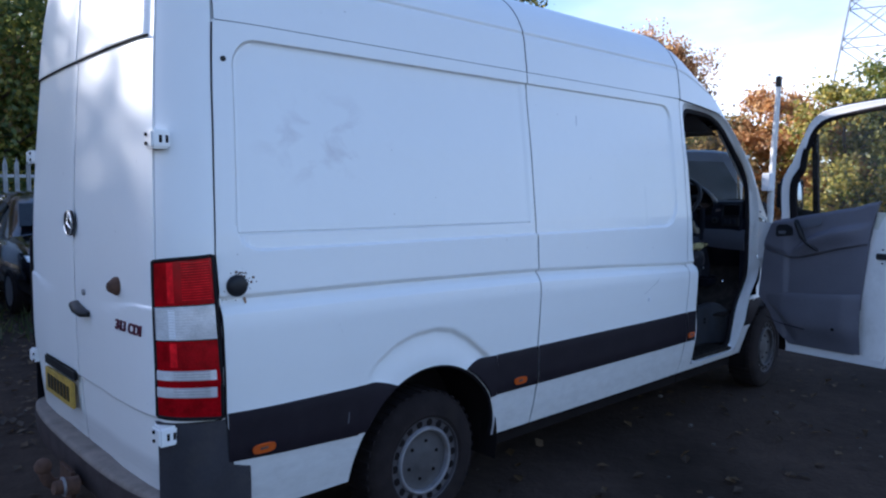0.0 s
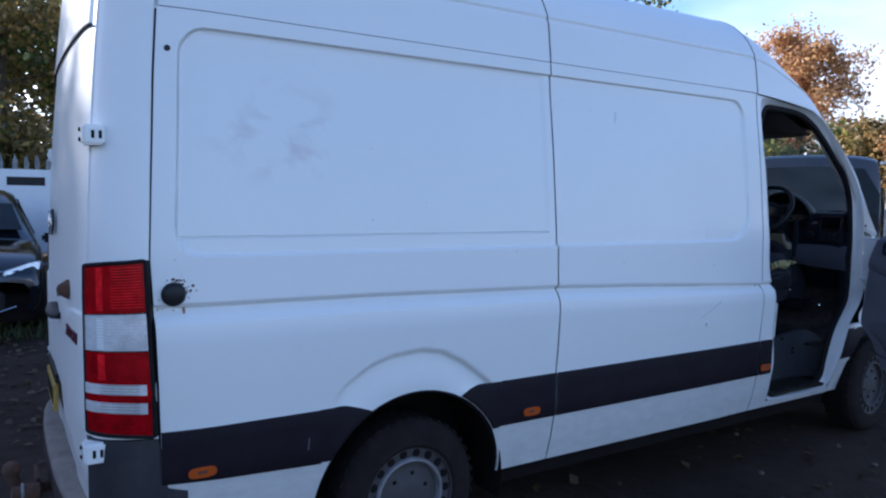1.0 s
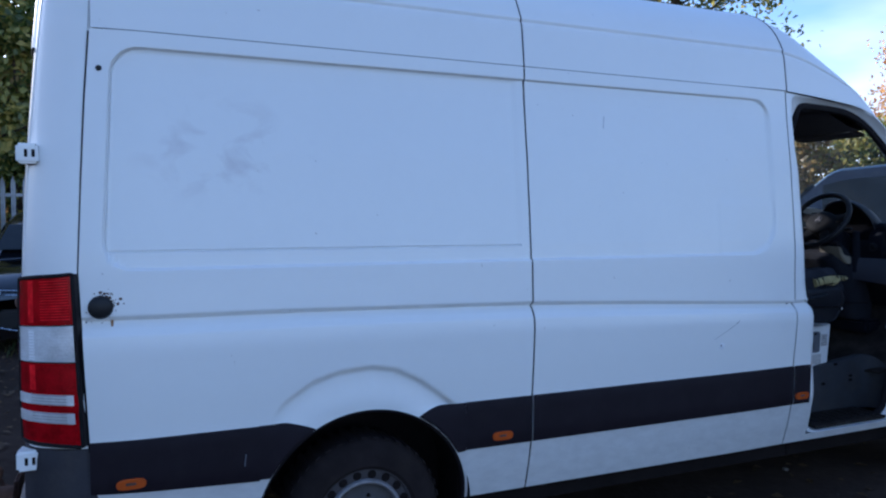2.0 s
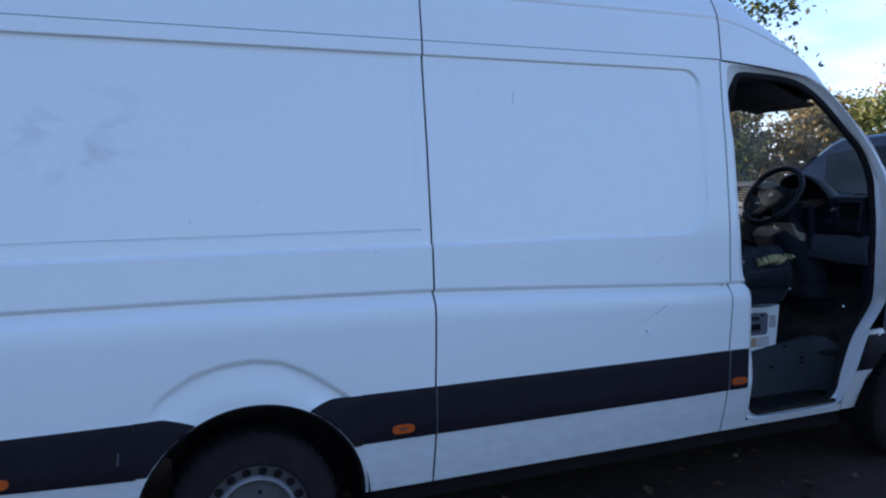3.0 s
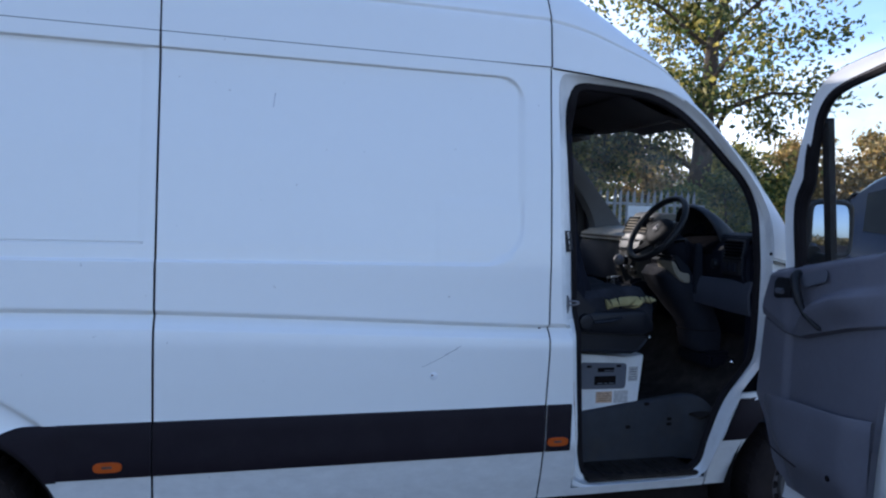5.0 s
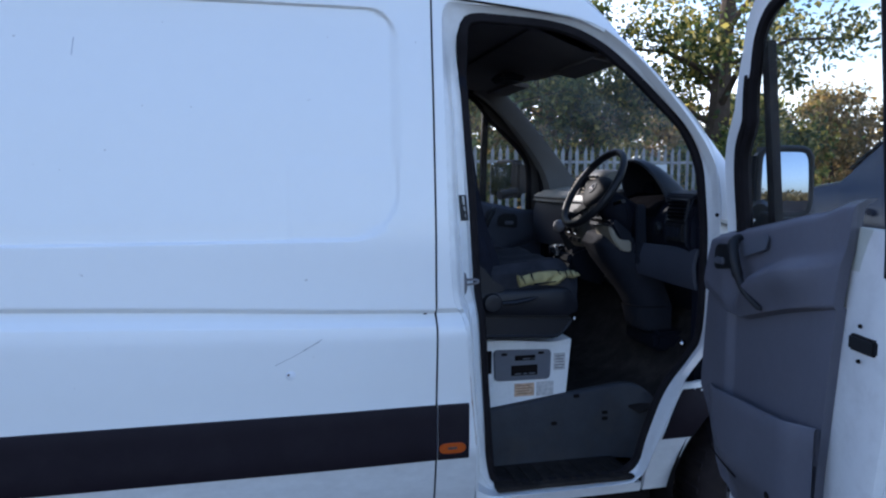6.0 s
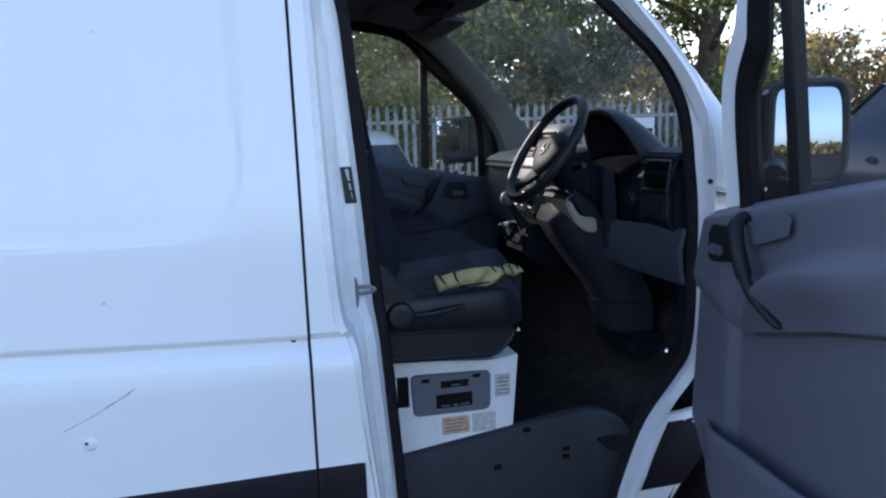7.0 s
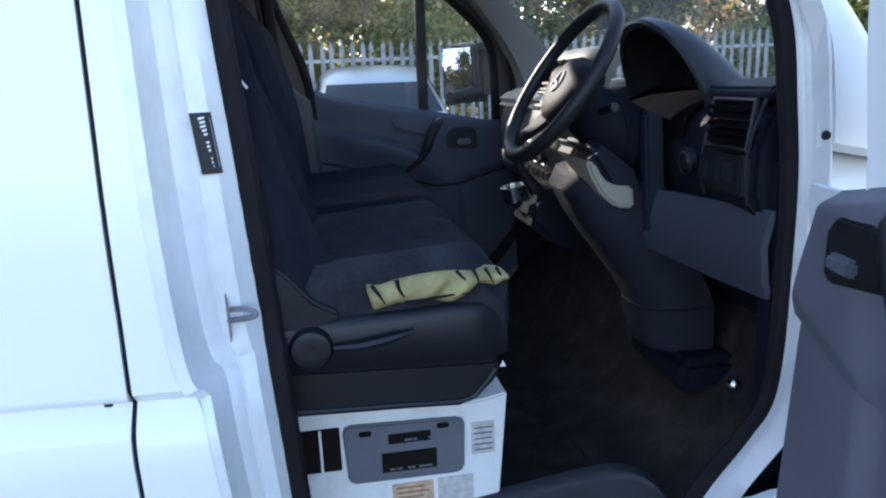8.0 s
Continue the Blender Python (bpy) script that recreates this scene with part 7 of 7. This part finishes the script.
def car(name, label, at, rz, length, halfw, prof, paint, mpv=False, plate=True, chevron=False):
    """A parked car. prof: (distance from the nose, waist height, top height, half width of the top)."""
    root = thing(name, label, "car", at, rz)
    st = [q for q in curve([(s, w, t) for s, w, t, h in prof], 4)]
    hw = [q[0] for q in curve([(h, 0, 0) for s, w, t, h in prof], 4)]
    rows = []
    for q, ht in zip(st, hw):
        s, w, t = q
        k = math.sin(math.pi * min(max(s / length, 0), 1)) ** 0.22 if 0 < s < length else 0.0
        hwid = halfw * (0.80 + 0.20 * k)
        lo = 0.24 + 0.06 * (1 - k)
        half = [(hwid * 0.90, lo), (hwid * 0.985, lo + 0.10), (hwid, 0.55), (hwid * 0.985, w - 0.05), (hwid * 0.95, w)]
        tw = min(ht, hwid * 0.95)
        half += [(tw + (hwid * 0.95 - tw) * 0.45, w + (t - w) * 0.55), (tw, t - 0.05 * min(1, (t - w) * 4) - 0.004), (tw * 0.82, t), (tw * 0.4, t + 0.02), (0, t + 0.025)]
        rows.append([(y, s, z) for y, z in half] + [(-y, s, z) for y, z in half[-2::-1]])
    body = part("body", sheet(rows), paint, root)
    part("underside", box((-halfw * 0.85, 0.1, 0.16), (halfw * 0.85, length - 0.1, 0.45), 0.03), DARK, root)
    # glass: a screen at each end and a long window on each side
    roof = [(s, w, t, h) for s, w, t, h in prof if t - w > 0.30]
    fs, rs = roof[0], roof[-1]
    bl = [p for p in prof if p[0] < fs[0]][-1]
    tl = [p for p in prof if p[0] > rs[0]][0]
    for nm, lo, hi, d in (("windscreen", bl, fs, -1), ("rear_window", tl, rs, 1)):
        r2 = []
        for k in np.linspace(0.10, 0.70, 7):
            s, z = lo[0] + (hi[0] - lo[0]) * k, lo[2] + (hi[2] - lo[2]) * k
            wd = (halfw * 0.90) + (hi[3] - halfw * 0.90) * k
            r2.append([(x, s + d * 0.045 + d * 0.03 * (1 - (x / wd) ** 2), z + 0.050) for x in np.linspace(-wd * 0.86, wd * 0.86, 9)])
        part(nm, sheet(r2, (0, -d * 0.015, -0.01)), CARGLASS, root)
    for s in (1, -1):
        r2 = []
        for p0 in np.linspace(fs[0] - 0.05, rs[0] + 0.02, 12):
            w, t, h = (float(np.interp(p0, [q[0] for q in prof], [q[j] for q in prof])) for j in (1, 2, 3))
            r2.append([(s * (halfw * 0.955 + (h - halfw * 0.955) * f + 0.012), p0, w + (t - w) * f) for f in (0.10, 0.35, 0.60, 0.82)])
        part("side_window", sheet(r2, (-s * 0.015, 0, 0)), CARGLASS, root)
        part("headlamp", poly([(s * halfw * 0.50, -0.01, 0.66), (s * halfw * 0.90, 0.13, 0.70), (s * halfw * 0.93, 0.22, 0.80), (s * halfw * 0.80, 0.10, 0.79), (s * halfw * 0.52, 0.0, 0.72)], (0, 0.08, 0), 0.012), HEADLAMP, root)
        m = part("door_mirror", box((s * (halfw + 0.01), fs[0] - 0.32, 0.92), (s * (halfw + 0.17), fs[0] - 0.22, 1.04), 0.03), paint, root)
    for s in (1, -1):
        for y in (length * 0.20, length * 0.82):
            tw = part("tyre", lathe([(0, 0.19), (-0.01, 0.25), (0.02, 0.30), (0.17, 0.30), (0.19, 0.25)], (s * (halfw - 0.01), y, 0.30), (-s, 0, 0), 26), TYRE, root)
            part("rim", lathe([(0.0, 0.195), (0.012, 0.18), (0.03, 0.06), (0.02, 0.01)], (s * (halfw - 0.005), y, 0.30), (-s, 0, 0), 20), STEEL, tw)
    gr_ = part("grille", box((-halfw * 0.52, -0.035, 0.30), (halfw * 0.52, 0.05, 0.50), 0.02), BLACK, root)
    if chevron:
        for z0 in (0.715, 0.665):
            part("chrome_line", tube([(-0.62, 0.055, z0), (-0.16, -0.018, z0 - 0.02), (0.0, -0.035, z0 + 0.035), (0.16, -0.018, z0 - 0.02), (0.62, 0.055, z0)], 0.010, 6), CHROME, root)
        part("lower_chrome", tube(curve([(-0.55, 0.01, 0.34), (-0.3, -0.045, 0.275), (0, -0.055, 0.265), (0.3, -0.045, 0.275), (0.55, 0.01, 0.34)], 4), 0.008, 6), CHROME, root)
    if plate:
        pl = part("number_plate", box((-0.26, -0.062, 0.40), (0.26, -0.050, 0.51), 0.004), PLATE_W, root, "white number plate")
        for k in range(7):
            x = -0.215 + 0.062 * k + (0.02 if k > 3 else 0)
            part("plate_bar", box((x, -0.066, 0.425), (x + 0.042, -0.0615, 0.488)), BLACK, pl)
    return root


HATCH = [(0.0, 0.55, 0.60, 0.60), (0.06, 0.66, 0.72, 0.70), (0.35, 0.84, 0.88, 0.72), (0.95, 0.93, 0.98, 0.74), (1.02, 0.94, 1.01, 0.74), (1.75, 0.97, 1.50, 0.60), (2.3, 0.98, 1.56, 0.60), (3.0, 1.00, 1.54, 0.59), (3.55, 1.02, 1.40, 0.58), (3.85, 1.00, 1.06, 0.62), (3.98, 0.80, 0.85, 0.62)]
car("hatchback", "black hatchback with chrome grille lines parked by the fence", (-0.89, 6.25, 0), 0, 3.98, 0.86, HATCH, CAR_BLACK, chevron=True)
ESTATE = [(p[0] * 1.08, p[1] + 0.02, p[2] + 0.02, p[3]) for p in HATCH]
car("estate_car", "black estate car parked by the fence under the trees", (1.72, 7.3, 0), 0, 4.3, 0.88, ESTATE, CAR_BLACK)
MPV = [(0.0, 0.60, 0.66, 0.60), (0.06, 0.72, 0.78, 0.70), (0.40, 0.92, 0.97, 0.72), (0.85, 1.00, 1.05, 0.74), (0.92, 1.01, 1.08, 0.74), (1.75, 1.03, 1.60, 0.60), (2.4, 1.04, 1.68, 0.60), (3.3, 1.05, 1.66, 0.59), (3.8, 1.05, 1.50, 0.58), (4.0, 1.0, 1.07, 0.62), (4.1, 0.82, 0.87, 0.62)]
car("people_carrier", "silver people carrier parked in front of the fence", (4.15, 5.75, 0), 0, 4.1, 0.86, MPV, CAR_SILVER)
BVAN = [(0.0, 0.80, 0.92, 0.66), (0.06, 1.02, 1.14, 0.76), (0.35, 1.25, 1.38, 0.80), (0.80, 1.33, 1.48, 0.82), (0.88, 1.34, 1.56, 0.82), (1.65, 1.36, 2.35, 0.70), (2.2, 1.25, 2.48, 0.70), (3.4, 1.25, 2.54, 0.70), (4.5, 1.22, 2.48, 0.70), (4.72, 1.15, 2.2, 0.74), (4.80, 0.9, 1.0, 0.76)]
car("people_van", "dark navy blue van parked across the yard", (12.45, 9.35, 0), -150, 4.8, 0.96, BVAN, CAR_BLUE)

# ---- poles and pylon ----
pl = thing("pole", "tall pale pole with a small dark head", "pole", (16.4, 5.1, 0))
part("shaft", tube([(0, 0, 0), (0.12, 0, 2.2), (0.30, 0, 4.15)], [0.09, 0.075, 0.06], 10), CONCRETE, pl)
part("head", box((0.24, -0.06, 4.12), (0.36, 0.06, 4.40), 0.02), BLACK, pl)
part("side_box", box((-0.25, -0.1, 1.62), (0.05, 0.1, 2.05), 0.02), BOARD, pl)
ps = thing("short_post", "short white post with a flat head", "post", (17.0, 6.1, 0))
part("shaft", tube([(0, 0, 0), (0, 0, 2.48)], 0.05, 8), CONCRETE, ps)
part("head", box((-0.16, -0.16, 2.46), (0.16, 0.16, 2.54), 0.02), CONCRETE, ps)

py = thing("pylon", "lattice steel electricity pylon", "pylon", (73, 20.4, 0), 20)
H, B = 34.0, 4.7
half = lambda z: B * (1 - 0.86 * min(z / 27.0, 1)) if z < 27 else 0.58
lv = [0, 6, 11, 15.5, 19, 22, 24.5, 27, 30, 33]
bm = bmesh.new()


def strut(bm, a, b, r):
    m_ = bpy.data.meshes.new("s")
    t_ = tube([a, b], r, 4)
    t_.to_mesh(m_)
    t_.free()
    bm.from_mesh(m_)
    bpy.data.meshes.remove(m_)


for sx, sy in ((1, 1), (1, -1), (-1, -1), (-1, 1)):
    part("leg", tube([(sx * half(z), sy * half(z), z) for z in lv], 0.11, 4), LATTICE, py)
for z0, z1 in zip(lv, lv[1:]):
    a, b = half(z0), half(z1)
    for (p, q) in (((-1, -1), (1, -1)), ((1, -1), (1, 1)), ((1, 1), (-1, 1)), ((-1, 1), (-1, -1))):
        strut(bm, (p[0] * a, p[1] * a, z0), (q[0] * b, q[1] * b, z1), 0.055)
        strut(bm, (q[0] * a, q[1] * a, z0), (p[0] * b, p[1] * b, z1), 0.055)
        strut(bm, (p[0] * b, p[1] * b, z1), (q[0] * b, q[1] * b, z1), 0.055)
part("bracing", bm, LATTICE, py)
for z, w in ((24.5, 6.0), (29.0, 7.0), (33.0, 5.0)):
    bm = bmesh.new()
    for s in (-1, 1):
        strut(bm, (0, 0, z), (0, s * w, z - 0.4), 0.12)
        strut(bm, (0, 0, z + 1.6), (0, s * w, z - 0.4), 0.09)
    part("cross_arm", bm, LATTICE, py)

# ---- trees and hedges ----
rt = random.Random(11)
x = -15.0
mats = [LEAF_GREEN, LEAF_YELLOW, LEAF_BROWN, LEAF_YELLOW]
k = 0
while x < 8.4:
    # heights at the low-x end are chosen for the sun they block or let through
    hgt = rt.uniform(7.2, 7.6) if x < -4.0 else (rt.uniform(5.7, 6.5) if x < -0.6 else rt.uniform(6.6, 8.4))
    tree((x, 12.6 + rt.uniform(-0.6, 1.4), 0), hgt, rt.uniform(2.1, 2.8), mats[k % 4] if rt.random() < 0.8 else LEAF_GREEN, 100 + k, 19000 if x < -5 else 12500, 0.078, 0.14, 0.08, 0.2, label="dense hedgerow tree with green and yellow leaves", group="trees behind the fence", limbs=16)
    x += rt.uniform(2.0, 2.7)
    k += 1
x = -18.0
while x < 10.9:
    tree((x, 17.5 + rt.uniform(-1, 2), 0), (rt.uniform(8.5, 9.0) if x < -6 else rt.uniform(6.6, 7.8)), 3.0, mats[k % 3], 160 + k, 11000 if x < -6 else 9000, 0.17, 0.2, 0.08, 0.25, label="tall hedgerow tree behind the fence", group="trees behind the fence", limbs=14)
    x += rt.uniform(3.4, 4.4)
    k += 1
tree((10.4, 16.4, 0), 7.2, 2.3, LEAF_GREEN, 79, 15000, 0.10, 0.16, 0.06, 0.1, label="tall hedgerow tree behind the fence", group="trees behind the fence", limbs=20)
tree((12.6, 12.9, 0), 10.5, 3.0, LEAF_MIX, 31, 21000, 0.088, 0.30, 0.24, 1.15, (0.5, 0.0), "tall tree with yellow-green leaves and open crown", 18)
tree((36.0, 19.8, 0), 11.6, 3.1, LEAF_ORANGE, 41, 22000, 0.12, 0.3, 0.25, 0.25, (0, 0), "bright orange autumn tree at the yard edge", 18)
for bx, by, bh in ((11.4, 11.6, 2.6), (12.9, 11.9, 3.0), (14.2, 13.2, 3.2), (15.8, 14.5, 3.0)):
    tree((bx, by, 0), bh, 1.0, LEAF_GREEN, 400 + int(bx * 10), 5200, 0.07, 0.05, 0.03, 0.1, label="dark green bush at the end of the fence", group="bushes", limbs=14)
for k, (bx, by) in enumerate(((-13.5, -7.5), (-14.5, -4.6), (-13.2, -1.8), (-14.2, 1.2), (-13.4, 4.0), (-14.6, 6.8))):
    tree((bx, by, 0), 3.0 + 0.3 * (k % 3), 1.9, mats[k % 4], 450 + k, 6000, 0.12, 0.10, 0.05, 0.15, label="low hedge bush closing the end of the yard", group="bushes at the yard end", limbs=14)
# added out of view: dapples the sun on the rear doors
tree((-6.1, 12.1, 0), 7.45, 2.1, LEAF_GREEN, 77, 11000, 0.085, 0.14, 0.25, 0.3, label="unseen green tree added to shade the van", group="trees behind the fence", limbs=16)
# added out of view behind the van: keeps sun off the knee cover
tree((-2.0, 12.2, 0), 7.1, 1.7, LEAF_GREEN, 83, 14000, 0.085, 0.13, 0.25, 0.2, label="unseen green tree added to shade the van", group="trees behind the fence", limbs=16)
FAR = ((29, 17.5, 6.0, 0), (31, 14.8, 5.2, 0), (30, 12.9, 5.6, 1), (31, 11.2, 6.6, 3), (31, 9.4, 6.0, 3), (30, 8.0, 6.7, 4), (31, 6.4, 7.3, 0), (30.5, 4.6, 6.6, 4), (30, 2.6, 6.6, 4), (29, 0.6, 6.3, 4), (28, -1.6, 6.0, 0),
       (27, 20.5, 5.8, 1), (28.3, 18.9, 5.7, 4), (25, 23.0, 5.6, 1), (22.5, 25.0, 5.3, 4), (19.5, 26.5, 5.1, 1), (16.5, 27.5, 4.6, 4), (27, -4.0, 5.8, 4), (26, -7.0, 6.2, 1))
fm = [LEAF_GREEN, LEAF_BROWN, LEAF_BROWN, LEAF_ORANGE, LEAF_YELLOW]
for k, (x, y, h, c) in enumerate(FAR):
    tree((x, y, 0), h, 2.1, fm[c], 300 + k, 8000, 0.13, 0.12, 0.05, 0.2, label="bushy autumn tree at the far side of the yard", group="far trees", limbs=15)

# woods that close the horizon all round
gw = np.random.default_rng(5)
cs = []
for a in np.linspace(0, 2 * math.pi, 300, endpoint=False):
    far = 75 + 8 * gw.random()
    hh = (3.2 + 2.6 * gw.random()) * (0.45 if math.sin(a) < -0.2 else 1.0)
    c = np.array([math.cos(a) * far, math.sin(a) * far, hh * 0.5])
    cs.append(c + gw.normal(size=(90, 3)) * np.array([1.4, 1.4, hh * 0.27]))
cs = np.concatenate(cs)
cs = cs[cs[:, 2] > 0]
me = leaf_mesh("far_woods", cs, 0.8, 6)
me.materials.append(LEAF_BROWN)
tagged(new("far_woods", me), "distant line of autumn woods", "woods", kind="stuff")

# fallen leaves, stones and grass
gl_ = np.random.default_rng(8)
pts = np.concatenate([np.stack([gl_.uniform(-7, 12, 5200), gl_.uniform(-5, 10, 5200), gl_.uniform(0.002, 0.012, 5200)], 1),
                      np.stack([gl_.uniform(-6, 2, 2600), gl_.uniform(2.5, 10, 2600), gl_.uniform(0.004, 0.02, 2600)], 1)])
me = leaf_mesh("fallen_leaves", pts, 0.045, 9, flat=0.8, long=1.4)
me.materials.append(LITTER)
tagged(new("fallen_leaves", me), "brown fallen leaves scattered over the yard", "leaves", kind="stuff")
n = 9000
gp = np.stack([gl_.uniform(-9, 12, n), 6.0 + np.abs(gl_.normal(size=n)) * 2.2, np.zeros(n)], 1)
gp = gp[gp[:, 1] < 12]
m_ = len(gp)
tipo = gl_.normal(size=(m_, 3)) * 0.05 + np.array([0, 0, 1.0]) * gl_.uniform(0.05, 0.2, (m_, 1))
side = gl_.normal(size=(m_, 3)) * np.array([1, 1, 0]) * 0.008
vt = np.stack([gp - side, gp + side, gp + tipo], 1).reshape(-1, 3)
me = bpy.data.meshes.new("rough_grass")
me.from_pydata(vt.tolist(), [], (np.arange(m_)[:, None] * 3 + np.arange(3)).tolist())
me.materials.append(GRASS)
tagged(new("rough_grass", me), "rough grass and weeds along the fence", "grass", kind="stuff")
st_ = bmesh.new()
for k in range(260):
    s = 0.006 + 0.018 * rt.random() ** 2
    bmesh.ops.create_icosphere(st_, subdivisions=1, radius=s, matrix=Matrix.Translation((rt.uniform(-4, 8), rt.uniform(-4.5, 5), s * 0.2 - 0.006)) @ Matrix.Diagonal((1, rt.uniform(0.6, 1), 0.6, 1)))
tagged(part("gravel", st_, STONE), "small grey stones on the ground", "gravel", kind="stuff")
